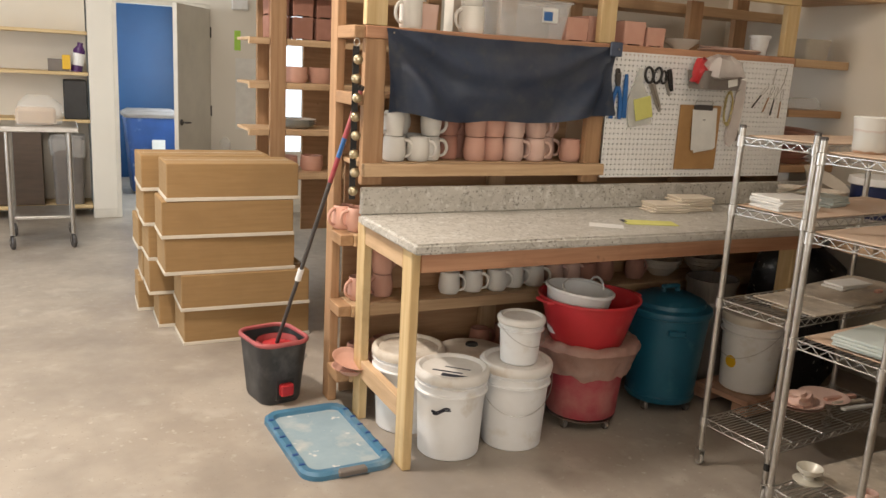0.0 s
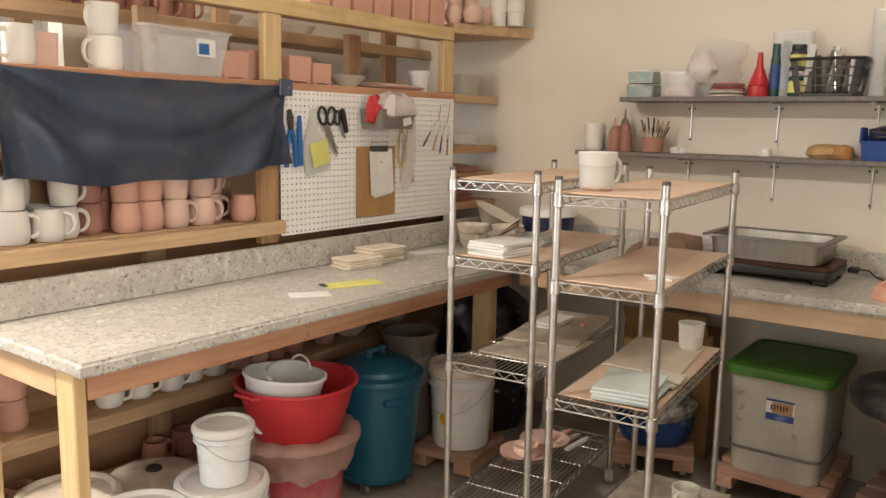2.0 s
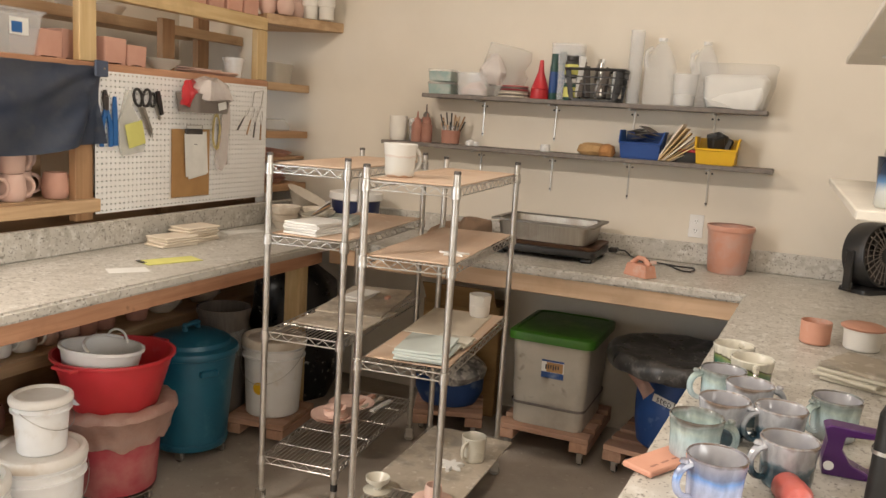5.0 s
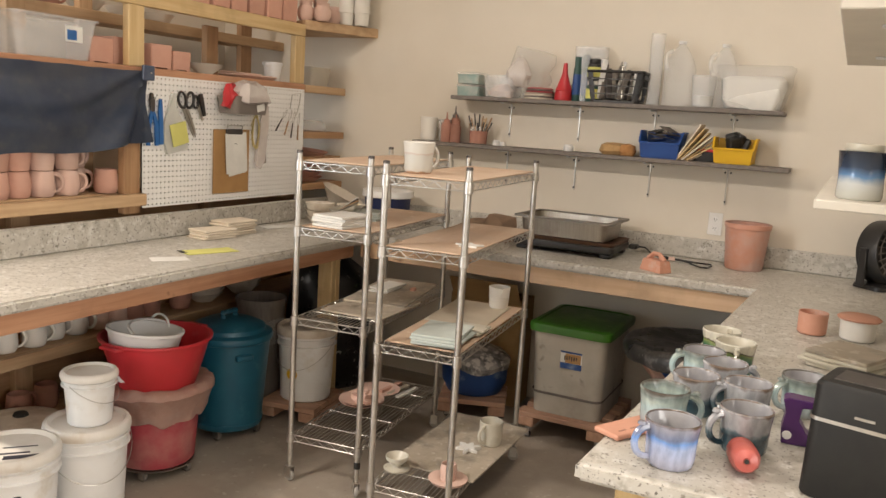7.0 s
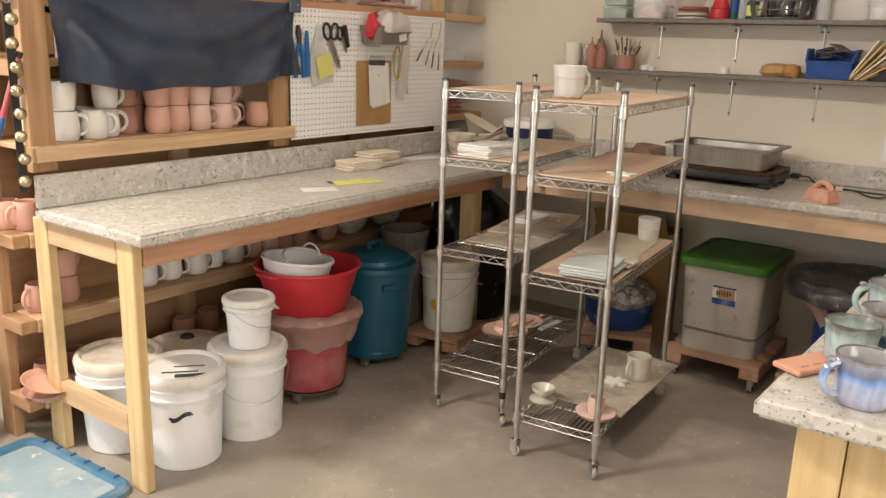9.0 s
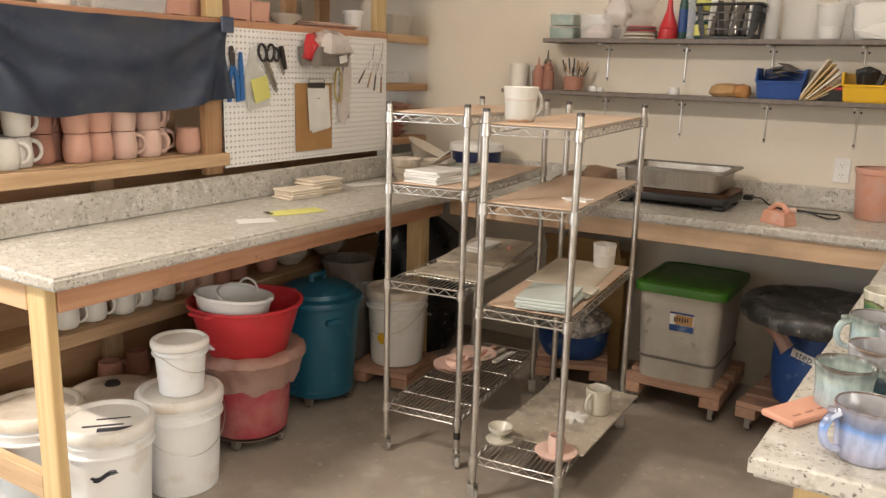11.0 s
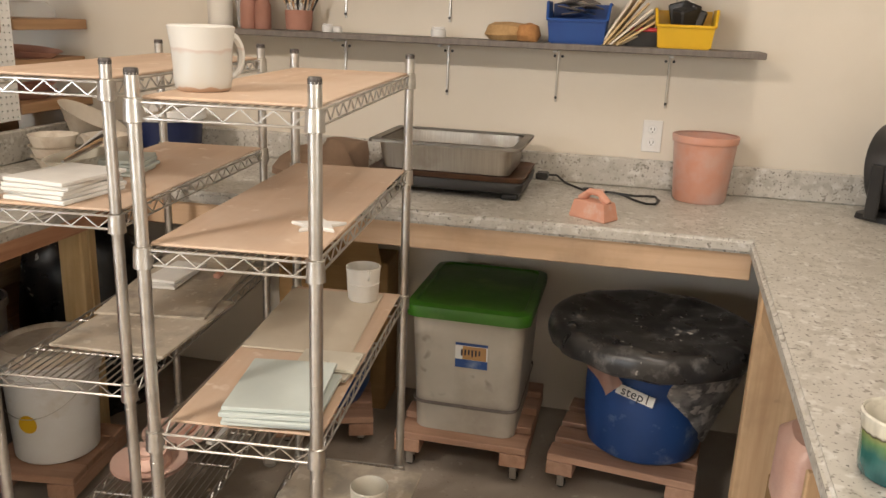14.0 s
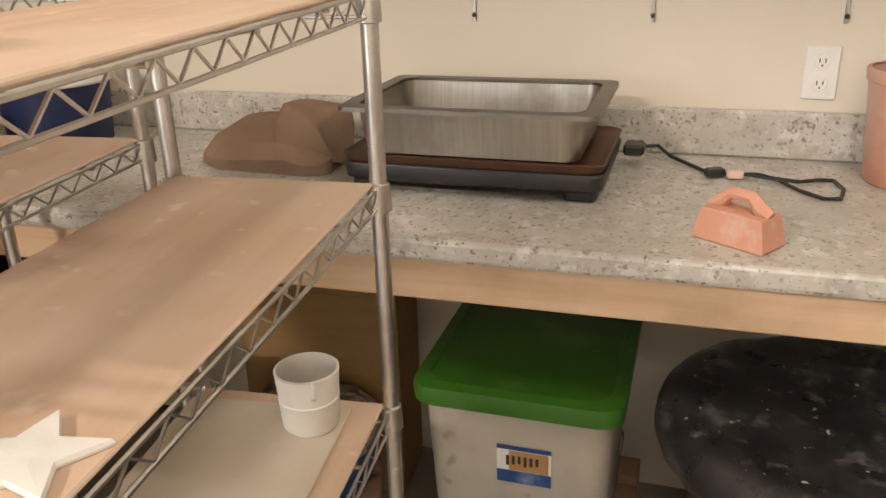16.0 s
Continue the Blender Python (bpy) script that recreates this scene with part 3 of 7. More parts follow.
def pegboard():
    """A white hardboard sheet with real holes, one inch apart."""
    ob = thing("pegboard", "white pegboard panel hung with tools on timber posts", "pegboard", pose(2.508, FY - 0.003, 1.105, 90, 0, 0))
    n, m, s, r = 48, 24, 0.0254, 0.0046
    verts, faces = [], []
    for j in range(m):
        for i in range(n):
            b = len(verts)
            cx, cy = (i + 0.5) * s, (j + 0.5) * s
            for k in range(8):
                a = radians(45 * k + 22.5)
                verts.append((cx + r * math.cos(a), cy + r * math.sin(a), 0.006))
            for k in range(8):
                a = radians(45 * k + 22.5)
                verts.append((cx + r * math.cos(a), cy + r * math.sin(a), 0.0))
            for dx, dy in ((1, 1), (-1, 1), (-1, -1), (1, -1)):
                verts.append((cx + dx * s / 2, cy + dy * s / 2, 0.006))
            c = b + 16
            for q in range(4):
                k0 = (2 * q) % 8
                faces.append((c + q, b + (k0 + 1) % 8, b + k0))
                faces.append((c + q, c + (q + 1) % 4, b + (k0 + 2) % 8, b + (k0 + 1) % 8))
            for k in range(8):
                faces.append((b + k, b + (k + 1) % 8, b + 8 + (k + 1) % 8, b + 8 + k))
    me = bpy.data.meshes.new("perforated_sheet")
    me.from_pydata(verts, [], faces)
    weld = bmesh.new()
    weld.from_mesh(me)
    bmesh.ops.remove_doubles(weld, verts=weld.verts, dist=0.0002)
    weld.to_mesh(me)
    weld.free()
    me.materials.append(PEG)
    sheet = new("perforated_sheet", me)
    sheet.parent = ob
    # dark sheet added so the holes look shaded inside
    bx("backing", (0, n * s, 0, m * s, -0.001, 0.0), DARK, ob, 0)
    return ob


pegboard()


# ---------------------------------------------------------------- buckets and bins
def pail(m, r0, r1, h, body, lid, label, handle=True, open_top=False, group="white buckets under the workbench", lid_h=0.022):
    ob = thing("bucket", label, "bucket", m, group)
    t = 0.004
    prof = [(0, 0), (r0 - 0.006, 0), (r0, 0.006), (r0 + (r1 - r0) * 0.78, h * 0.78), (r1 + 0.007, h * 0.785), (r1 + 0.007, h * 0.80), (r0 + (r1 - r0) * 0.82, h * 0.81),
            (r0 + (r1 - r0) * 0.88, h * 0.88), (r1 + 0.006, h * 0.885), (r1 + 0.006, h * 0.90), (r1, h * 0.91), (r1, h), (r1 - t, h), (r0 - t, 0.01), (0, 0.01)]
    part("body", lathe(prof, 36), body, ob, smooth=True)
    if not open_top:
        part("lid", lathe([(0, h + lid_h * 0.25), (r1 * 0.86, h + lid_h * 0.25), (r1 * 0.90, h + lid_h * 0.65), (r1 * 0.95, h + lid_h * 0.85), (r1 + 0.004, h + lid_h * 0.7), (r1 + 0.010, h + lid_h * 0.2), (r1 + 0.011, h - lid_h * 0.5), (r1 + 0.009, h - lid_h), (r1 + 0.008, h - lid_h), (r1 + 0.007, h + 0.001), (0, h + 0.001)], 36), lid, ob, smooth=True)
    if handle:
        pts = [((r1 + 0.012) * math.cos(a), -(r1 + 0.012) * math.sin(a) * 0.98, h * 0.86 - 0.62 * h * math.sin(a) ** 1.0 * 0.62) for a in (math.pi * k / 20 for k in range(21))]
        part("wire_handle", tube(pts, 0.0016, 5), STEEL, ob)
    return ob


A = pail(pose(1.548, 2.835, 0, 0, 0, -42), 0.131, 0.149, 0.36, WHITEP, LIDW, "white plastic bucket with a marker-scrawled lid on the floor", handle=False)
part("marker_writing", moved(boxes([(-0.07, 0.06, -0.06, -0.048, 0, 0.001), (-0.02, 0.09, -0.105, -0.075, 0, 0.001), (-0.03, 0.08, -0.005, 0.003, 0, 0.001)], 0), pose(0, 0, 0.3662)), INK, A, "smeared black marker writing")
bm = bmesh.new()
for dz, w in ((0.0, 0.05), (0.006, 0.045), (-0.006, 0.04)):
    tube([((0.1435) * math.sin(a), -(0.1435) * math.cos(a), 0.225 + dz + 0.012 * math.sin(a * 9)) for a in (-w * 6 + w * k for k in range(13))], 0.003, 4, bm)
part("marker_stroke", bm, INK, A, "black marker stroke")
B = pail(pose(1.852, 2.822, 0, 0, 0, -25), 0.131, 0.149, 0.365, WHITEP, LIDW, "white plastic bucket with lid carrying a smaller bucket")
pail(pose(1.858, 2.815, 0.3715, 0, 0, 10), 0.080, 0.094, 0.195, WHITEP, LIDW, "small white plastic pail standing on a bucket lid", lid_h=0.015)
pail(pose(1.475, 3.13, 0, 0, 0, 60), 0.135, 0.155, 0.36, WHITEP, LIDP, "white plastic bucket with dusty lid beside bench leg")
ob = thing("lidded_pot", "cream clay crock with flat lid and dark knob hole", "pot", pose(1.80, 3.14, 0))
part("body", lathe([(0, 0), (0.13, 0), (0.155, 0.03), (0.165, 0.27), (0.175, 0.29), (0.165, 0.29), (0.15, 0.03), (0, 0.02)], 32), LIDP, ob, smooth=True)
part("lid", lathe([(0, 0.335), (0.03, 0.337), (0.16, 0.315), (0.178, 0.295), (0.17, 0.291), (0, 0.291)], 32), LIDP, ob, smooth=True)
part("knob", lathe([(0, 0.35), (0.024, 0.349), (0.03, 0.34), (0.028, 0.333), (0, 0.333)], 18), DARK, ob)


def wheels(ob, r, h=0.05, n=4, turn=0.4):
    for k in range(n):
        a = 2 * math.pi * k / n + turn
        x, y = r * math.cos(a), r * math.sin(a)
        c = part("caster", moved(fork(0.014, 0.016, 0.015, h), Matrix.Translation((x, y, 0))), STEEL, ob)
        part("wheel", lathe([(0, -0.009), (0.019, -0.009), (0.022, -0.006), (0.022, 0.006), (0.019, 0.009), (0, 0.009)], 16, pose(x, y, 0.0225, 0, 90, 0)), GREYSHELF, c)


ob = thing("red_bin", "dusty red round bin lined with pink plastic, on casters", "bin", pose(2.27, 2.895, 0) @ Matrix.Diagonal((0.97, 0.97, 0.98, 1)))
wheels(ob, 0.14)
part("dolly", lathe([(0, 0.05), (0.165, 0.05), (0.17, 0.058), (0, 0.062)], 28), STEEL, ob)
part("body", lathe([(0, 0.0635), (0.162, 0.0635), (0.168, 0.07), (0.195, 0.40), (0.205, 0.405), (0.205, 0.415), (0.19, 0.415), (0.16, 0.08), (0, 0.075)], 36), DUSTRED, ob, smooth=True)
bm = lathe([(0.205, 0.25), (0.211, 0.275), (0.217, 0.30), (0.224, 0.328), (0.232, 0.355), (0.245, 0.385), (0.255, 0.405), (0.245, 0.424), (0.222, 0.432), (0.195, 0.43), (0.17, 0.42), (0.0, 0.41)], 120)
for v in bm.verts:
    a = math.atan2(v.co.y, v.co.x)
    hang = 0.5 + 0.5 * noise.noise(Vector((2.1 * math.cos(a), 2.1 * math.sin(a), 4.0))) + 0.22 * math.cos(a + 2.4)
    low = max(0.0, (0.40 - v.co.z) / 0.2)
    v.co.z += low * 0.11 * (1 - min(max(hang, 0.0), 1.0)) + 0.01 * low * noise.noise(v.co * 60)
    f = 1 + low * (0.028 * math.sin(8 * a + 3 * math.sin(2 * a)) + 0.016 * math.sin(19 * a + 1))
    v.co.x, v.co.y = v.co.x * f, v.co.y * f
bmesh.ops.solidify(bm, geom=bm.faces[:], thickness=0.0012)
part("liner", rumple(bm, 0.010, 22, 3.0), PINKBAG, ob, "crumpled pink-stained plastic liner", True)
part("printing", lathe([(0.182, 0.25), (0.1825, 0.252), (0.1832, 0.262)], 36), DUSTRED, ob)
ob = thing("red_tub", "bright red round tub holding a white pail", "tub", pose(2.25, 2.875, 0.405))
part("body", lathe([(0, 0), (0.155, 0), (0.165, 0.008), (0.222, 0.205), (0.234, 0.208), (0.234, 0.218), (0.222, 0.218), (0.158, 0.012), (0, 0.01)], 40), RED, ob, smooth=True)
for s in (-1, 1):
    part("grip", moved(tube([(-0.05, 0, 0), (-0.045, 0.025, 0.002), (0.045, 0.025, 0.002), (0.05, 0, 0)], 0.008, 6), pose(0.226 * s, 0, 0.205, 0, 0, -90 * s)), RED, ob)
ob = thing("white_pail", "white plastic pail with rope-like handle inside a red tub", "pail", pose(2.18, 2.895, 0.437, 4, 5, 20))
part("body", lathe([(0, 0), (0.105, 0), (0.112, 0.008), (0.15, 0.205), (0.158, 0.208), (0.158, 0.22), (0.148, 0.22), (0.106, 0.012), (0, 0.01)], 36), WHITEP, ob, smooth=True)
part("handle", tube([(0.155 * math.cos(a), 0.10 * math.sin(a) - 0.05, 0.215 + 0.03 * math.sin(a)) for a in (math.pi * (0.1 + 0.8 * k / 14) for k in range(15))], 0.006, 7), WHITEP, ob)
part("handle", tube([(0.13 + 0.02 * math.cos(a), 0.05 * math.cos(a), 0.215 + 0.045 * math.sin(a)) for a in (math.pi * k / 14 for k in range(15))], 0.005, 7), WHITEP, ob)

ob = thing("teal_can", "teal plastic lidded garbage can on a wheeled dolly", "bin", pose(2.785, 2.945, 0) @ Matrix.Diagonal((0.94, 0.94, 1, 1)))
wheels(ob, 0.155)
part("body", lathe([(0, 0.05), (0.175, 0.05), (0.182, 0.06), (0.183, 0.08), (0.178, 0.085), (0.212, 0.48), (0.222, 0.485), (0.222, 0.50), (0, 0.50)], 40), TEAL, ob, smooth=True)
part("lid", lathe([(0.225, 0.488), (0.228, 0.50), (0.222, 0.515), (0.19, 0.525), (0.185, 0.545), (0.12, 0.572), (0.05, 0.582), (0, 0.583)], 40), TEAL, ob, smooth=True)
part("lid_handle", boxes([(-0.055, 0.055, -0.014, 0.014, 0.60, 0.618), (-0.055, -0.038, -0.014, 0.014, 0.575, 0.60), (0.038, 0.055, -0.014, 0.014, 0.575, 0.60)], 0.005), TEAL, ob)
for s in (-1, 1):
    part("side_handle", moved(boxes([(-0.045, 0.045, -0.012, 0.02, -0.01, 0.02)], 0.006), pose(0.205 * math.cos(1.1 + (0 if s > 0 else math.pi)), 0.205 * math.sin(1.1 + (0 if s > 0 else math.pi)), 0.42, 0, 0, 153)), TEAL, ob)

P = pail(pose(3.19, 2.768, 0.105, 0, 0, -85), 0.131, 0.149, 0.37, WHITEP, LIDP, "white plastic bucket with round sticker on a timber dolly", group="")
part("sticker", moved(lathe([(0, 0.0006), (0.03, 0.0006), (0.031, 0)], 20), pose(0.0, -0.1405, 0.15, 90, 0, 0) @ pose(0, 0, 0.0)), YELLOWP, P, "round yellow sticker")


DOLLYW = {"x": wood("dusty_pink_pine_x", "x", (0.47, 0.29, 0.20), (0.38, 0.22, 0.145)), "y": wood("dusty_pink_pine_y", "y", (0.47, 0.29, 0.20), (0.38, 0.22, 0.145))}


def dolly(m, w, d, h, label):
    ob = thing("pallet_dolly", label, "dolly", m, "timber dollies")
    for s in (-1, 1):
        bx("bearer", (-w / 2, w / 2, s * (d / 2 - 0.045) - 0.045, s * (d / 2 - 0.045) + 0.045, h - 0.075, h - 0.026), DOLLYW["x"], ob)
        for sx in (-1, 1):
            part("fork", moved(fork(0.016, 0.012, 0.012, h - 0.0755), Matrix.Translation((sx * (w / 2 - 0.06), s * (d / 2 - 0.045), 0))), STEEL, ob)
    for k in range(4):
        y = -d / 2 + 0.045 + (d - 0.09) * k / 3
        bx("slat", (-w / 2 + 0.045 + (w - 0.09) * k / 3 - 0.044, -w / 2 + 0.045 + (w - 0.09) * k / 3 + 0.044, -d / 2, d / 2, h - 0.025, h), DOLLYW["y"], ob)
    for sx in (-1, 1):
        for sy in (-1, 1):
            part("wheel", lathe([(0, -0.01), (0.016, -0.01), (0.018, 0), (0.016, 0.01), (0, 0.01)], 12, pose(sx * (w / 2 - 0.06), sy * (d / 2 - 0.045), 0.0185, 0, 90, 0)), BLACK, ob)
    return ob


dolly(pose(3.185, 2.778, 0, 0, 0, 8), 0.36, 0.32, 0.102, "rough pine dolly under a white bucket")
dolly(pose(3.805, 1.465, 0, 0, 0, 0), 0.54, 0.46, 0.155, "rough pine dolly under a storage bin")
dolly(pose(3.745, 0.90, 0, 0, 0, -7), 0.46, 0.48, 0.15, "rough pine dolly under a blue tub")
dolly(pose(3.82, 2.06, 0, 0, 0, 20), 0.46, 0.36, 0.12, "rough pine dolly carrying a blue bagged tub")

ob = thing("storage_bin", "milky plastic storage bin with green lid and paper label", "storage bin", pose(3.805, 1.462, 0.157) @ Matrix.Diagonal((0.885, 1, 1, 1)))
part("body", tub(0.50, 0.35, 0.56, 0.385, 0.45, 0.05), BIN, ob, smooth=True)
part("rib", loft([(rounded(0.532, 0.368, 0.05), 0.10), (rounded(0.538, 0.372, 0.05), 0.106), (rounded(0.536, 0.37, 0.05), 0.114)], False, False), GREYSHELF, ob, "dirt-darkened rib", True)
part("lid", loft([(rounded(0.60, 0.42, 0.05), 0.425), (rounded(0.605, 0.425, 0.05), 0.45), (rounded(0.60, 0.42, 0.05), 0.464), (rounded(0.55, 0.37, 0.05), 0.47), (rounded(0.54, 0.36, 0.05), 0.463), (rounded(0.3, 0.2, 0.05), 0.468)]), GREEN, ob, "bright green snap-on lid", True)
lab = part("label", moved(boxes([(-0.001, 0.0, -0.055, 0.055, -0.045, 0.045)], 0), pose(-0.2745, -0.02, 0.30, 0, -3.2, 0)), PAPER, ob, "white, yellow and navy paper label")
part("label_patch", moved(boxes([(-0.0013, 0.0, -0.05, 0.03, -0.014, 0.034)], 0), pose(-0.2747, -0.02, 0.30, 0, -3.2, 0)), MASON, lab)
part("label_band", moved(boxes([(-0.0016, 0.0, -0.055, 0.055, -0.045, -0.015), (-0.0016, 0.0, -0.055, 0.055, 0.036, 0.045)], 0), pose(-0.2747, -0.02, 0.30, 0, -3.2, 0)), BLUEP, lab)
part("label_writing", moved(boxes([(-0.002, 0.0, -0.03 + 0.012 * k, -0.024 + 0.012 * k, 0.004 - 0.003 * (k % 3), 0.022) for k in range(6)], 0), pose(-0.2749, -0.02, 0.30, 0, -3.2, 0)), INK, lab)

ob = thing("blue_tub", "blue round plastic tub with splashed black lid on dolly", "tub", pose(3.62, 0.872, 0.152) @ Matrix.Diagonal((0.96, 0.96, 1, 1)))
part("body", lathe([(0, 0), (0.18, 0), (0.196, 0.012), (0.212, 0.10), (0.216, 0.2), (0.212, 0.34), (0.222, 0.37), (0.218, 0.42), (0, 0.42)], 40, Matrix.Translation((0.12, -0.015, 0))), BLUEP, ob, smooth=True)
part("lid", rumple(lathe([(0, 0.478), (0.06, 0.478), (0.12, 0.479), (0.17, 0.481), (0.22, 0.484), (0.26, 0.488), (0.295, 0.489), (0.318, 0.484), (0.333, 0.472), (0.340, 0.455), (0.341, 0.435), (0.337, 0.415), (0.325, 0.406), (0.26, 0.422), (0, 0.423)], 72), 0.008, 14), BLACKLID, ob, "black lid splattered with white slip", True)


def drape(name, a0, a1, r, z1, drop, material, seed, label, tip=0.5):
    """A bag's skirt that hangs from under a lid over part of the turn."""
    bm = bmesh.new()
    n, k = 22, 9
    g = []
    for i in range(n + 1):
        f = i / n
        a = radians(a0 + (a1 - a0) * f)
        d = drop * (0.35 + 0.65 * (1 - abs(f - tip) / max(tip, 1 - tip)))
        g.append([bm.verts.new(((r - 0.12 * (j / k) + 0.004 * math.sin(i * 1.3 + seed)) * math.cos(a), (r - 0.12 * (j / k) + 0.004 * math.sin(i * 1.3 + seed)) * math.sin(a), z1 - d * j / k)) for j in range(k + 1)])
    for p, q in zip(g, g[1:]):
        for j in range(k):
            bm.faces.new((p[j], p[j + 1], q[j + 1], q[j]))
    bmesh.ops.solidify(bm, geom=bm.faces[:], thickness=0.002)
    return part(name, rumple(bm, 0.012, 14, seed), material, ob, label, True)


drape("bag", 196, 286, 0.325, 0.435, 0.33, FOILBAG, 1.0, "silvery splattered plastic bag", 0.66)
drape("bag", 120, 156, 0.32, 0.435, 0.17, PINKBAG, 2.0, "pinkish stained bag", 0.6)
drape("bag", 276, 306, 0.33, 0.435, 0.20, PINKBAG, 4.0, "pinkish stained bag", 0.5)
tag = part("tape_label", moved(boxes([(-0.075, 0.075, -0.001, 0, -0.02, 0.02)], 0), pose(-0.095, 0.032, 0.258, 0, 0, -102) @ pose(0, 0, 0, 0, 12, 0) @ Matrix.Diagonal((0.86, 1, 0.9, 1))), PAPER, ob, "white tape label")
written("step1", 0.046, pose(-0.0966, 0.030, 0.258, 90, 0, -102) @ pose(0, 0, 0.001, 0, 0, -12), INK, tag)


# ---------------------------------------------------------------- pottery
def glaze(name, stops, rough=0.16, wobble=0.012, top=0.115, mottle=0.0):
    """A dipped glaze: bands of colour by height with a wavering line."""
    m = bpy.data.materials.new(name)
    m.use_nodes = True
    n, l = m.node_tree.nodes, m.node_tree.links
    b = n["Principled BSDF"]
    tc = n.new("ShaderNodeTexCoord")
    sep = n.new("ShaderNodeSeparateXYZ")
    l.new(tc.outputs["Object"], sep.inputs[0])
    t = n.new("ShaderNodeTexNoise")
    t.inputs["Scale"].default_value, t.inputs["Detail"].default_value = 22, 4
    l.new(tc.outputs["Object"], t.inputs["Vector"])
    ma = n.new("ShaderNodeMath")
    ma.operation = "MULTIPLY_ADD"
    ma.inputs[1].default_value = wobble * 2
    l.new(t.outputs["Fac"], ma.inputs[0])
    l.new(sep.outputs["Z"], ma.inputs[2])
    mr = n.new("ShaderNodeMapRange")
    mr.inputs["From Min"].default_value, mr.inputs["From Max"].default_value = wobble, top + wobble
    l.new(ma.outputs[0], mr.inputs["Value"])
    cr = n.new("ShaderNodeValToRGB")
    while len(cr.color_ramp.elements) < len(stops):
        cr.color_ramp.elements.new(0.5)
    for e, (p, c) in zip(cr.color_ramp.elements, stops):
        e.position, e.color = p, (*c, 1)
    l.new(mr.outputs[0], cr.inputs[0])
    mp = n.new("ShaderNodeMapping")
    mp.inputs["Scale"].default_value = (1, 1, 0.35)
    l.new(tc.outputs["Object"], mp.inputs[0])
    t2 = n.new("ShaderNodeTexNoise")
    t2.inputs["Scale"].default_value, t2.inputs["Detail"].default_value = 60, 6
    l.new(mp.outputs[0], t2.inputs["Vector"])
    vr = n.new("ShaderNodeMapRange")
    vr.inputs["From Min"].default_value, vr.inputs["From Max"].default_value = 0.3, 0.7
    vr.inputs["To Min"].default_value, vr.inputs["To Max"].default_value = 1 - mottle, 1 + mottle
    l.new(t2.outputs["Fac"], vr.inputs["Value"])
    hs = n.new("ShaderNodeHueSaturation")
    l.new(cr.outputs[0], hs.inputs["Color"])
    l.new(vr.outputs[0], hs.inputs["Value"])
    l.new(hs.outputs[0], b.inputs["Base Color"])
    b.inputs["Roughness"].default_value = rough
    b.inputs["Coat Weight"].default_value = 0.4
    bp = n.new("ShaderNodeBump")
    bp.inputs["Strength"].default_value, bp.inputs["Distance"].default_value = 0.1, 0.003
    l.new(t.outputs["Fac"], bp.inputs["Height"])
    l.new(bp.outputs[0], b.inputs["Normal"])
    return m


def mug(label, body, handle=None, r=0.046, h=0.108, flare=0.0, group="", inside=None, belly=0.0):
    ob = thing("mug", label, "mug", None, group)
    t = 0.005
    part("body", lathe([(0, 0), (r * 0.86, 0), (r * 0.95, 0.006), (r * (1 + belly * 0.6), 0.022), (r * (1 + belly), h * 0.36), (r * (0.985 + belly * 0.5) + flare * 0.4, h * 0.66), (r * (1 - belly) + flare, h - 0.003), (r * (1 - belly) + flare - t * 0.5, h), (r * (1 - belly) + flare - t, h - 0.003), (r - t, 0.02), (0, 0.012)], 26), body, ob, smooth=True)
    if inside:
        part("lining", lathe([(r + flare - t * 0.4, h + 0.0006), (r + flare - t - 0.0008, h - 0.004), (r - t - 0.0008, 0.022), (0, 0.014)], 26), inside, ob, smooth=True)
    pts = [(r - 0.004 + 0.036 * math.sin(a) ** 0.8, 0, h * 0.52 + h * 0.34 * math.cos(a)) for a in (math.pi * k / 12 for k in range(13))]
    part("handle", tube(pts, [0.0088 - 0.0025 * k / 12 for k in range(13)], 7), handle or body, ob, smooth=True)
    return ob


def put(ob, poses):
    ob.matrix_world = poses[0]
    return [ob] + [copy_thing(ob, m) for m in poses[1:]]


def pot(name, label, category, prof, material, group="", squash=1.0):
    ob = thing(name, label, category, None, group)
    part("body", lathe(prof, 26, None, squash), material, ob, smooth=True)
    return ob


random.seed(4)
J = lambda a: random.uniform(-a, a)
G = "mugs on the timber shelving"
ZM = 1.177
# the mug shelf: two tiers, white ones first, then pink
put(mug("white bisque mug standing on the timber shelf", WHITE, r=0.05, belly=0.07, group=G), [pose(1.445, 3.33, ZM, 0, 0, -20), pose(1.56, 3.325, ZM, 0, 0, -30), pose(1.63, 3.36, ZM, 0, 0, -15), pose(1.37, 3.42, ZM, 0, 0, 10), pose(1.50, 3.45, ZM, 0, 0, 190), pose(1.60, 3.47, ZM, 0, 0, -10)])
put(mug("white bisque mug stacked upside down on another mug", WHITE, belly=0.07, group=G), [pose(1.44, 3.33, ZM + 0.219, 180, 0, 190), pose(1.635, 3.36, ZM + 0.219, 180, 0, 0), pose(1.51, 3.44, ZM + 0.219, 180, 0, 30), pose(1.37, 3.43, ZM + 0.219, 180, 0, 80)])
put(mug("dark rose clay mug standing at the back of a shelf", ROSE, belly=0.07, group=G), [pose(1.745, 3.40, ZM, 0, 0, 200), pose(1.70, 3.48, ZM, 0, 0, 200), pose(1.84, 3.47, ZM, 0, 0, 120), pose(1.95, 3.48, ZM, 0, 0, 120), pose(2.08, 3.48, ZM, 0, 0, 120), pose(2.2, 3.47, ZM, 0, 0, 80), pose(2.33, 3.47, ZM, 0, 0, 80)])
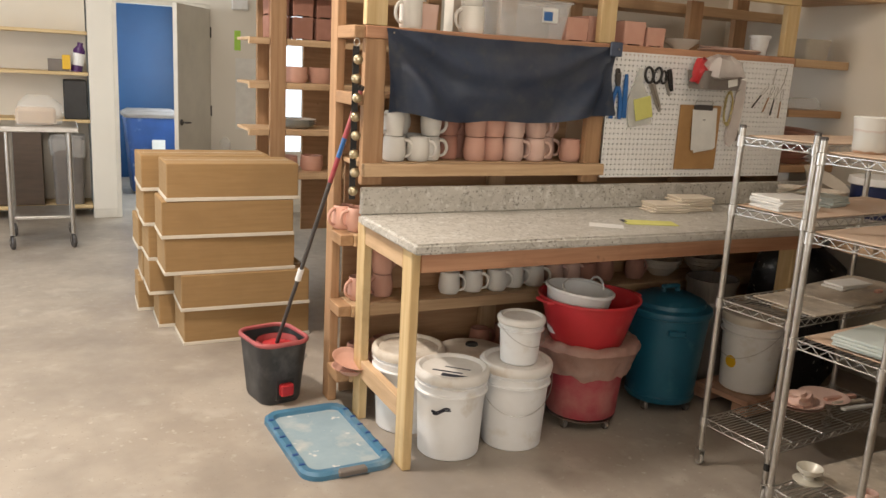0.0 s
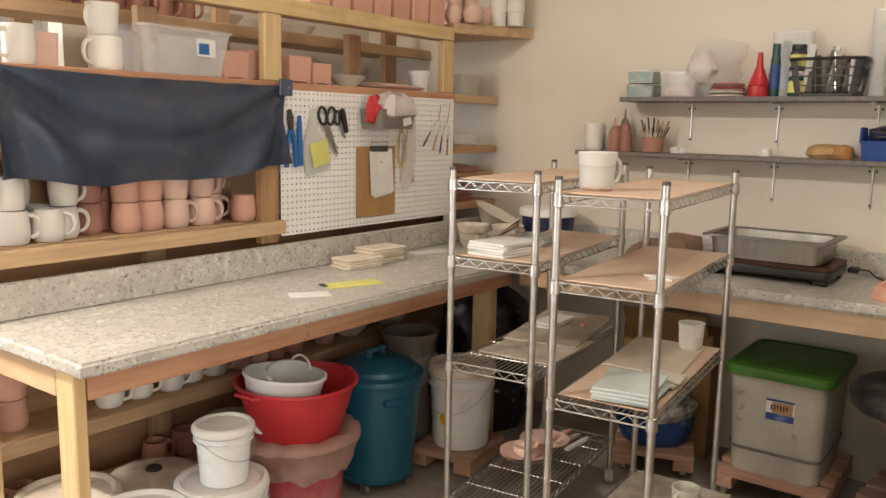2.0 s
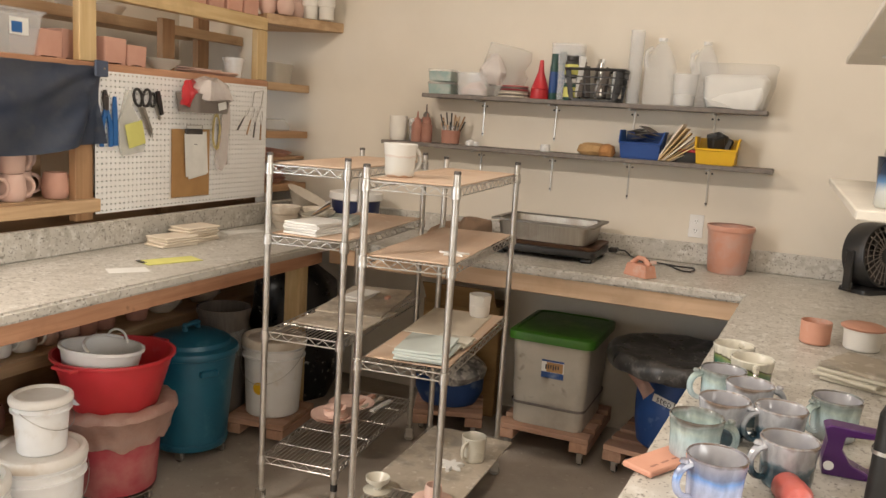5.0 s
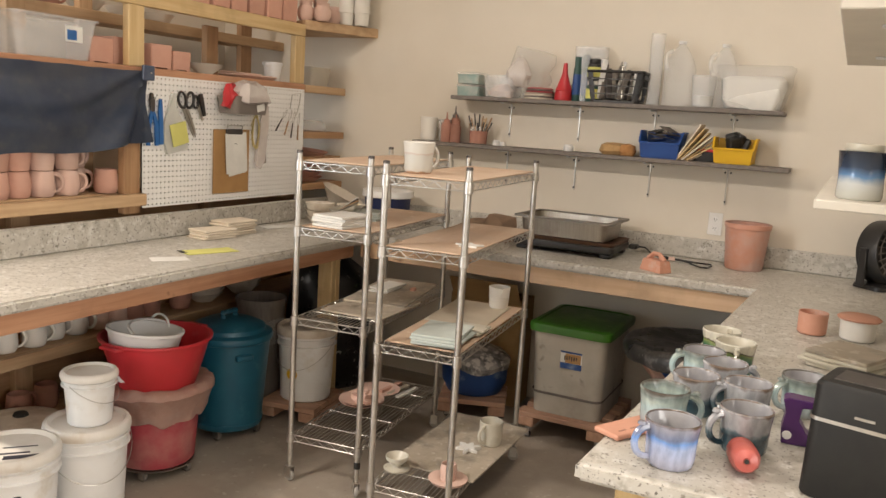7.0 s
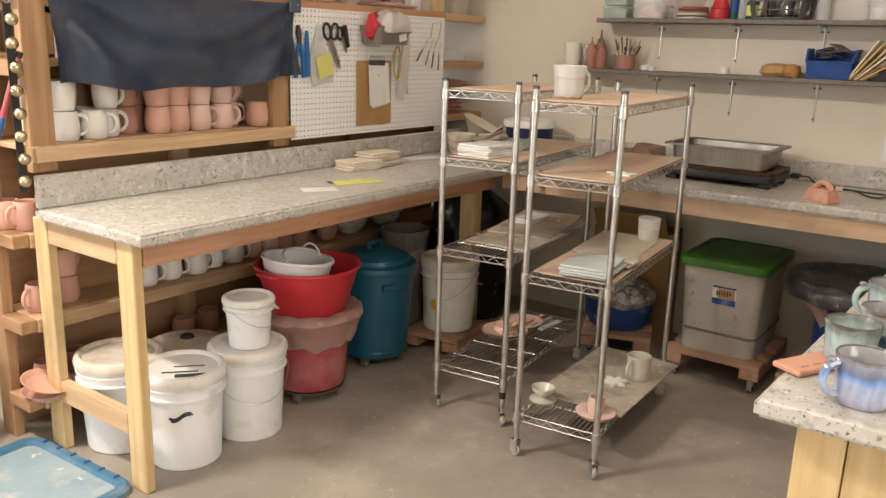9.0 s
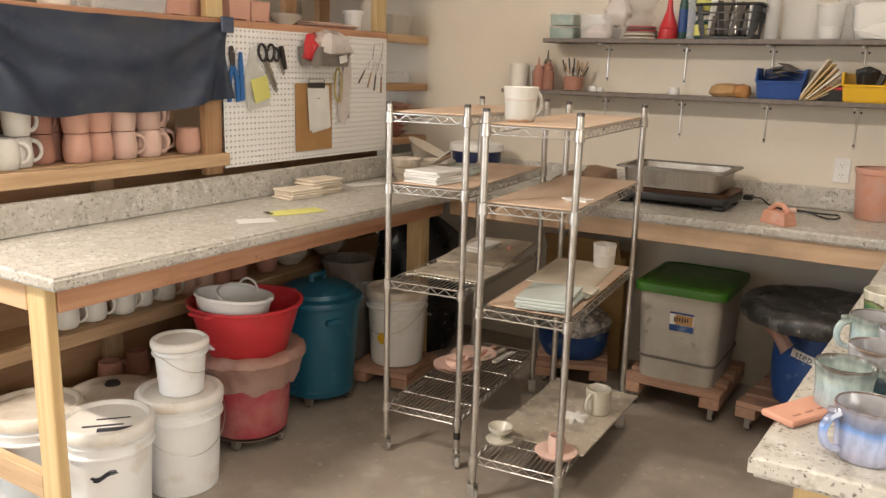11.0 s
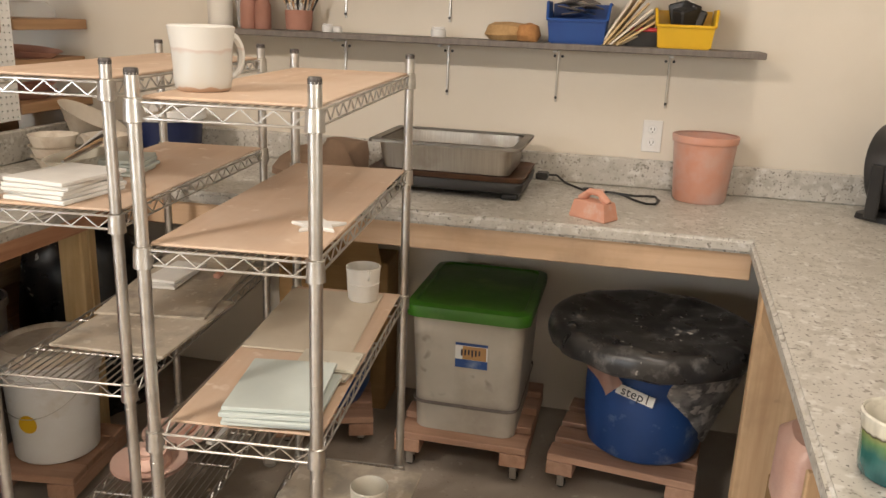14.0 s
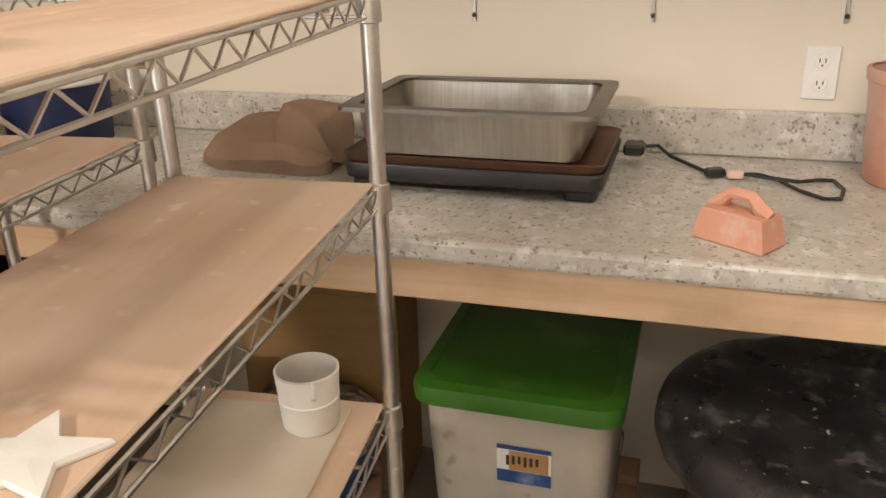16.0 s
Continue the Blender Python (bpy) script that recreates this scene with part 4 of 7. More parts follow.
put(mug("dark rose clay mug stacked on another mug", ROSE, belly=0.07, group=G), [pose(1.745, 3.40, ZM + 0.219, 180, 0, 10), pose(1.84, 3.47, ZM + 0.219, 180, 0, 10), pose(1.95, 3.48, ZM + 0.219, 180, 0, 10)])
put(mug("pink bisque mug standing on the timber shelf", PINK, r=0.0495, belly=0.07, group=G), [pose(1.855, 3.34, ZM, 0, 0, 90), pose(1.955, 3.345, ZM, 0, 0, 80), pose(2.375, 3.32, ZM, 0, 0, -8)])
put(mug("pale pink bisque mug standing on the timber shelf", PALEPINK, r=0.05, belly=0.07, group=G), [pose(2.06, 3.335, ZM, 0, 0, -25), pose(2.18, 3.335, ZM, 0, 0, -25), pose(2.285, 3.42, ZM, 0, 0, -25)])
put(mug("pink bisque mug stacked upside down on another mug", PINK, r=0.0495, belly=0.07, group=G), [pose(1.855, 3.34, ZM + 0.219, 180, 0, 90), pose(1.955, 3.345, ZM + 0.219, 180, 0, 90)])
put(mug("pale pink bisque mug stacked upside down on another mug", PALEPINK, r=0.05, belly=0.07, group=G), [pose(2.06, 3.335, ZM + 0.219, 180, 0, 20), pose(2.18, 3.335, ZM + 0.219, 180, 0, -5), pose(2.285, 3.42, ZM + 0.219, 180, 0, 5)])
# below the worktop
put(mug("white mug standing on a shelf below the worktop", WHITE, r=0.05, belly=0.07, group=G), [pose(x, 3.42 + J(0.02), 0.517, 0, 0, -30 + J(15)) for x in (1.80, 1.93, 2.06, 2.18, 2.30)])
put(mug("pale mug stacked upside down below the worktop", PALEPINK, r=0.047, belly=0.07, group=G), [pose(x, 3.43, 0.517 + 0.219 * k, 180 * k, 0, -20 + J(15)) for x in (2.42, 2.53) for k in (0, 1)])
put(mug("pink clay mug stacked below the worktop", PINK, r=0.05, belly=0.07, group=G), [pose(1.335, 3.42, 0.517, 0, 0, 200), pose(1.46, 3.45, 0.517, 0, 0, 200), pose(1.46, 3.45, 0.736, 180, 0, 20), pose(1.31, 3.40, 0.847, 0, 0, 185), pose(1.30, 3.38, 0.847 + 0.0, 0, 0, 200) @ pose(-0.0, -0.1, 0), pose(1.42, 3.45, 0.847, 0, 0, 200)])
put(mug("rose clay mug on the low shelf", ROSE, r=0.05, belly=0.07, group=G), [pose(1.33, 3.40, 0.202, 0, 0, 200), pose(1.47, 3.44, 0.202, 0, 0, 170), pose(2.0, 3.43, 0.202), pose(2.15, 3.45, 0.202, 0, 0, 30), pose(2.6, 3.44, 0.202), pose(2.62, 3.42, 0.517, 0, 0, 40), pose(2.75, 3.44, 0.517, 0, 0, 40), pose(2.95, 3.43, 0.517)])
ob = pot("bowl_stack", "stacked pale clay bowls under the worktop", "bowls", [(0, 0), (0.05, 0), (0.10, 0.05), (0.105, 0.05), (0.075, 0.03), (0.11, 0.075), (0.114, 0.075), (0.08, 0.055), (0.12, 0.10), (0.112, 0.10), (0.05, 0.06), (0, 0.058)], LIDP, "bowls on the low shelf")
put(ob, [pose(2.9, 3.44, 0.202), pose(3.2, 3.44, 0.202), pose(3.15, 3.45, 0.517), pose(2.38, 3.43, 0.202), pose(3.45, 3.44, 0.517)])
ob = pot("clay_bowl", "pink clay dish leaning on the low shelf end", "bowl", [(0, 0), (0.05, 0), (0.09, 0.035), (0.095, 0.035), (0.055, 0.008), (0, 0.008)], PINK)
put(ob, [pose(1.27, 3.30, 0.203), pose(1.26, 3.29, 0.245, 14, 8, 0), pose(1.38, 3.36, 0.203)])
# rows of pots seen just above the backsplash
put(mug("rose clay mug on the shelf behind the backsplash", ROSE, r=0.05, group=G), [pose(1.55 + 0.125 * k, 3.42 + J(0.015), 0.847, 0, 0, J(90)) for k in range(8)] + [pose(3.82 + 0.1 * k, 3.42, 0.847, 0, 0, 40 * k) for k in range(3)])

# shelf above the cloth
ZU = 1.748
put(mug("tall white bisque mug above the cloth", WHITE, r=0.05, h=0.125, group=G), [pose(1.49, 3.31, ZU, 0, 0, 195)])
ob = thing("clay_block", "square pale pink clay planter above the cloth", "planter", pose(1.585, 3.37, ZU))
part("body", tub(0.085, 0.085, 0.095, 0.095, 0.11, 0.012, 0.006), PALEPINK, ob)
put(mug("white jug-like mug at the base of a stack", WHITE, r=0.058, h=0.115, group=G), [pose(1.79, 3.32, ZU, 0, 0, 190)])
put(mug("white mug stacked upside down above the cloth", WHITE, r=0.05, h=0.11, flare=0.006, group=G), [pose(1.785, 3.32, ZU + 0.116, 0, 0, 200)])
ob = thing("clear_tote", "clear plastic storage tote with white and blue label", "storage box", pose(2.075, 3.38, ZU, 0, 0, 2))
part("body", tub(0.34, 0.25, 0.40, 0.29, 0.165, 0.03, 0.003), CLEARP, ob, smooth=True)
part("rim", loft([(rounded(0.40, 0.29, 0.03), 0.155), (rounded(0.415, 0.305, 0.03), 0.158), (rounded(0.415, 0.305, 0.03), 0.168), (rounded(0.395, 0.285, 0.03), 0.168)], False, False), CLEARP, ob, smooth=True)
lab = bx("label", (0.03, 0.115, -0.141, -0.1395, 0.07, 0.135), PAPER, ob, 0, "white label")
bx("label_print", (0.038, 0.085, -0.1422, -0.1405, 0.078, 0.118), BRIGHTBLUE, lab, 0)


def planter(m, w, d, h, material=PINK, label="square pink bisque planter on the upper shelf"):
    o = thing("square_planter", label, "planter", m, "square planters")
    part("body", tub(w * 0.96, d * 0.96, w, d, h, 0.008, 0.008, 0.008), material, o)
    for sx in (-1, 1):
        for sy in (-1, 1):
            bx("foot", (sx * w * 0.38 - 0.012, sx * w * 0.38 + 0.012, sy * d * 0.38 - 0.012, sy * d * 0.38 + 0.012, 0, 0.0085), material, o, 0)
    return o


planter(pose(2.36, 3.40, ZU), 0.13, 0.16, 0.11)
planter(pose(2.49, 3.41, ZU), 0.12, 0.15, 0.125)
planter(pose(2.685, 3.37, ZU), 0.13, 0.15, 0.115)
planter(pose(2.83, 3.38, ZU), 0.12, 0.14, 0.095)
for k in range(7):
    planter(pose(2.80 + 0.142 * k, 3.37 + J(0.01), 2.087, 0, 0, J(2)), 0.128, 0.16, 0.15, label="square pink bisque planter on the top shelf")
ob = pot("dish", "shallow white dish on the shelf above the pegboard", "dish", [(0, 0), (0.04, 0), (0.045, 0.006), (0.095, 0.04), (0.10, 0.042), (0.092, 0.036), (0.04, 0.01), (0, 0.01)], WHITE, "", 0.8)
put(ob, [pose(3.03, 3.35, ZU), pose(3.04, 3.36, ZU + 0.012)])
ob = pot("clay_plate", "flat pink clay plates lying above the pegboard", "plate", [(0, 0), (0.09, 0), (0.115, 0.015), (0.11, 0.02), (0.085, 0.008), (0, 0.008)], PALEPINK)
put(ob, [pose(3.30, 3.36, ZU), pose(3.42, 3.34, ZU), pose(3.31, 3.36, ZU + 0.012, 3, 0, 0)])
ob = pot("white_cup", "white lidded plastic cup at the end of the shelf", "cup", [(0, 0), (0.04, 0), (0.052, 0.09), (0.058, 0.09), (0.058, 0.105), (0.05, 0.105), (0.04, 0.01), (0, 0.01)], WHITEP)
put(ob, [pose(3.56, 3.34, ZU, 0, 0, 0)])
ob = thing("clear_tub", "cloudy square plastic tub on the end ledge", "tub", pose(3.96, 3.36, 1.747))
part("body", tub(0.17, 0.14, 0.20, 0.16, 0.11, 0.02, 0.004), BIN, ob, smooth=True)
ob = thing("bag_bundle", "folded white plastic bag on the end ledge", "bag", pose(3.97, 3.37, 1.472))
part("wrap", rumple(loft([(rounded(0.22, 0.12, 0.03), 0), (rounded(0.24, 0.13, 0.04), 0.03), (rounded(0.2, 0.1, 0.04), 0.06)]), 0.012, 25, 2), BAG, ob, smooth=True)
ob = pot("clay_dish", "pink clay dishes stacked on the end ledge", "dish", [(0, 0), (0.08, 0), (0.12, 0.03), (0.125, 0.032), (0.085, 0.01), (0, 0.01)], PINK)
put(ob, [pose(3.93, 3.38, 1.162 + 0.03 * k) for k in range(4)] + [pose(3.95, 3.36, 1.162 + 0.16, 6, 0, 0)])
for z in (1.30,):
    bx("shelf", (3.75, 4.172, FY + 0.02, 3.55, z, z + 0.02), DARKPINE["x"], unit)
# rear rows and top shelf pots
put(mug("rose clay mug in a rear row on the upper shelf", ROSE, r=0.052, h=0.12, group=G), [pose(1.68 + 0.118 * k, 3.86 + J(0.01), 2.017, 0, 0, J(60)) for k in range(8)])
ob = pot("vase", "small pink and white clay vase on the top shelf", "vase", [(0, 0), (0.035, 0), (0.05, 0.03), (0.05, 0.06), (0.035, 0.085), (0.04, 0.10), (0.032, 0.10), (0.03, 0.08), (0, 0.02)], PALEPINK, "vases on the top shelf")
put(ob, [pose(3.80 + 0.09 * k, 3.30 - 0.035 * k, 2.117) for k in range(3)] + [pose(3.80, 3.30, 2.219), pose(3.89, 3.265, 2.219), pose(3.83, 3.2, 2.117)])
ob = pot("white_cup_stack", "white bisque cups stacked on the top shelf", "cups", [(0, 0), (0.04, 0), (0.045, 0.07), (0.05, 0.072), (0.045, 0.15), (0.05, 0.152), (0.046, 0.22), (0.04, 0.22), (0, 0.21)], WHITE, "cups on the top shelf")
put(ob, [pose(4.02, 3.16, 2.117), pose(4.10, 3.11, 2.117), pose(4.05, 3.07, 2.117)])
ob = pot("rear_bowl", "white bisque bowl on the rear shelf", "bowl", [(0, 0), (0.05, 0), (0.10, 0.06), (0.094, 0.06), (0.045, 0.012), (0, 0.012)], WHITE)
put(ob, [pose(3.0, 3.9, 2.017), pose(3.25, 3.92, 2.017), pose(2.75, 3.9, 2.017)])


# ---------------------------------------------------------------- cloth over the shelf
def cloth():
    ob = thing("draped_cloth", "dusty navy cloth with painted sheen patches across the mug shelf", "cloth", pose(1.345, FY - 0.018, 1.742))
    bm = bmesh.new()
    n, k, w = 70, 26, 1.19
    grid = []
    for i in range(n + 1):
        u = i / n
        low = -0.345 - 0.045 * math.sin(math.pi * u) + 0.02 * u + 0.006 * math.sin(u * 17)
        top = -0.012 * math.sin(math.pi * u) - 0.01 * u
        row = []
        for j in range(k + 1):
            v = j / k
            swag = math.sin(math.pi * u) * math.sin(math.pi * (0.25 + 0.6 * v))
            y = -0.014 - 0.045 * swag * v + 0.012 * math.sin(9 * u + 4 * v) * v
            al, ar = math.atan2(v * 0.36 + 0.02, u * w + 0.03), math.atan2(v * 0.36 + 0.02, (1 - u) * w + 0.03)
            y += 0.042 * math.sin(11 * al + 0.5) * math.exp(-2.2 * u) * min(1, 3 * u + v)
            y += 0.046 * math.sin(10 * ar + 1.2) * math.exp(-2.6 * (1 - u)) * min(1, 3 * (1 - u) + v)
            y += 0.020 * math.exp(-((v - 0.32 - 0.25 * math.sin(math.pi * u)) / 0.10) ** 2)
            pull = 0.035 * math.sin(math.pi * v) * ((1 - u) ** 5 - u ** 6)
            row.append(bm.verts.new((u * w + pull * 0.6, min(y, -0.006), top + (low - top) * v)))
        grid.append(row)
    for a, b in zip(grid, grid[1:]):
        for j in range(k):
            bm.faces.new((a[j], a[j + 1], b[j + 1], b[j]))
    bmesh.ops.solidify(bm, geom=bm.faces[:], thickness=0.0025)
    part("sheet", rumple(bm, 0.006, 7, 1.0), NAVY, ob, smooth=True)
    part("corner_fold", rumple(boxes([(w - 0.06, w + 0.008, -0.034, -0.022, -0.055, 0.012)], 0.006), 0.004, 40), NAVY, ob)
    for u in (0.02, 0.985):
        part("nail", lathe([(0, 0.004), (0.004, 0.003), (0.005, 0), (0, 0)], 8, pose(u * w, -0.036, -0.02, 90, 0, 0)), STEEL, ob)


cloth()


# ---------------------------------------------------------------- tools on the pegboard
PY = FY - 0.010


def strap(pts, w, t=0.002):
    """A flat strip along points in the plane of the board (x, z)."""
    bm = bmesh.new()
    rows = []
    for i, (x, z) in enumerate(pts):
        a, b = pts[max(i - 1, 0)], pts[min(i + 1, len(pts) - 1)]
        d = Vector((b[0] - a[0], b[1] - a[1])).normalized()
        nx, nz = -d.y, d.x
        ww = w[i] if isinstance(w, (list, tuple)) else w
        rows.append([bm.verts.new((x + s * nx * ww / 2, y, z + s * nz * ww / 2)) for s, y in ((-1, 0), (1, 0), (1, -t), (-1, -t))])
    for a, b in zip(rows, rows[1:]):
        for k in range(4):
            bm.faces.new((a[k], a[(k + 1) % 4], b[(k + 1) % 4], b[k]))
    bm.faces.new(rows[0])
    bm.faces.new(rows[-1][::-1])
    return bm


PACKBAG = mat("packet_film", (0.80, 0.80, 0.74), None, 14, rough=0.2, bump=0.9, bscale=40, alpha=0.42)
CLOUDBAG = mat("cloudy_bag", (0.78, 0.72, 0.68), (0.70, 0.62, 0.58), 14, rough=0.25, bump=0.9, bscale=34, alpha=0.6)


def hook(ob, x, z):
    part("peg_hook", tube([(x, 0.004, z + 0.012), (x, -0.004, z + 0.012), (x, -0.006, z), (x, -0.03, z - 0.002), (x, -0.034, z + 0.008)], 0.0018, 5), STEEL, ob)


ob = thing("scissors", "large black-handled scissors hanging on the pegboard", "scissors", pose(2.765, PY - 0.012, 1.60))
hook(ob, 0, 0.03)
part("blade", strap([(-0.012, -0.03), (0.045, -0.14), (0.058, -0.165)], [0.02, 0.014, 0.002], 0.003), STEEL, ob)
part("blade", moved(strap([(0.0, -0.03), (0.05, -0.13), (0.06, -0.165)], [0.018, 0.013, 0.002], 0.003), Matrix.Translation((0.004, -0.004, 0))), STEEL, ob)
for s in (-1, 1):
    part("grip", moved(tube([(0.024 * math.cos(a), 0, 0.038 * math.sin(a)) for a in (2 * math.pi * k / 18 for k in range(18))], 0.0065, 7, closed=True), pose(s * 0.026, -0.003, 0.012, 0, s * 14, 0)), BLACK, ob, smooth=True)
ob = thing("shears", "short black-handled shears hanging beside scissors", "scissors", pose(2.845, PY - 0.012, 1.60))
part("grip", moved(tube([(0.016 * math.cos(a), 0, 0.03 * math.sin(a)) for a in (2 * math.pi * k / 16 for k in range(16))], 0.006, 6, closed=True), pose(-0.012, 0, 0.005)), BLACK, ob, smooth=True)
part("grip", strap([(0.012, 0.045), (0.022, 0.0), (0.04, -0.06)], [0.02, 0.026, 0.016], 0.012), BLACK, ob)
part("blade", strap([(0.0, -0.01), (0.02, -0.05), (0.034, -0.085)], [0.02, 0.018, 0.008], 0.004), STEEL, ob)
ob = thing("blue_pliers", "steel pliers with bright blue handles on the pegboard", "pliers", pose(2.545, PY - 0.012, 1.58))
hook(ob, 0, 0.03)
part("jaw", strap([(0.0, 0.055), (0.004, 0.02), (0.008, -0.03)], [0.012, 0.03, 0.02], 0.01), DARKMETAL, ob)
for s in (-1, 1):
    part("handle", strap([(0.008 + 0.004 * s, -0.03), (0.008 + 0.022 * s, -0.09), (0.008 + 0.026 * s, -0.185)], [0.014, 0.02, 0.018], 0.01), BRIGHTBLUE, ob, "bright blue grip")
ob = thing("blue_brush", "small bright blue plastic tool beside pliers", "tool", pose(2.60, PY - 0.012, 1.56))
part("body", strap([(0, 0.05), (0.0, 0.0), (0.004, -0.16)], [0.012, 0.022, 0.026], 0.01), BRIGHTBLUE, ob)
ob = thing("packet", "yellow card in a clear plastic packet on the pegboard", "packet", pose(2.69, PY - 0.006, 1.52))
part("card", moved(rumple(boxes([(-0.052, 0.052, -0.022, -0.019, -0.125, -0.02)], 0.001), 0.003, 20), pose(0.005, 0, 0, 0, -14, 0)), YPAPER, ob, "lime yellow card")
part("bag", rumple(strap([(0.0, 0.12), (-0.012, 0.05), (-0.008, -0.02), (0.012, -0.10), (0.022, -0.155)], [0.02, 0.05, 0.12, 0.15, 0.14], 0.014), 0.008, 22), PACKBAG, ob, "clear plastic bag", True)
ob = thing("clipboard", "brown hardboard clipboard with white papers on the pegboard", "clipboard", pose(3.085, PY - 0.004, 1.300))
bx("board", (-0.12, 0.155, -0.004, 0.0, -0.155, 0.175), MASON, ob, 0.003)
bx("clip", (-0.035, 0.09, -0.016, -0.005, 0.15, 0.178), DARKMETAL, ob, 0.004, "dark metal clip")
part("clip_wire", tube([(-0.03, -0.012, 0.178), (-0.03, -0.016, 0.195), (0.085, -0.016, 0.195), (0.085, -0.012, 0.178)], 0.002, 5), STEEL, ob)
sheet = part("paper", moved(rumple(boxes([(-0.045, 0.09, -0.0065, -0.0055, -0.065, 0.155)], 0), 0.004, 14), pose(0.03, -0.003, 0, 0, -9, 0)), PAPER, ob, "curled white paper sheet")
part("paper", moved(rumple(boxes([(-0.065, 0.10, -0.0065, -0.0055, -0.05, 0.157)], 0), 0.004, 14, 4), pose(0.03, -0.008, 0, 0, -4, 0)), PAPER, ob, "curled white paper sheet")
for k in range(6):
    bx("print_line", (-0.045, 0.05 - 0.02 * (k % 3), -0.0135, -0.0128, 0.10 - 0.018 * k, 0.103 - 0.018 * k), INK, sheet, 0)
ob = thing("hanging_basket", "dark wire basket stuffed with red and clear bags", "basket", pose(3.105, PY - 0.075, 1.558))
part("basket", tub(0.24, 0.13, 0.27, 0.14, 0.09, 0.03, 0.004), GREYSHELF, ob, "dark grey basket", True)
part("tag", moved(boxes([(-0.03, 0.03, -0.002, 0, 0, 0.035)], 0), pose(0.06, -0.069, 0.02, 0, -12, 0)), PAPER, ob, "white tag")
part("red_bag", rumple(moved(loft([(rounded(0.06, 0.06, 0.02, 6), 0), (rounded(0.09, 0.08, 0.03, 6), 0.03), (rounded(0.10, 0.08, 0.03, 6), 0.06), (rounded(0.11, 0.05, 0.02, 6), 0.085), (rounded(0.07, 0.02, 0.008, 6), 0.115)]), pose(-0.115, -0.01, 0.03, 0, 20, 0)), 0.03, 30, 3), RED, ob, "crumpled red bag", True)
part("clear_bag", rumple(moved(loft([(rounded(0.18, 0.11, 0.03, 6), 0), (rounded(0.25, 0.13, 0.05, 6), 0.03), (rounded(0.24, 0.13, 0.05, 6), 0.06), (rounded(0.19, 0.11, 0.04, 6), 0.09), (rounded(0.08, 0.05, 0.02, 6), 0.12)]), pose(0.02, -0.02, 0.05)), 0.035, 20, 6), CLOUDBAG, ob, "crumpled clear plastic bag", True)
ob = thing("hanging_bags", "clear bags and yellow twine hanging on the pegboard", "bags", pose(3.32, PY - 0.012, 1.52))
hook(ob, 0, 0.04)
part("twine", rumple(tube([(-0.045 + (0.028 + 0.006 * math.sin(k * 0.37)) * math.sin(k * 0.55), -0.004 - 0.012 * (k % 7) / 7, -0.055 + (0.085 + 0.008 * math.sin(k * 0.21)) * math.cos(k * 0.55)) for k in range(92)], 0.0019, 5), 0.004, 40), mat("yellow_twine", (0.56, 0.46, 0.20), (0.48, 0.38, 0.16), 30, rough=0.8, bump=0.2), ob, "coil of yellow twine", True)
part("bag", rumple(strap([(0.03, 0.09), (0.028, 0.0), (0.012, -0.10), (-0.01, -0.20), (-0.02, -0.25)], [0.03, 0.075, 0.065, 0.055, 0.02], 0.02), 0.014, 24, 2), CLOUDBAG, ob, "long clear plastic bag", True)
part("small_tag", strap([(0.045, -0.17), (0.047, -0.225)], 0.018, 0.003), GREYSHELF, ob)
ob = thing("ribbon_tools", "wire loop clay tools hanging at the pegboard edge", "tools", pose(3.60, PY - 0.012, 1.58))
for k, (dx, lean) in enumerate(((-0.13, 42), (-0.07, 26), (-0.03, 14), (0.02, 6))):
    part("tool_handle", moved(tube([(0, 0, 0), (0, -0.004, -0.085)], [0.004, 0.005], 6), pose(dx * 0.9, -0.02 - 0.004 * k, -0.04 - 0.01 * k, 0, lean, 0)), DARKPINE["z"] if k % 2 else DARKMETAL, ob)
    part("wire_loop", moved(tube([(0.008 * math.sin(a), 0, 0.035 - 0.034 * math.cos(a)) for a in (2 * math.pi * j / 14 for j in range(14))], 0.0014, 4, closed=True), pose(dx * 0.9, -0.02 - 0.004 * k, -0.04 - 0.01 * k, 0, lean, 0)), STEEL, ob)
part("hanger", tube([(-0.02, 0, 0.02), (-0.03, -0.02, 0.10), (0.05, -0.02, 0.11), (0.06, 0, 0.03), (0.02, -0.01, -0.02)], 0.0022, 5), STEEL, ob)


# ---------------------------------------------------------------- on the long worktop
def sheet_of(name, label, category, m, w, d, material, t=0.0006):
    o = thing(name, label, category, m)
    part("sheet", boxes([(-w / 2, w / 2, -d / 2, d / 2, 0, t)], 0), material, o)
    return o


sheet_of("white_card", "small white paper slip lying on the worktop", "paper", pose(2.25, 2.805, ZK + 0.001, 0, 0, -35), 0.15, 0.095, PAPER)
o = sheet_of("yellow_pad", "pale yellow printed sheet lying on the worktop", "paper", pose(2.50, 2.82, ZK + 0.001, 0, 0, -21), 0.24, 0.105, YPAPER, 0.003)
bx("dark_edge", (-0.125, -0.105, -0.01, 0.052, 0.003, 0.0036), INK, o, 0)
random.seed(9)
SLABW = mat("cream_clay_slab", (0.76, 0.68, 0.56), (0.70, 0.61, 0.49), 8, rough=0.8, bump=0.06)
for x, y, w, d, n, a in ((2.80, 3.08, 0.20, 0.13, 4, -6), (2.98, 3.10, 0.20, 0.13, 6, -3)):
    o = thing("slab_stack", "stack of thin unfired cream clay slabs on the worktop", "clay slabs", pose(x, y, ZK, 0, 0, a), "clay slab stacks")
    for k in range(n):
        part("slab", moved(boxes([(-w / 2, w / 2, -d / 2, d / 2, 0, 0.0105)], 0.003), pose(J(0.012), J(0.008), 0.001 + k * 0.0118, 0, 0, J(4))), SLABW, o)
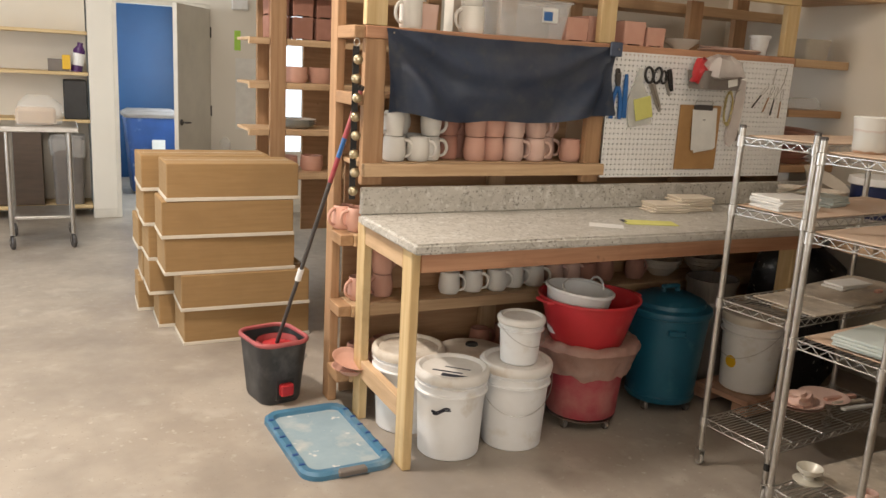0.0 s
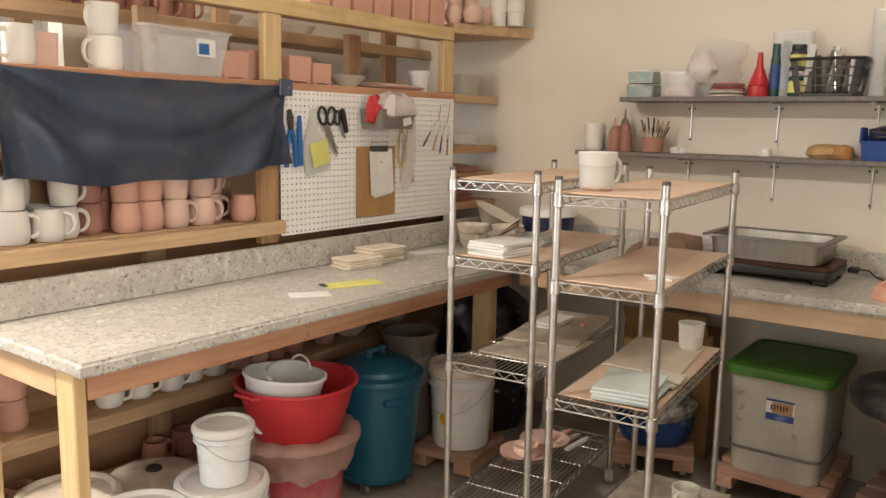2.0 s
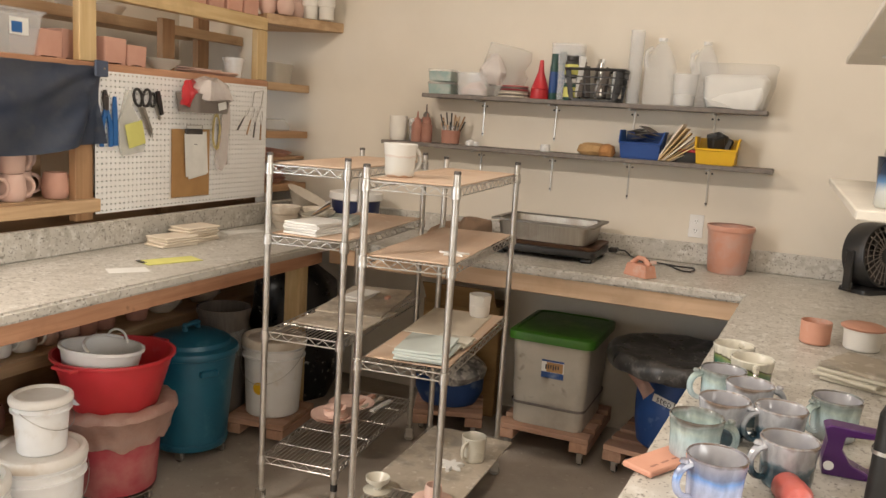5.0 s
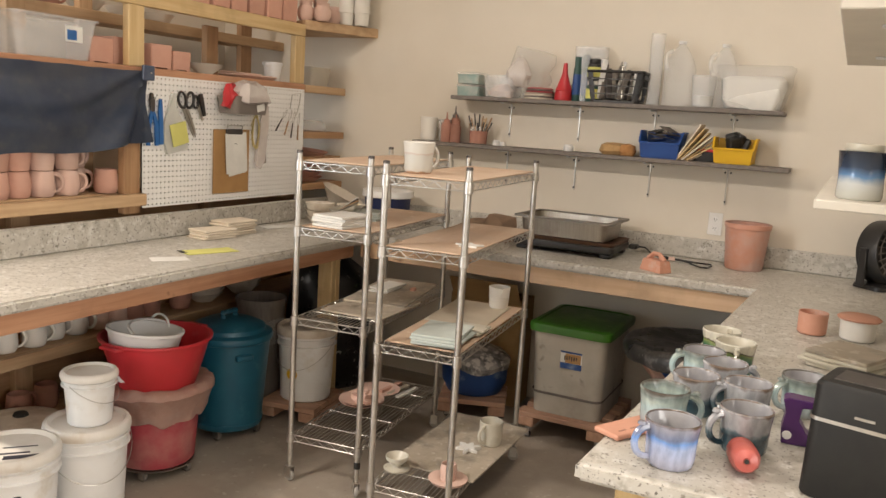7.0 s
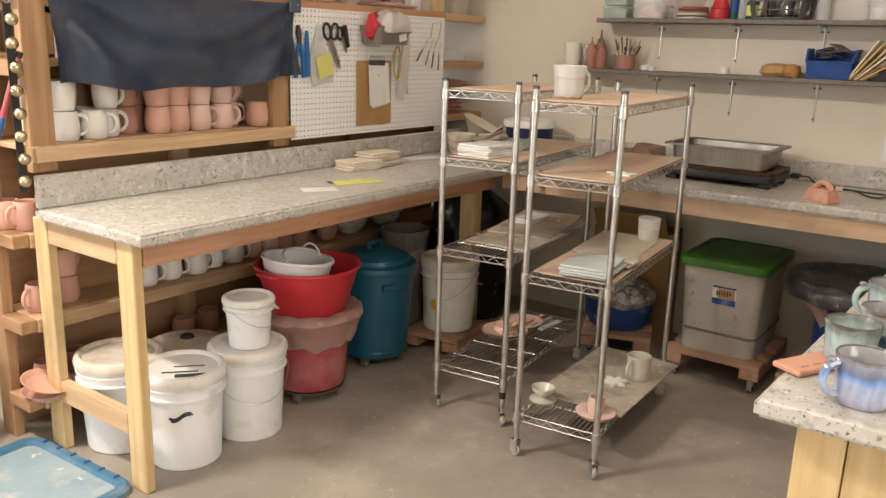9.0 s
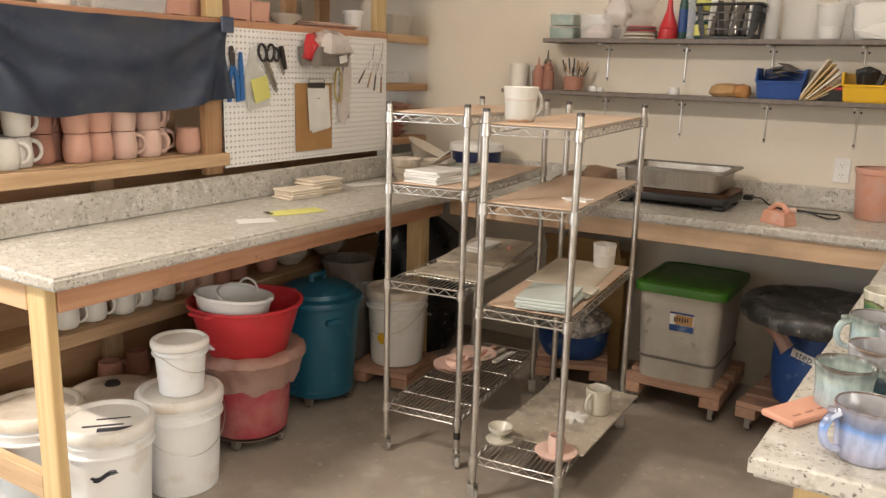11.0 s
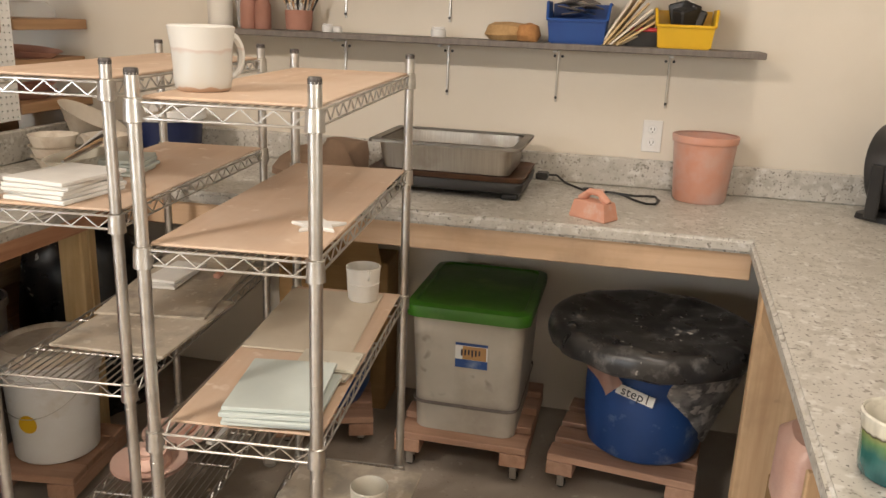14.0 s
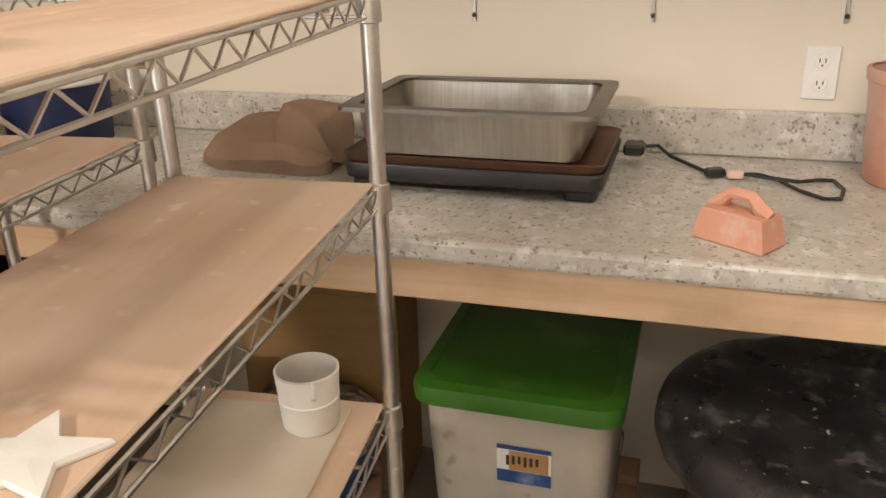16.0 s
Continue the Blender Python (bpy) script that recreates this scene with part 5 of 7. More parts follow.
sheet_of("white_card", "white sheet lying at the back of the worktop", "paper", pose(3.36, 3.10, ZK + 0.001, 0, 0, -20), 0.22, 0.10, PAPER)
ob = pot("bowl_stack", "stacked brown-rimmed stoneware bowls in the worktop corner", "bowls", [(0, 0), (0.045, 0), (0.075, 0.05), (0.082, 0.05), (0.06, 0.035), (0.08, 0.085), (0.087, 0.087), (0.065, 0.07), (0.085, 0.125), (0.08, 0.125), (0.05, 0.09), (0, 0.085)], LIDP)
put(ob, [pose(3.62, 3.02, ZK), pose(3.70, 2.86, ZK)])
ob = pot("large_bowl", "pale clay bowl leaning on things in the corner", "bowl", [(0, 0), (0.06, 0), (0.13, 0.08), (0.135, 0.082), (0.126, 0.08), (0.055, 0.012), (0, 0.012)], LIDP)
put(ob, [pose(3.80, 3.03, ZK + 0.0), pose(3.85, 3.06, ZK + 0.09, 25, 10, 0)])
ob = thing("blue_container", "dark blue round container with white lid", "container", pose(3.93, 2.755, ZK) @ Matrix.Diagonal((1.32, 1.32, 1.08, 1)))
part("body", lathe([(0, 0), (0.09, 0), (0.095, 0.01), (0.105, 0.165), (0, 0.165)], 28), NAVYP, ob, smooth=True)
part("lid", lathe([(0.112, 0.155), (0.116, 0.16), (0.114, 0.19), (0.10, 0.195), (0, 0.193)], 28), WHITEP, ob, smooth=True)

# ---------------------------------------------------------------- on the wire racks
WALLMUG = glaze("white_slip_glaze", [(0.0, (0.42, 0.26, 0.17)), (0.05, (0.42, 0.28, 0.19)), (0.07, (0.55, 0.545, 0.505)), (0.60, (0.54, 0.535, 0.50)), (0.66, (0.52, 0.43, 0.38)), (0.69, (0.60, 0.585, 0.545)), (1.0, (0.61, 0.595, 0.55))], 0.35)
put(mug("large cream mug with raised band on top of rack", WALLMUG, r=0.054, h=0.120, flare=0.008, group="mugs on the racks"), [RF @ pose(-0.287, 0.104, FZ[0] + 0.0095, 0, 0, -35)])
ob = thing("star_ornament", "white unfired clay starfish on plywood board", "ornament", RF @ pose(-0.235, -0.105, FZ[1] + 0.0095, 0, 0, 12) @ Matrix.Diagonal((0.77, 0.77, 1, 1)))
bm = loft([([((0.078 if k % 2 == 0 else 0.036) * s * math.cos(math.pi * k / 5), (0.078 if k % 2 == 0 else 0.036) * s * math.sin(math.pi * k / 5)) for k in range(10)], z) for s, z in ((0.96, 0), (1, 0.003), (0.96, 0.007), (0.3, 0.0078))])
part("star", rumple(bm, 0.0005, 60), PAPER, ob)
ob = pot("small_cup", "white unglazed cup with pinched rim on the rack", "cup", [(0, 0), (0.038, 0), (0.043, 0.006), (0.046, 0.05), (0.047, 0.052), (0.0455, 0.054), (0.049, 0.098), (0.0455, 0.099), (0.040, 0.012), (0, 0.01)], WHITE)
part("lip", tube([(0.0, 0.047, 0.07), (0.0, 0.057, 0.08), (0, 0.058, 0.094), (0, 0.049, 0.097)], 0.004, 5), WHITE, ob)
put(ob, [RF @ pose(0.362, -0.06, FZ[2] + 0.016, 0, 0, 120)])
random.seed(12)


def tiles(m, w, d, n, label, material=PAPER, t=0.009):
    o = thing("tile_stack", label, "tiles", m, "stacked pale slabs")
    for k in range(n):
        part("tile", moved(boxes([(-w / 2, w / 2, -d / 2, d / 2, 0, t)], 0.0015), pose(J(0.012), J(0.008), 0.0005 + k * (t + 0.001), 0, 0, J(5))), material, o)
    return o


MINT = mat("pale_mint_slab", (0.52, 0.57, 0.54), (0.47, 0.52, 0.49), 6, rough=0.75, bump=0.04)
tiles(RF @ pose(-0.295, -0.045, FZ[2] + 0.0165, 0, 0, 3), 0.235, 0.185, 4, "stack of pale mint unfired slabs on plywood", MINT)
tiles(RF @ pose(-0.12, -0.085, FZ[2] + 0.0165, 0, 0, -3), 0.10, 0.14, 2, "pale clay slabs beside a stack", CREAM)
tiles(RB @ pose(-0.31, 0.02, BZ[1] + 0.0095, 0, 0, -8), 0.20, 0.16, 5, "stack of white slabs on the wire rack", PAPER)
tiles(RB @ pose(-0.04, 0.03, BZ[1] + 0.0095, 0, 0, 10), 0.14, 0.11, 4, "stack of white tiles on the wire rack", MINT)
tiles(RB @ pose(0.22, 0.04, BZ[2] + 0.021, 0, 0, -4), 0.19, 0.10, 2, "white tiles on a clay board", PAPER)
ob = thing("oval_dish", "white and yellow oval dish with tools on rack", "dish", RB @ pose(-0.12, 0.11, BZ[1] + 0.0095))
part("body", lathe([(0, 0), (0.07, 0), (0.12, 0.05), (0.125, 0.052), (0.118, 0.05), (0.065, 0.01), (0, 0.01)], 28, None, 0.45), CREAM, ob, smooth=True)
for k in range(4):
    part("tool", tube([(-0.10 + 0.03 * k, 0.01 * k - 0.02, 0.05), (0.11 + 0.02 * k, 0.01 * k, 0.065 + 0.006 * k)], 0.005, 6), (STEEL, PINE["x"], DARKMETAL, WHITEP)[k], ob)
ob = pot("plate", "pink-rimmed plate stacked on the lowest wire shelf", "plate", [(0, 0), (0.06, 0), (0.105, 0.02), (0.11, 0.023), (0.104, 0.022), (0.055, 0.006), (0, 0.006)], PALEPINK, "plates on the rack")
put(ob, [RB @ pose(0.03, 0.06, BZ[3] + 0.003), RB @ pose(0.03, 0.06, BZ[3] + 0.014), RB @ pose(0.22, 0.06, BZ[3] + 0.003)])
ob = thing("clay_flower", "crumpled pink and white clay flower on plates", "ornament", RB @ pose(0.03, 0.05, BZ[3] + 0.024))
part("petals", rumple(lathe([(0, 0), (0.05, 0.0), (0.06, 0.02), (0.05, 0.03), (0.055, 0.045), (0.03, 0.04), (0.02, 0.055), (0, 0.05)], 18), 0.02, 22, 5), PALEPINK, ob, smooth=True)
ob = thing("clay_offcuts", "pale clay strips lying on the lowest wire shelf", "clay pieces", RB @ pose(0.29, -0.02, BZ[3] + 0.003, 0, 0, -10))
for k in range(3):
    bx("strip", (-0.09, 0.09, -0.05 + 0.05 * k - 0.012, -0.05 + 0.05 * k + 0.012, 0, 0.012 + 0.003 * k), (PAPER, DUSTY, PINK)[k], ob, 0.002)
ob = thing("pink_block", "small pink clay block on a board", "clay piece", RB @ pose(0.26, -0.08, BZ[2] + 0.0215))
part("block", boxes([(-0.02, 0.02, -0.01, 0.01, 0, 0.014)], 0.003), PINK, ob)
put(mug("cream mug on the lowest rack shelf", CREAM, r=0.05, h=0.108, flare=0.003, group="mugs on the racks"), [RF @ pose(0.142, -0.135, FZ[3] + 0.011, 0, 0, 160)])
ob = pot("footed_cup", "small cream footed cup on a saucer", "cup", [(0, 0), (0.05, 0.0), (0.055, 0.008), (0.02, 0.014), (0.018, 0.022), (0.045, 0.045), (0.048, 0.06), (0.044, 0.06), (0.02, 0.03), (0, 0.028)], CREAM)
put(ob, [RF @ pose(-0.285, 0.125, FZ[3] + 0.003)])
ob = pot("candle_holder", "pink clay cup fixed on a dish", "candle holder", [(0, 0), (0.07, 0), (0.08, 0.014), (0.076, 0.016), (0.03, 0.008), (0.034, 0.05), (0.03, 0.075), (0.026, 0.075), (0.026, 0.012), (0, 0.01)], PALEPINK)
put(ob, [RF @ pose(-0.285, -0.10, FZ[3] + 0.003)])
ob = thing("clay_snowflake", "white clay flower cut-out lying on board", "ornament", RF @ pose(0.035, -0.07, FZ[3] + 0.011))
part("petals", rumple(loft([([((0.042 + 0.016 * math.cos(6 * a)) * s * math.cos(a), (0.042 + 0.016 * math.cos(6 * a)) * s * math.sin(a)) for a in (2 * math.pi * k / 36 for k in range(36))], z) for s, z in ((0.97, 0), (1, 0.006), (0.94, 0.014))]), 0.004, 40), PAPER, ob, smooth=True)


# ---------------------------------------------------------------- grey wall shelves
def wall_shelf(y0, y1, z, brackets, label):
    ob = thing("wall_shelf", label, "shelf", pose(0, 0, 0), "grey wall shelves")
    bx("plank", (3.995, XE - 0.003, y0, y1, z - 0.022, z), GREYSHELF, ob, 0.003)
    for y in brackets:
        b = bx("bracket", (XE - 0.006, XE - 0.001, y - 0.004, y + 0.004, z - 0.215, z - 0.023), STEEL, ob, 0.001, "painted steel bracket")
        bx("bracket_arm", (4.02, XE - 0.011, y - 0.007, y + 0.007, z - 0.032, z - 0.023), WHITEP, b, 0.002)
        for dz, dy in ((-0.20, 0), (-0.05, 0.014), (-0.05, -0.014)):
            part("screw", lathe([(0, 0.0045), (0.004, 0.004), (0.0055, 0.0), (0, 0)], 8, pose(XE - 0.0105 if dy == 0 else XE, y + dy, z + dz, 0, -90, 0)), BLACK, b)


ZA, ZB = 1.735, 1.466
wall_shelf(0.645, 2.415, ZA, (2.11, 1.70, 1.285, 0.888), "long grey painted shelf crowded with studio supplies")
wall_shelf(0.59, 2.65, ZB, (2.11, 1.70, 1.285, 0.888), "long grey painted shelf holding tools and bins")


def at(y, z, x=4.085, rz=0.0):
    return pose(x, y, z + 0.0005, 0, 0, rz)


def jar(m, r, h, body, lid, label, name="jar", band=None):
    o = thing(name, label, "jar", m)
    part("body", lathe([(0, 0), (r * 0.92, 0), (r, 0.006), (r, h * 0.72), (r * 0.8, h * 0.80), (r * 0.8, h * 0.82), (0, h * 0.82)], 22), body, o, smooth=True)
    part("lid", lathe([(r * 0.84, h * 0.80), (r * 0.86, h * 0.82), (r * 0.86, h * 0.98), (r * 0.82, h), (0, h)], 22), lid, o, smooth=True)
    if band:
        part("label", lathe([(r + 0.0006, h * 0.15), (r + 0.0008, h * 0.16), (r + 0.0008, h * 0.60), (r + 0.0006, h * 0.61)], 22), band, o, "paper label")
    return o


put(mug("plain white mug at the end of the wall shelf", WHITE, r=0.047, h=0.138, flare=0.004), [at(2.585, ZB, 4.075, 20)])
o = thing("clear_cup", "clear plastic cup beside the white mug on the shelf", "cup", at(2.482, ZB))
part("body", lathe([(0, 0), (0.031, 0), (0.033, 0.003), (0.042, 0.122), (0.044, 0.125), (0.042, 0.127), (0.040, 0.124), (0.031, 0.006), (0, 0.004)], 24), CLEARP, o, smooth=True)
AQUA = mat("aqua_plastic", (0.25, 0.36, 0.33), (0.38, 0.42, 0.38), 25, rough=0.4, bump=0.05)
DKGREEN = mat("dark_green_plastic", (0.02, 0.07, 0.06), None, 6, rough=0.4, bump=0.03)
for k in range(2):
    o = thing("clear_box", "clear lidded box with aqua contents on the shelf", "box", at(2.325, ZA + 0.068 * k))
    part("body", tub(0.12, 0.13, 0.125, 0.14, 0.052, 0.012, 0.003), AQUA, o, smooth=True)
    part("lid", loft([(rounded(0.13, 0.145, 0.012), 0.052), (rounded(0.132, 0.147, 0.012), 0.058), (rounded(0.125, 0.14, 0.012), 0.064)]), CLEARP, o)
o = thing("clear_box", "clear plastic box holding pink powder bag", "box", at(2.13, ZA))
part("body", tub(0.15, 0.17, 0.16, 0.19, 0.12, 0.02, 0.003), CLEARP, o, smooth=True)
part("powder_bag", rumple(moved(loft([(rounded(0.10, 0.13, 0.03), 0), (rounded(0.12, 0.14, 0.04), 0.03), (rounded(0.06, 0.06, 0.02), 0.065)]), pose(0, 0.01, 0.005)), 0.012, 18), PALEPINK, o, smooth=True)
o = thing("plastic_bag", "large crumpled clear plastic bag on the shelf", "bag", at(1.98, ZA + 0.0, 4.11))
part("bag", rumple(loft([(rounded(0.08, 0.16, 0.03, 8), 0), (rounded(0.10, 0.20, 0.04, 8), 0.05), (rounded(0.11, 0.22, 0.05, 8), 0.10), (rounded(0.11, 0.24, 0.05, 8), 0.15), (rounded(0.09, 0.25, 0.04, 8), 0.20), (rounded(0.05, 0.24, 0.02, 8), 0.24), (rounded(0.02, 0.20, 0.008, 8), 0.275)]), 0.035, 17, 7), BAG, o, smooth=True)
o = thing("plastic_bag", "small crumpled white bag resting on a box", "bag", at(2.03, ZA + 0.06, 4.05))
part("bag", rumple(loft([(rounded(0.05, 0.08, 0.02, 7), 0), (rounded(0.08, 0.13, 0.03, 7), 0.04), (rounded(0.085, 0.14, 0.04, 7), 0.08), (rounded(0.05, 0.08, 0.02, 7), 0.13), (rounded(0.02, 0.03, 0.008, 7), 0.16)]), 0.026, 24, 9), CLOUDBAG, o, smooth=True)
random.seed(21)
o = thing("lid_stack", "stack of flat round lids on the shelf", "lids", at(1.915, ZA))
for k in range(7):
    part("lid", lathe([(0, 0.001 + 0.009 * k), (0.083 - 0.002 * k, 0.001 + 0.009 * k), (0.085 - 0.002 * k, 0.004 + 0.009 * k), (0.08 - 0.002 * k, 0.009 + 0.009 * k), (0, 0.009 + 0.009 * k)], 24, pose(J(0.005), J(0.005), 0)), (LIDP, GREYSHELF, LIDP, DUSTY, DUSTRED, GREYSHELF, DUSTRED)[k], o, smooth=True)
o = thing("red_funnel", "upturned bright red plastic funnel on the shelf", "funnel", at(1.775, ZA))
part("cone", lathe([(0.048, 0), (0.05, 0.004), (0.044, 0.05), (0.048, 0.053), (0.044, 0.058), (0.016, 0.14), (0.010, 0.20), (0.008, 0.20), (0.013, 0.14), (0.04, 0.058), (0.044, 0.0)], 24), RED, o, smooth=True)
for y, x, h in ((1.705, 4.09, 0.235), (1.672, 4.12, 0.25)):
    jar(at(y, ZA, x), 0.023, h, DKGREEN, DKGREEN, "slim dark green bottle on the shelf", "bottle", BLUEP)
for k in range(2):
    jar(at(1.60, ZA + 0.113 * k, 4.045), 0.036, 0.11, BLACK if k else DKGREEN, BLACK if k else WHITEP, "glaze jar with pale yellow label", "jar", YPAPER)
o = thing("clear_tub", "cloudy tall plastic tub behind slim bottles", "tub", at(1.645, ZA, 4.125))
part("body", tub(0.085, 0.15, 0.095, 0.17, 0.29, 0.02, 0.003), CLEARP, o, smooth=True)
o = thing("basket", "black slotted plastic basket full of tools", "basket", at(1.475, ZA, 4.075))
bm = bmesh.new()
n = 44
out0, out1 = rounded(0.15, 0.255, 0.03, 10), rounded(0.175, 0.30, 0.03, 10)
for i in range(len(out0)):
    tube([(*out0[i], 0.008), (*out1[i], 0.158)], 0.0032, 4, bm)
rows_ = []
for q, f in ((0, 0.008), (1, 0.045), (2, 0.085), (3, 0.12)):
    tube([(out0[i][0] + (out1[i][0] - out0[i][0]) * f / 0.16, out0[i][1] + (out1[i][1] - out0[i][1]) * f / 0.16, f) for i in range(len(out0))], 0.004, 4, bm, closed=True)
tagged(part("slotted_wall", bm, BLACK, o), kind="stuff")
part("rim", tube([(*p, 0.158) for p in out1], 0.008, 6, closed=True), BLACK, o)
part("base", loft([(out0, 0.0), (out0, 0.008)]), BLACK, o)
random.seed(31)
for k in range(14):
    y, x = -0.12 + 0.018 * k, J(0.05)
    part("tool", moved(boxes([(-0.014, 0.014, -0.006 - 0.01 * (k % 3 == 0), 0.006 + 0.01 * (k % 3 == 0), 0, 0.17 + J(0.04))], 0.003), pose(x, y, 0.02, J(18), J(12), J(60))), (STEEL, GREYSHELF, WHITEP, STEEL, DARKMETAL)[k % 5], o)
o = thing("clear_tube", "tall clear plastic tube standing on the shelf", "tube", at(1.29, ZA))
part("body", lathe([(0, 0), (0.033, 0), (0.035, 0.36), (0.032, 0.36), (0.030, 0.004), (0, 0.004)], 20), CLEARP, o, smooth=True)


def jug(m, w, d, h, label):
    o = thing("jug", label, "jug", m, "gallon jugs")
    part("body", loft([(rounded(d * 0.94, w * 0.94, 0.03), 0), (rounded(d, w, 0.035), 0.01), (rounded(d, w, 0.035), h * 0.58), (rounded(d * 0.85, w * 0.82, 0.035), h * 0.72), (rounded(d * 0.4, w * 0.4, 0.026), h * 0.9), (rounded(0.036, 0.036, 0.017), h * 0.92), (rounded(0.036, 0.036, 0.017), h * 0.97)]), CLEARP, o, smooth=True)
    part("cap", lathe([(0.021, h * 0.955), (0.021, h), (0, h)], 16), WHITEP, o)
    part("handle", tube([(0.0, w * 0.30, h * 0.86), (0.0, w * 0.5, h * 0.80), (0, w * 0.52, h * 0.66), (0, w * 0.46, h * 0.56)], 0.011, 7), CLEARP, o, smooth=True)
    return o


jug(at(1.165, ZA), 0.145, 0.14, 0.325, "cloudy plastic gallon jug on the shelf")
jug(at(0.955, ZA, 4.11), 0.13, 0.11, 0.315, "cloudy plastic jug behind a cup")
o = thing("measuring_cup", "clear measuring cup half full of white powder", "cup", at(1.035, ZA, 4.05))
part("cup", lathe([(0, 0), (0.05, 0), (0.062, 0.155), (0.059, 0.155), (0.047, 0.004), (0, 0.004)], 24), CLEARP, o, smooth=True)
part("powder", lathe([(0, 0.006), (0.045, 0.006), (0.0505, 0.055), (0, 0.06)], 20), PAPER, o)
o = thing("wrapped_bundle", "white folded sheets wrapped in a clear bag", "bag", at(0.80, ZA, 4.08))
part("body", rumple(loft([(rounded(0.12, 0.25, 0.04, 7), 0.003), (rounded(0.135, 0.28, 0.04, 7), 0.05), (rounded(0.14, 0.29, 0.04, 7), 0.10), (rounded(0.13, 0.30, 0.04, 7), 0.14), (rounded(0.09, 0.26, 0.03, 7), 0.165)]), 0.02, 13, 5), PAPER, o, smooth=True)
part("bag", rumple(loft([(rounded(0.14, 0.27, 0.04, 8), 0.006), (rounded(0.16, 0.30, 0.05, 8), 0.06), (rounded(0.165, 0.32, 0.05, 8), 0.12), (rounded(0.16, 0.34, 0.05, 8), 0.17), (rounded(0.13, 0.35, 0.04, 8), 0.20), (rounded(0.10, 0.34, 0.03, 8), 0.212)]), 0.022, 16, 3), BAG, o, smooth=True)

# lower shelf
for y, x, h in ((2.455, 4.05, 0.17), (2.40, 4.06, 0.16), (2.435, 4.12, 0.21)):
    o = thing("squeeze_bottle", "rose squeeze bottle with pointed nozzle", "bottle", at(y, ZB, x), "squeeze bottles")
    part("body", lathe([(0, 0), (0.029, 0), (0.031, 0.005), (0.031, h * 0.55), (0.022, h * 0.66), (0, h * 0.66)], 18), ROSE, o, smooth=True)
    part("nozzle", lathe([(0.018, h * 0.66), (0.018, h * 0.74), (0.006, h * 0.80), (0.003, h), (0, h)], 12), GREYSHELF if x > 4.1 else ROSE, o, smooth=True)
o = thing("brush_cup", "dark jar crammed with brushes and tools", "brush jar", at(2.265, ZB))
part("cup", lathe([(0, 0), (0.045, 0), (0.05, 0.10), (0.046, 0.10), (0.042, 0.006), (0, 0.006)], 22), CLEARP, o, smooth=True)
part("sleeve", lathe([(0.0495, 0.004), (0.0525, 0.075), (0.051, 0.075)], 22), ROSE, o, smooth=True)
random.seed(5)
for k in range(16):
    a = 2 * math.pi * k / 16
    part("brush", tube([(0.02 * math.cos(a), 0.02 * math.sin(a), 0.01), ((0.05 + J(0.02)) * math.cos(a), (0.06 + J(0.02)) * math.sin(a), 0.14 + J(0.035))], [0.003, 0.0045], 5), (DARKPINE["z"], BLACK, DARKMETAL, PINE["z"])[k % 4], o)
for y, r, h in ((2.15, 0.022, 0.03), (2.11, 0.018, 0.022), (1.72, 0.028, 0.036)):
    jar(at(y, ZB), r, h, WHITEP, WHITEP, "tiny white pot on the grey shelf", "small_pot")
o = thing("sponge", "worn tan oval sponge on the grey shelf", "sponge", at(1.46, ZB))
part("body", rumple(lathe([(0, 0), (0.05, 0), (0.065, 0.02), (0.06, 0.05), (0.04, 0.06), (0, 0.062)], 24, None, 1.3), 0.006, 30), mat("tan_sponge", (0.46, 0.29, 0.13), (0.38, 0.23, 0.10), 60, rough=0.95, bump=0.6, bscale=140), o, smooth=True)
o = thing("sponge", "orange-brown round sponge on the grey shelf", "sponge", at(1.385, ZB, 4.05))
part("body", rumple(lathe([(0, 0), (0.035, 0), (0.045, 0.025), (0.035, 0.055), (0, 0.065)], 20), 0.006, 30, 3), mat("orange_sponge", (0.44, 0.22, 0.08), (0.36, 0.17, 0.06), 60, rough=0.95, bump=0.6, bscale=140), o, smooth=True)


def stack_bin(m, w, d, h, material, label):
    """An open-front parts bin: high back and sides, low lip towards the room."""
    o = thing("parts_bin", label, "bin", m, "stacking bins")
    t, f = 0.004, 0.58
    part("floor", boxes([(-d * 0.40, d * 0.42, -w * 0.42, w * 0.42, 0.0, t)], 0.001), material, o)
    for s_ in (-1, 1):
        bm = bmesh.new()
        prof = [(-d * 0.40, t), (d * 0.42, t), (d * 0.5, h), (-d * 0.22, h), (-d * 0.50, h * f)]
        a = [bm.verts.new((x, s_ * w * (0.42 + 0.07 * z / h), z)) for x, z in prof]
        b = [bm.verts.new((x, s_ * (w * (0.42 + 0.07 * z / h) + t), z)) for x, z in prof]
        bm.faces.new(a)
        bm.faces.new(b[::-1])
        for k in range(5):
            bm.faces.new((a[k], a[(k + 1) % 5], b[(k + 1) % 5], b[k]))
        side = part("side", bm, material, o)
        part("flange", tube([(d * 0.5, s_ * (w * 0.49 + 0.004), h), (-d * 0.22, s_ * (w * 0.49 + 0.004), h), (-d * 0.50, s_ * (w * 0.46 + 0.004), h * f)], 0.0055, 6), material, side, smooth=True)
    part("back", moved(boxes([(-t, 0, -w * 0.47, w * 0.47, t, h)], 0.001), pose(d * 0.44, 0, 0, 0, 6, 0)), material, o)
    front = part("front", moved(boxes([(0, t, -w * 0.45, w * 0.45, t, h * f)], 0.001), pose(-d * 0.40, 0, 0, 0, -13, 0)), material, o)
    part("lip", tube([(-d * 0.50, -w * 0.47, h * f), (-d * 0.50, w * 0.47, h * f)], 0.0055, 6), material, front, smooth=True)
    return o


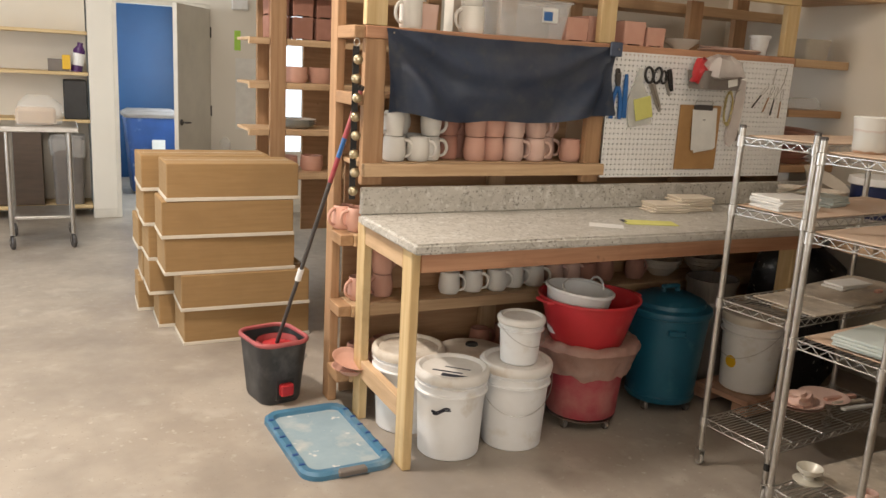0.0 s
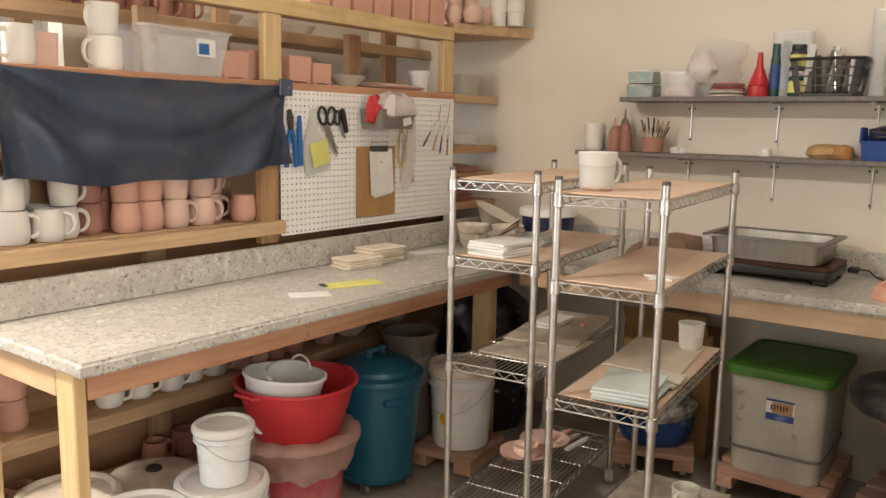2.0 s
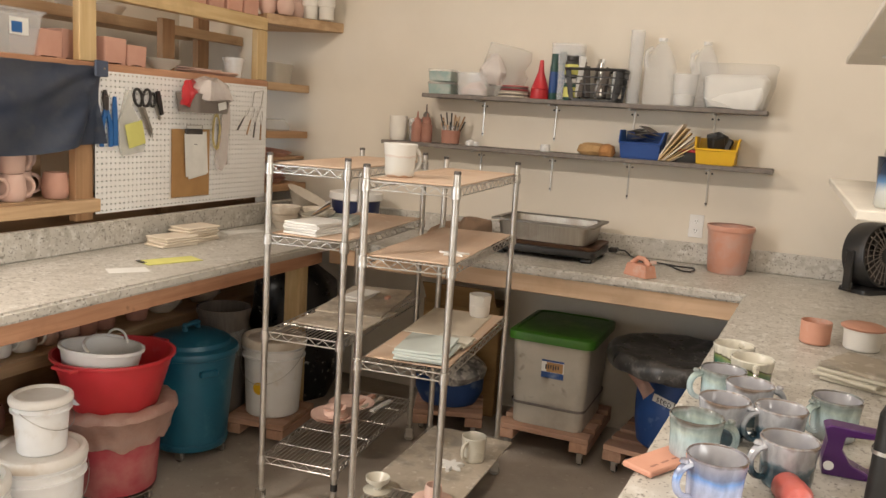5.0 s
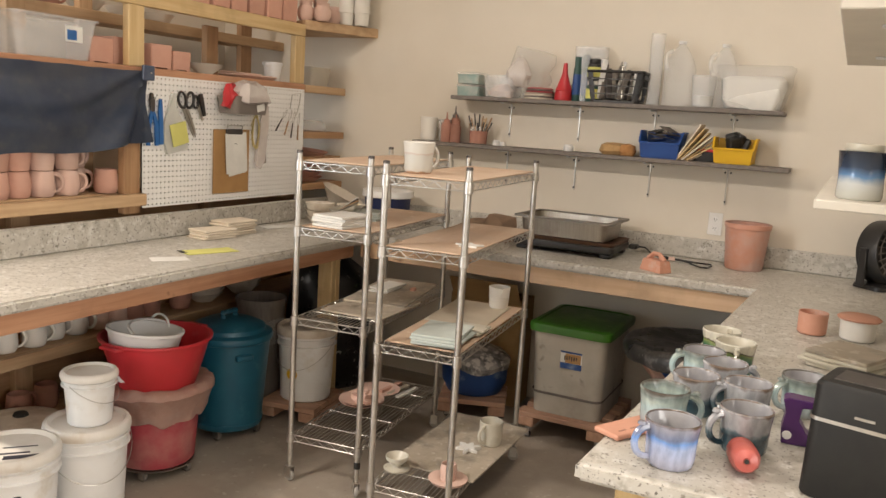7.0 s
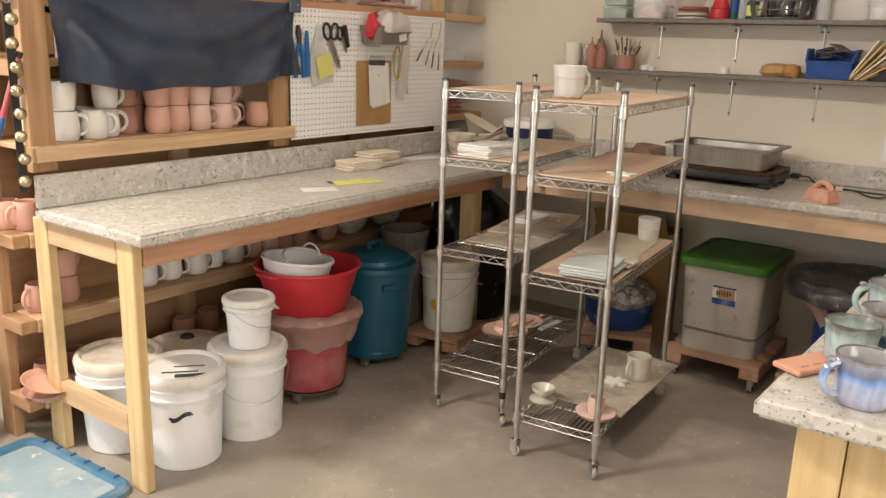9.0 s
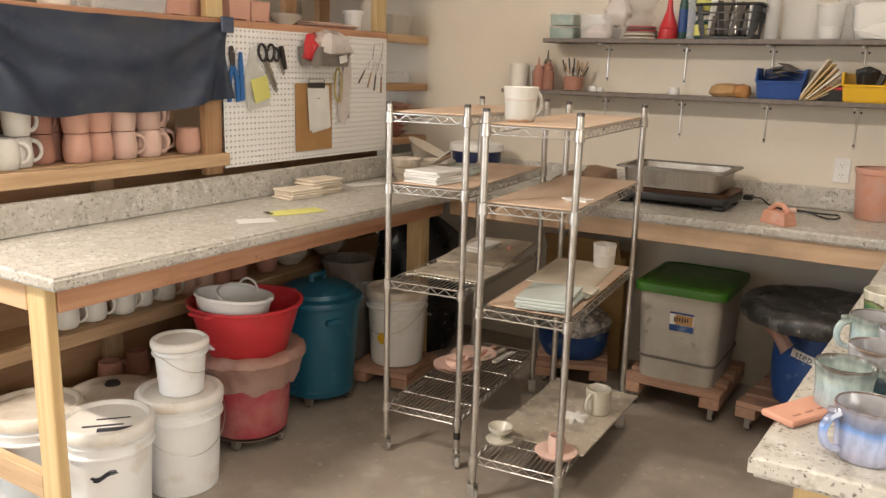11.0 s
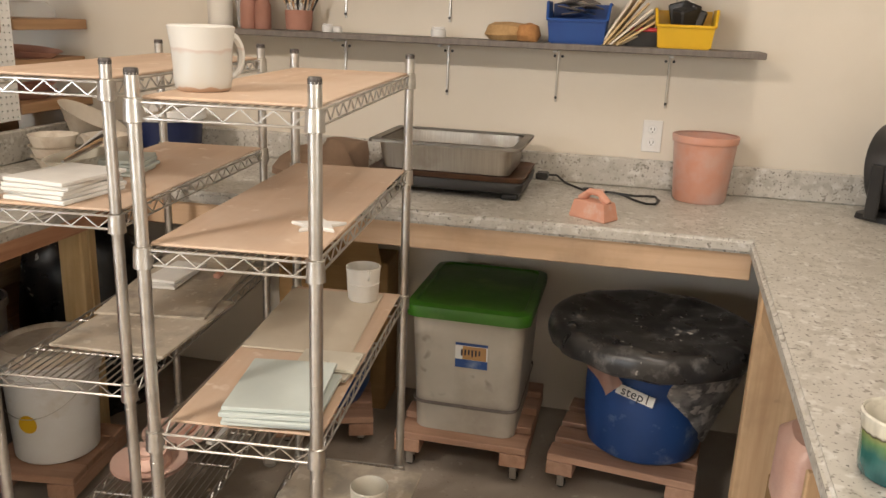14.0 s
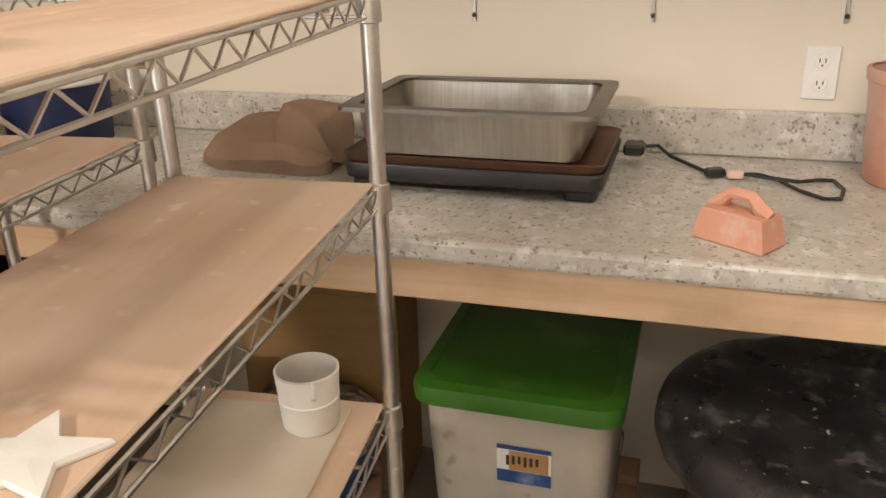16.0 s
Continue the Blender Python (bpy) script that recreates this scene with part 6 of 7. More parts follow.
random.seed(6)
o = stack_bin(at(1.215, ZB, 4.08), 0.21, 0.17, 0.135, mat("deep_blue_plastic", (0.02, 0.075, 0.28), (0.018, 0.06, 0.24), 6, rough=0.45, bump=0.03), "bright blue stacking bin full of scrapers")
for k in range(7):
    part("scraper", moved(boxes([(-0.03, 0.03, -0.045, 0.045, 0, 0.004)], 0.001), pose(J(0.03), J(0.05), 0.10 + 0.008 * k, J(18), J(18), J(80))), (GREYSHELF, STEEL, DARKMETAL)[k % 3], o)
o = stack_bin(at(0.855, ZB, 4.08), 0.195, 0.17, 0.125, YELLOWP, "bright yellow stacking bin holding black tools")
for k in range(5):
    part("tool", moved(boxes([(-0.02, 0.02, -0.035, 0.035, 0, 0.09 + 0.02 * (k % 2))], 0.006), pose(J(0.03), J(0.04), 0.045, J(20), J(15), J(60))), BLACK, o)
o = thing("board_bundle", "leaning thin wooden bats and paddles", "wood pieces", at(1.04, ZB, 4.06))
for k in range(7):
    part("paddle", moved(boxes([(-0.035 - 0.012 * (k % 2), 0.035, -0.004, 0.004, 0, 0.215 - 0.012 * k)], 0.002), pose(-0.01 + 0.006 * k, 0.085 - 0.008 * k, 0.002, 32 + 5 * k, 0, 4 * k - 10)), SLABW if k % 3 == 0 else PALE["z"], o)
o = thing("dark_tray", "dark tray with red handles behind bins", "tray", at(0.99, ZB, 4.11))
part("tray", tub(0.08, 0.12, 0.09, 0.14, 0.06, 0.01), BLACK, o)
part("handle", boxes([(-0.05, -0.042, -0.05, 0.05, 0.05, 0.064)], 0.003), RED, o)

# ---------------------------------------------------------------- on the side worktop
o = thing("steam_pan", "deep stainless steel pan resting on a griddle", "pan", pose(3.885, 1.60, ZK + 0.083))
part("body", loft([(rounded(0.30, 0.44, 0.03), 0.0), (rounded(0.325, 0.465, 0.035), 0.092), (rounded(0.318, 0.458, 0.035), 0.092), (rounded(0.295, 0.435, 0.03), 0.004)]), PANSTEEL, o, smooth=True)
part("rim", loft([(rounded(0.326, 0.466, 0.035), 0.0925), (rounded(0.375, 0.515, 0.02), 0.095), (rounded(0.380, 0.520, 0.02), 0.090), (rounded(0.378, 0.518, 0.02), 0.099), (rounded(0.318, 0.458, 0.035), 0.099), (rounded(0.318, 0.458, 0.035), 0.0925)], False, False), RIMSTEEL, o, smooth=True)
o = thing("electric_griddle", "black electric griddle with rusty brown plate", "griddle", pose(3.90, 1.60, ZK))
part("base", loft([(rounded(0.31, 0.50, 0.02), 0.02), (rounded(0.335, 0.535, 0.025), 0.028), (rounded(0.345, 0.545, 0.03), 0.055), (rounded(0.34, 0.54, 0.03), 0.06)]), BLACK, o, smooth=True)
part("plate", loft([(rounded(0.33, 0.53, 0.03), 0.061), (rounded(0.345, 0.545, 0.03), 0.078), (rounded(0.335, 0.535, 0.03), 0.08), (rounded(0.31, 0.51, 0.03), 0.07)]), mat("rusty_plate", (0.13, 0.06, 0.03), (0.08, 0.045, 0.03), 9, rough=0.55, metal=0.3, bump=0.1), o, smooth=True)
for sx in (-1, 1):
    for sy in (-1, 1):
        bx("foot", (sx * 0.125 - 0.025, sx * 0.125 + 0.025, sy * 0.225 - 0.03, sy * 0.225 + 0.03, 0, 0.0275), BLACK, o, 0.006)
bx("control", (0.10, 0.155, -0.325, -0.28, 0.03, 0.055), BLACK, o, 0.006, "plug-in heat control")
o = thing("power_cord", "black power cord coiled loosely on the worktop", "cord", pose(0, 0, ZK + 0.006))
part("cable", tube([(4.045, 1.285, 0.036), (4.085, 1.25, 0.03), (4.095, 1.22, 0.004), (4.06, 1.185, 0.0), (4.01, 1.15, 0.0), (3.985, 1.125, 0.0), (3.985, 1.09, 0.002), (4.0, 1.035, 0.0), (3.965, 1.0, 0.0), (3.90, 0.965, 0.0), (3.855, 0.925, 0.0), (3.865, 0.895, 0.0), (3.925, 0.882, 0.0), (3.985, 0.893, 0.0), (3.985, 0.92, 0.0), (3.94, 0.965, 0.006), (3.955, 1.02, 0.007), (3.975, 1.07, 0.006)], 0.0042, 6), BLACK, o, smooth=True)
part("plug", moved(boxes([(-0.014, 0.014, -0.02, 0.02, -0.004, 0.014)], 0.004), pose(3.98, 1.125, 0, 0, 0, 25)), BLACK, o)
part("plug_tag", moved(boxes([(-0.010, 0.010, -0.016, 0.016, -0.003, 0.014)], 0.003), pose(3.972, 1.085, 0, 0, 0, 10)), PALEPINK, o)
o = thing("clay_stamp", "salmon clay block press with arched handle", "clay press", pose(3.605, 1.088, ZK, 0, 0, -33))
part("block", loft([([(x * s, y * s) for x, y in ((-0.036, -0.067), (0.036, -0.067), (0.036, 0.067), (-0.036, 0.067))], z) for s, z in ((0.97, 0), (1, 0.004), (0.84, 0.052), (0.80, 0.056))]), SALMON, o)
part("handle", tube([(0, -0.055, 0.056), (0, -0.035, 0.066), (0, -0.018, 0.082), (0, 0.018, 0.082), (0, 0.035, 0.066), (0, 0.055, 0.056)], [0.010, 0.013, 0.011, 0.011, 0.013, 0.010], 8), SALMON, o, smooth=True)
CLAYPAIL = mat("clay_smeared_pail", (0.56, 0.26, 0.175), (0.60, 0.34, 0.26), 5, (1, 1, 0.5), rough=0.42, bump=0.06, stain=(6, 0.44, 0.66, (0.56, 0.38, 0.33)))
o = thing("clay_pail", "salmon clay-coated round pail on the worktop", "pail", pose(4.03, 0.745, ZK) @ Matrix.Diagonal((1, 1, 0.95, 1)))
part("body", lathe([(0, 0), (0.085, 0), (0.09, 0.008), (0.106, 0.215), (0.107, 0.236), (0.103, 0.236), (0.101, 0.212), (0.084, 0.012), (0, 0.01)], 34), CLAYPAIL, o, smooth=True)
part("rim", lathe([(0.1075, 0.214), (0.1105, 0.216), (0.1125, 0.238), (0.111, 0.241), (0.104, 0.241), (0.1075, 0.2365)], 34), CLAYPAIL, o, smooth=True)
o = thing("wall_outlet", "white duplex power outlet on the wall", "outlet", pose(XE, 0.922, 1.147))
bx("plate", (-0.006, -0.0005, -0.035, 0.035, -0.058, 0.058), WHITEP, o, 0.002)
for dz in (-0.024, 0.024):
    s_ = part("socket", lathe([(0, 0.0035), (0.015, 0.003), (0.0165, 0), (0, 0)], 18, pose(-0.0055, 0, dz, 0, -90, 0)), WHITEP, o)
    for dy in (-0.006, 0.006):
        bx("slot", (-0.0096, -0.0086, dy - 0.0012, dy + 0.0012, dz - 0.002, dz + 0.007), BLACK, s_, 0)
    part("slot", lathe([(0, 0.0007), (0.0022, 0.0006), (0.0022, 0)], 8, pose(-0.0088, 0, dz - 0.008, 0, -90, 0)), BLACK, s_)
o = thing("brown_towel", "rumpled brown towel heaped on the worktop", "towel", pose(3.93, 2.11, ZK))
part("towel_body", rumple(loft([(rounded(0.26, 0.36, 0.08, 9), 0), (rounded(0.25, 0.35, 0.09, 9), 0.035), (rounded(0.20, 0.28, 0.07, 9), 0.065), (rounded(0.12, 0.18, 0.05, 9), 0.085), (rounded(0.03, 0.05, 0.01, 9), 0.09)]), 0.04, 9, 5), TOWEL, o, smooth=True)
part("towel_fold", rumple(moved(loft([(rounded(0.14, 0.17, 0.05, 9), 0.0), (rounded(0.16, 0.18, 0.06, 9), 0.05), (rounded(0.13, 0.15, 0.05, 9), 0.10), (rounded(0.07, 0.08, 0.03, 9), 0.13), (rounded(0.02, 0.03, 0.008, 9), 0.135)]), pose(-0.01, -0.09, 0.012)), 0.045, 11, 2), TOWEL, o, smooth=True)
o = thing("desk_fan", "black round desk fan on the worktop corner", "fan", pose(3.99, 0.125, ZK, 0, 0, 48))
part("base", loft([(rounded(0.16, 0.24, 0.03), 0), (rounded(0.155, 0.235, 0.03), 0.018), (rounded(0.10, 0.14, 0.03), 0.03)]), BLACK, o, smooth=True)
for s in (-1, 1):
    bx("yoke", (-0.02, 0.02, s * 0.152 - 0.008, s * 0.152 + 0.008, 0.015, 0.19), BLACK, o, 0.004)
fan = part("housing", lathe([(0.146, -0.05), (0.15, -0.045), (0.15, 0.03), (0.14, 0.055), (0.132, 0.055), (0.14, 0.03), (0.14, -0.05)], 40, pose(0, 0, 0.165, 0, -82, 0)), BLACK, o, smooth=True)
for k in range(3):
    part("grille_ring", moved(tube([((0.045 + 0.033 * k) * math.cos(a), (0.045 + 0.033 * k) * math.sin(a), 0.062 - 0.004 * k) for a in (2 * math.pi * j / 32 for j in range(32))], 0.0022, 4, closed=True), pose(0, 0, 0.165, 0, -82, 0)), GREYSHELF, fan)
for k in range(24):
    a = 2 * math.pi * k / 24
    part("grille_spoke", moved(tube([(0.035 * math.cos(a), 0.035 * math.sin(a), 0.064), (0.09 * math.cos(a + 0.22), 0.09 * math.sin(a + 0.22), 0.06), (0.136 * math.cos(a + 0.3), 0.136 * math.sin(a + 0.3), 0.05)], 0.0026, 4), pose(0, 0, 0.165, 0, -82, 0)), GREYSHELF, fan)
part("hub", lathe([(0, 0.07), (0.025, 0.069), (0.036, 0.062), (0.034, 0.05), (0, 0.05)], 24, pose(0, 0, 0.165, 0, -82, 0)), BLACK, fan, smooth=True)
for k in range(4):
    a = 2 * math.pi * k / 4
    part("blade", moved(rumple(boxes([(0.03, 0.125, -0.035, 0.035, 0.0, 0.004)], 0.002), 0.002, 8), pose(0, 0, 0.165, 0, -82, 0) @ pose(0, 0, 0.01, 0, 0, 90 * k) @ pose(0, 0, 0, 25, 0, 0)), DARKMETAL, fan)
part("back_plate", lathe([(0, -0.05), (0.144, -0.05), (0.144, -0.046), (0, -0.046)], 32, pose(0, 0, 0.165, 0, -82, 0)), BLACK, fan)

# ---------------------------------------------------------------- on the near worktop
ICE = glaze("ice_blue_glaze", [(0.0, (0.34, 0.34, 0.42)), (0.2, (0.40, 0.42, 0.55)), (0.48, (0.36, 0.44, 0.66)), (0.60, (0.16, 0.31, 0.66)), (0.68, (0.17, 0.21, 0.34)), (0.90, (0.28, 0.29, 0.36)), (0.975, (0.10, 0.07, 0.05))], top=0.097, mottle=0.22)
SEA = glaze("sea_green_glaze", [(0.0, (0.40, 0.42, 0.43)), (0.25, (0.44, 0.52, 0.55)), (0.55, (0.40, 0.53, 0.55)), (0.72, (0.38, 0.46, 0.43)), (0.86, (0.20, 0.25, 0.24)), (0.91, (0.24, 0.27, 0.26)), (0.975, (0.10, 0.085, 0.07))], wobble=0.016, top=0.097, mottle=0.28)
STORM = glaze("storm_blue_glaze", [(0.0, (0.10, 0.15, 0.18)), (0.14, (0.04, 0.09, 0.12)), (0.34, (0.02, 0.04, 0.06)), (0.46, (0.08, 0.13, 0.16)), (0.54, (0.34, 0.36, 0.39)), (0.90, (0.42, 0.43, 0.46)), (0.98, (0.20, 0.15, 0.12))], wobble=0.024, top=0.097, mottle=0.28)
GREENG = glaze("green_drip_glaze", [(0.0, (0.015, 0.09, 0.10)), (0.35, (0.02, 0.11, 0.10)), (0.56, (0.10, 0.19, 0.08)), (0.66, (0.20, 0.24, 0.09)), (0.69, (0.04, 0.03, 0.015)), (0.73, (0.58, 0.55, 0.45)), (1.0, (0.62, 0.60, 0.52))], wobble=0.02, top=0.097, mottle=0.2)
GREYIN = mat("grey_glaze", (0.37, 0.37, 0.39), (0.30, 0.30, 0.33), 20, rough=0.2, bump=0.02, coat=0.4)
GC = "glazed mugs on the worktop"
HC = {"r": 0.0495, "h": 0.094, "flare": 0.006, "group": GC}
Z0 = ZK + 0.0005
for label, material, x, y, rz, inner in (
        ("glossy ice-blue glazed mug with brown rim", ICE, 1.372, 0.572, 130, GREYIN),
        ("sea-green glazed mug with dark rim", SEA, 1.565, 0.628, -75, SEA),
        ("dark storm-blue and grey glazed mug", STORM, 1.535, 0.452, 125, GREYIN),
        ("dark storm-blue glazed mug behind another", STORM, 1.715, 0.585, -75, GREYIN),
        ("grey-lipped dark blue glazed mug", STORM, 1.725, 0.470, 118, GREYIN),
        ("grey glazed mug with dark handle", STORM, 1.865, 0.540, -70, GREYIN),
        ("pale sea-blue mug with ribbed handle", SEA, 1.95, 0.605, 115, GREYIN),
        ("green mug with cream drip lip", GREENG, 2.10, 0.545, 190, CREAM),
        ("green mug with cream drip lip at the edge", GREENG, 2.215, 0.598, -20, CREAM),
        ("pale sea-blue mug beside a purple tool", SEA, 1.87, 0.355, 130, GREYIN)):
    o = mug(label, material, inside=inner, **HC)
    o.matrix_world = pose(x, y, Z0, 0, 0, rz)
    part("thumb_rest", lathe([(0, 0.008), (0.007, 0.006), (0.009, 0), (0, -0.004)], 10, pose(0.068, 0, 0.085)), material, o, smooth=True)
o = thing("clay_tile", "small salmon clay test tile with grooves", "tile", pose(1.50, 0.685, Z0, 0, 0, -28))
part("tile", boxes([(-0.075, 0.075, -0.035, 0.035, 0, 0.012)], 0.003), SALMON, o)
for k in range(3):
    bx("groove", (-0.05 + 0.035 * k, -0.028 + 0.035 * k, -0.018, -0.013, 0.0119, 0.0123), ROSE, o, 0)
o = thing("red_bottle", "small red rounded bottle with dark nozzle hole", "bottle", pose(1.425, 0.440, Z0 + 0.030, 0, -80, 12) @ Matrix.Scale(1.2, 4))
part("body", lathe([(0, -0.05), (0.018, -0.048), (0.024, -0.035), (0.022, -0.02), (0.0245, 0.0), (0.021, 0.012), (0.024, 0.025), (0.018, 0.042), (0.006, 0.048), (0.0, 0.044)], 22), mat("coral_red_glaze", (0.50, 0.12, 0.10), (0.42, 0.09, 0.07), 20, rough=0.35, bump=0.05), o, smooth=True)
part("hole", lathe([(0, 0.0495), (0.004, 0.0492), (0.004, 0.047)], 10), BLACK, o)
PURPLE = mat("purple_plastic", (0.075, 0.02, 0.12), (0.06, 0.015, 0.095), 5, rough=0.3, bump=0.04)
o = thing("tape_dispenser", "purple plastic tape dispenser on the worktop", "tape dispenser", pose(1.655, 0.330, Z0, 0, 0, -86))
bm = bmesh.new()
prof = [(-0.055, 0), (0.075, 0), (0.08, 0.008), (0.030, 0.012), (-0.006, 0.028), (-0.024, 0.055), (-0.020, 0.084), (0.075, 0.090), (0.078, 0.096), (-0.048, 0.104), (-0.060, 0.098), (-0.052, 0.07), (-0.058, 0.03)]
fc = bm.faces.new([bm.verts.new((x, -0.022, z)) for x, z in prof])
ret = bmesh.ops.extrude_face_region(bm, geom=[fc])
bmesh.ops.translate(bm, verts=[v for v in ret["geom"] if isinstance(v, bmesh.types.BMVert)], vec=(0, 0.044, 0))
bmesh.ops.bevel(bm, geom=bm.edges[:], offset=0.002, segments=1, affect="EDGES")
part("body", bm, PURPLE, o)
part("emblem", lathe([(0, 0.001), (0.009, 0.0008), (0.01, 0)], 14, pose(-0.045, -0.022, 0.02, 90, 0, 0)), WHITEP, o)
o = thing("speaker", "black box loudspeaker with silver stripe on worktop", "speaker", pose(1.425, 0.225, Z0, 0, 0, -14) @ Matrix.Diagonal((1.12, 1.12, 1.16, 1)))
SPK = mat("speaker_black", (0.006, 0.006, 0.006), (0.010, 0.010, 0.009), 30, rough=0.6, bump=0.08, bscale=300)
part("cabinet", loft([(rounded(0.13, 0.17, 0.02), 0), (rounded(0.135, 0.175, 0.02), 0.005), (rounded(0.125, 0.165, 0.02), 0.185), (rounded(0.115, 0.155, 0.018), 0.192)]), SPK, o, smooth=True)
part("stripe", loft([(rounded(0.1325, 0.1725, 0.02), 0.128), (rounded(0.132, 0.172, 0.02), 0.134)], False, False), CHROME, o, smooth=True)
bx("top_panel", (-0.035, 0.035, -0.06, 0.06, 0.1915, 0.194), DARKMETAL, o, 0.001)
part("badge", moved(boxes([(-0.002, 0, -0.015, 0.015, 0, 0.004)], 0), pose(-0.064, 0.0, 0.145, 0, 3, 0)), CHROME, o)
put(pot("small_cup", "salmon clay cup with pale brushed band", "cup", [(0, 0), (0.042, 0), (0.047, 0.006), (0.048, 0.075), (0.045, 0.075), (0.043, 0.008), (0, 0.008)], SALMON), [pose(2.79, 0.375, Z0)])
o = thing("covered_crock", "white crock covered with a pink clay disc", "crock", pose(2.80, 0.235, Z0))
part("body", lathe([(0, 0), (0.05, 0), (0.055, 0.005), (0.058, 0.068), (0, 0.068)], 26), WHITE, o, smooth=True)
part("cover", lathe([(0, 0.069), (0.066, 0.069), (0.07, 0.075), (0.06, 0.082), (0, 0.083)], 26), SALMON, o, smooth=True)
random.seed(15)
o = thing("bat_stack", "stack of worn cream plaster bats with mottled top", "boards", pose(2.40, 0.26, Z0, 0, 0, -24))
for k in range(4):
    part("bat", moved(boxes([(-0.10, 0.10, -0.09, 0.09, 0, 0.011)], 0.002), pose(J(0.008), J(0.008), 0.0005 + 0.012 * k, 0, 0, J(4))), DUSTY if k == 3 else CREAM, o)

# white shelves above the near worktop
for z, x0 in ((1.486, 1.70), (1.905, 1.70)):
    o = thing("white_shelf", "white painted shelf fixed to the side wall", "shelf", None, "white wall shelves")
    bx("plank", (x0, 3.1, YS + 0.002, 0.385, z - 0.022, z), DOORP, o, 0.003)
    for x in (1.95, 2.75):
        b = bx("bracket", (x - 0.012, x + 0.012, YS + 0.003, 0.30, z - 0.030, z - 0.023), WHITEP, o, 0.002)
        bx("bracket_leg", (x - 0.012, x + 0.012, YS + 0.003, YS + 0.012, z - 0.2, z - 0.031), WHITEP, b, 0.002)
TWILIGHT = glaze("twilight_glaze", [(0.0, (0.50, 0.50, 0.44)), (0.28, (0.55, 0.58, 0.58)), (0.45, (0.10, 0.22, 0.42)), (0.62, (0.02, 0.04, 0.08)), (1.0, (0.012, 0.014, 0.02))], 0.15)
o = thing("glazed_jar", "twilight-glazed jar with cream lid on white shelf", "jar", pose(1.815, 0.30, 1.4865))
part("body", lathe([(0, 0), (0.044, 0), (0.048, 0.006), (0.047, 0.05), (0.051, 0.1), (0.052, 0.106), (0, 0.106)], 30), TWILIGHT, o, smooth=True)
part("lid", lathe([(0.038, 0.1065), (0.04, 0.11), (0.039, 0.122), (0, 0.124)], 26), CREAM, o, smooth=True)
o = thing("leaning_plate", "dark ribbed pottery plate leaning on white shelf", "plate", pose(1.83, 0.185, 1.4865, 0, 0, 0))
part("plate", moved(boxes([(-0.05, 0.05, -0.004, 0.004, 0, 0.15)], 0.003), pose(0, 0, 0, -28, 0, 70)), DARKMETAL, o)


# ---------------------------------------------------------------- under the worktops
o = thing("grey_bucket", "grey bucket with crumpled printed bag below bench", "bucket", pose(3.165, 3.06, 0.0) @ Matrix.Diagonal((0.82, 0.82, 1, 1)))
part("body", lathe([(0, 0), (0.125, 0), (0.13, 0.01), (0.155, 0.57), (0.165, 0.572), (0.165, 0.60), (0.155, 0.60), (0.125, 0.02), (0, 0.015)], 30), GREYSHELF, o, smooth=True)
part("bag", rumple(lathe([(0.16, 0.36), (0.168, 0.40), (0.172, 0.44), (0.166, 0.48), (0.16, 0.5)], 30), 0.014, 18), BAG, o, smooth=True)
o = thing("black_sack", "black plastic sack slumped below the bench corner", "sack", pose(3.72, 3.0, 0.0))
part("sack", rumple(lathe([(0, 0), (0.20, 0), (0.25, 0.08), (0.25, 0.45), (0.22, 0.65), (0.12, 0.76), (0, 0.78)], 30), 0.05, 6, 2), mat("glossy_black_sack", (0.012, 0.012, 0.013), None, 8, rough=0.3, bump=0.6, bscale=22, specks=((26, 0.68, 0.72, (0.4, 0.4, 0.38)),)), o, smooth=True)
part("tie", lathe([(0.10, 0.745), (0.115, 0.76), (0.10, 0.775)], 20), BLACK, o)
o = thing("blue_tub", "low blue tub with dark bag on dolly", "tub", pose(3.80, 2.06, 0.122))
part("body", lathe([(0, 0), (0.15, 0), (0.18, 0.06), (0.185, 0.16), (0.17, 0.18), (0, 0.18)], 28), BLUEP, o, smooth=True)
part("bag", rumple(lathe([(0.19, 0.14), (0.2, 0.18), (0.15, 0.22), (0.06, 0.25), (0, 0.25)], 28), 0.03, 9), FOILBAG, o, smooth=True)
o = thing("cardboard_flap", "brown cardboard box under the side worktop", "box", pose(4.02, 2.08, 0.0, 0, 0, 4))
part("body", boxes([(-0.08, 0.12, -0.22, 0.22, 0.0, 0.62)], 0.004), CARD, o)
part("flap", moved(boxes([(-0.006, 0, -0.2, 0.2, 0, 0.16)], 0.002), pose(-0.082, 0, 0.60, 0, -35, 0)), CARD, o)
# beneath the near worktop
o = thing("clay_bag", "upturned rose clay-filled plastic bag on a carton", "bag", pose(2.90, 0.515, 0.481) @ Matrix.Diagonal((1.55, 1.15, 1.05, 1)))
part("bag", rumple(loft([(rounded(0.13, 0.13, 0.03), 0), (rounded(0.135, 0.135, 0.035), 0.15), (rounded(0.10, 0.10, 0.04), 0.18)]), 0.012, 14), PINKBAG, o, smooth=True)
o = thing("carton", "plain brown carton below the worktop", "carton", pose(2.90, 0.46, 0.161))
part("body", boxes([(-0.14, 0.14, -0.12, 0.12, 0, 0.318)], 0.004), CARD, o)
o = thing("blue_bag", "bright blue plastic bag below the worktop", "bag", pose(3.13, 0.44, 0.161) @ Matrix.Diagonal((0.9, 0.9, 1.42, 1)))
part("bag", rumple(loft([(rounded(0.14, 0.16, 0.04), 0), (rounded(0.17, 0.18, 0.05), 0.2), (rounded(0.12, 0.12, 0.04), 0.34)]), 0.03, 8), BLUEP, o, smooth=True)
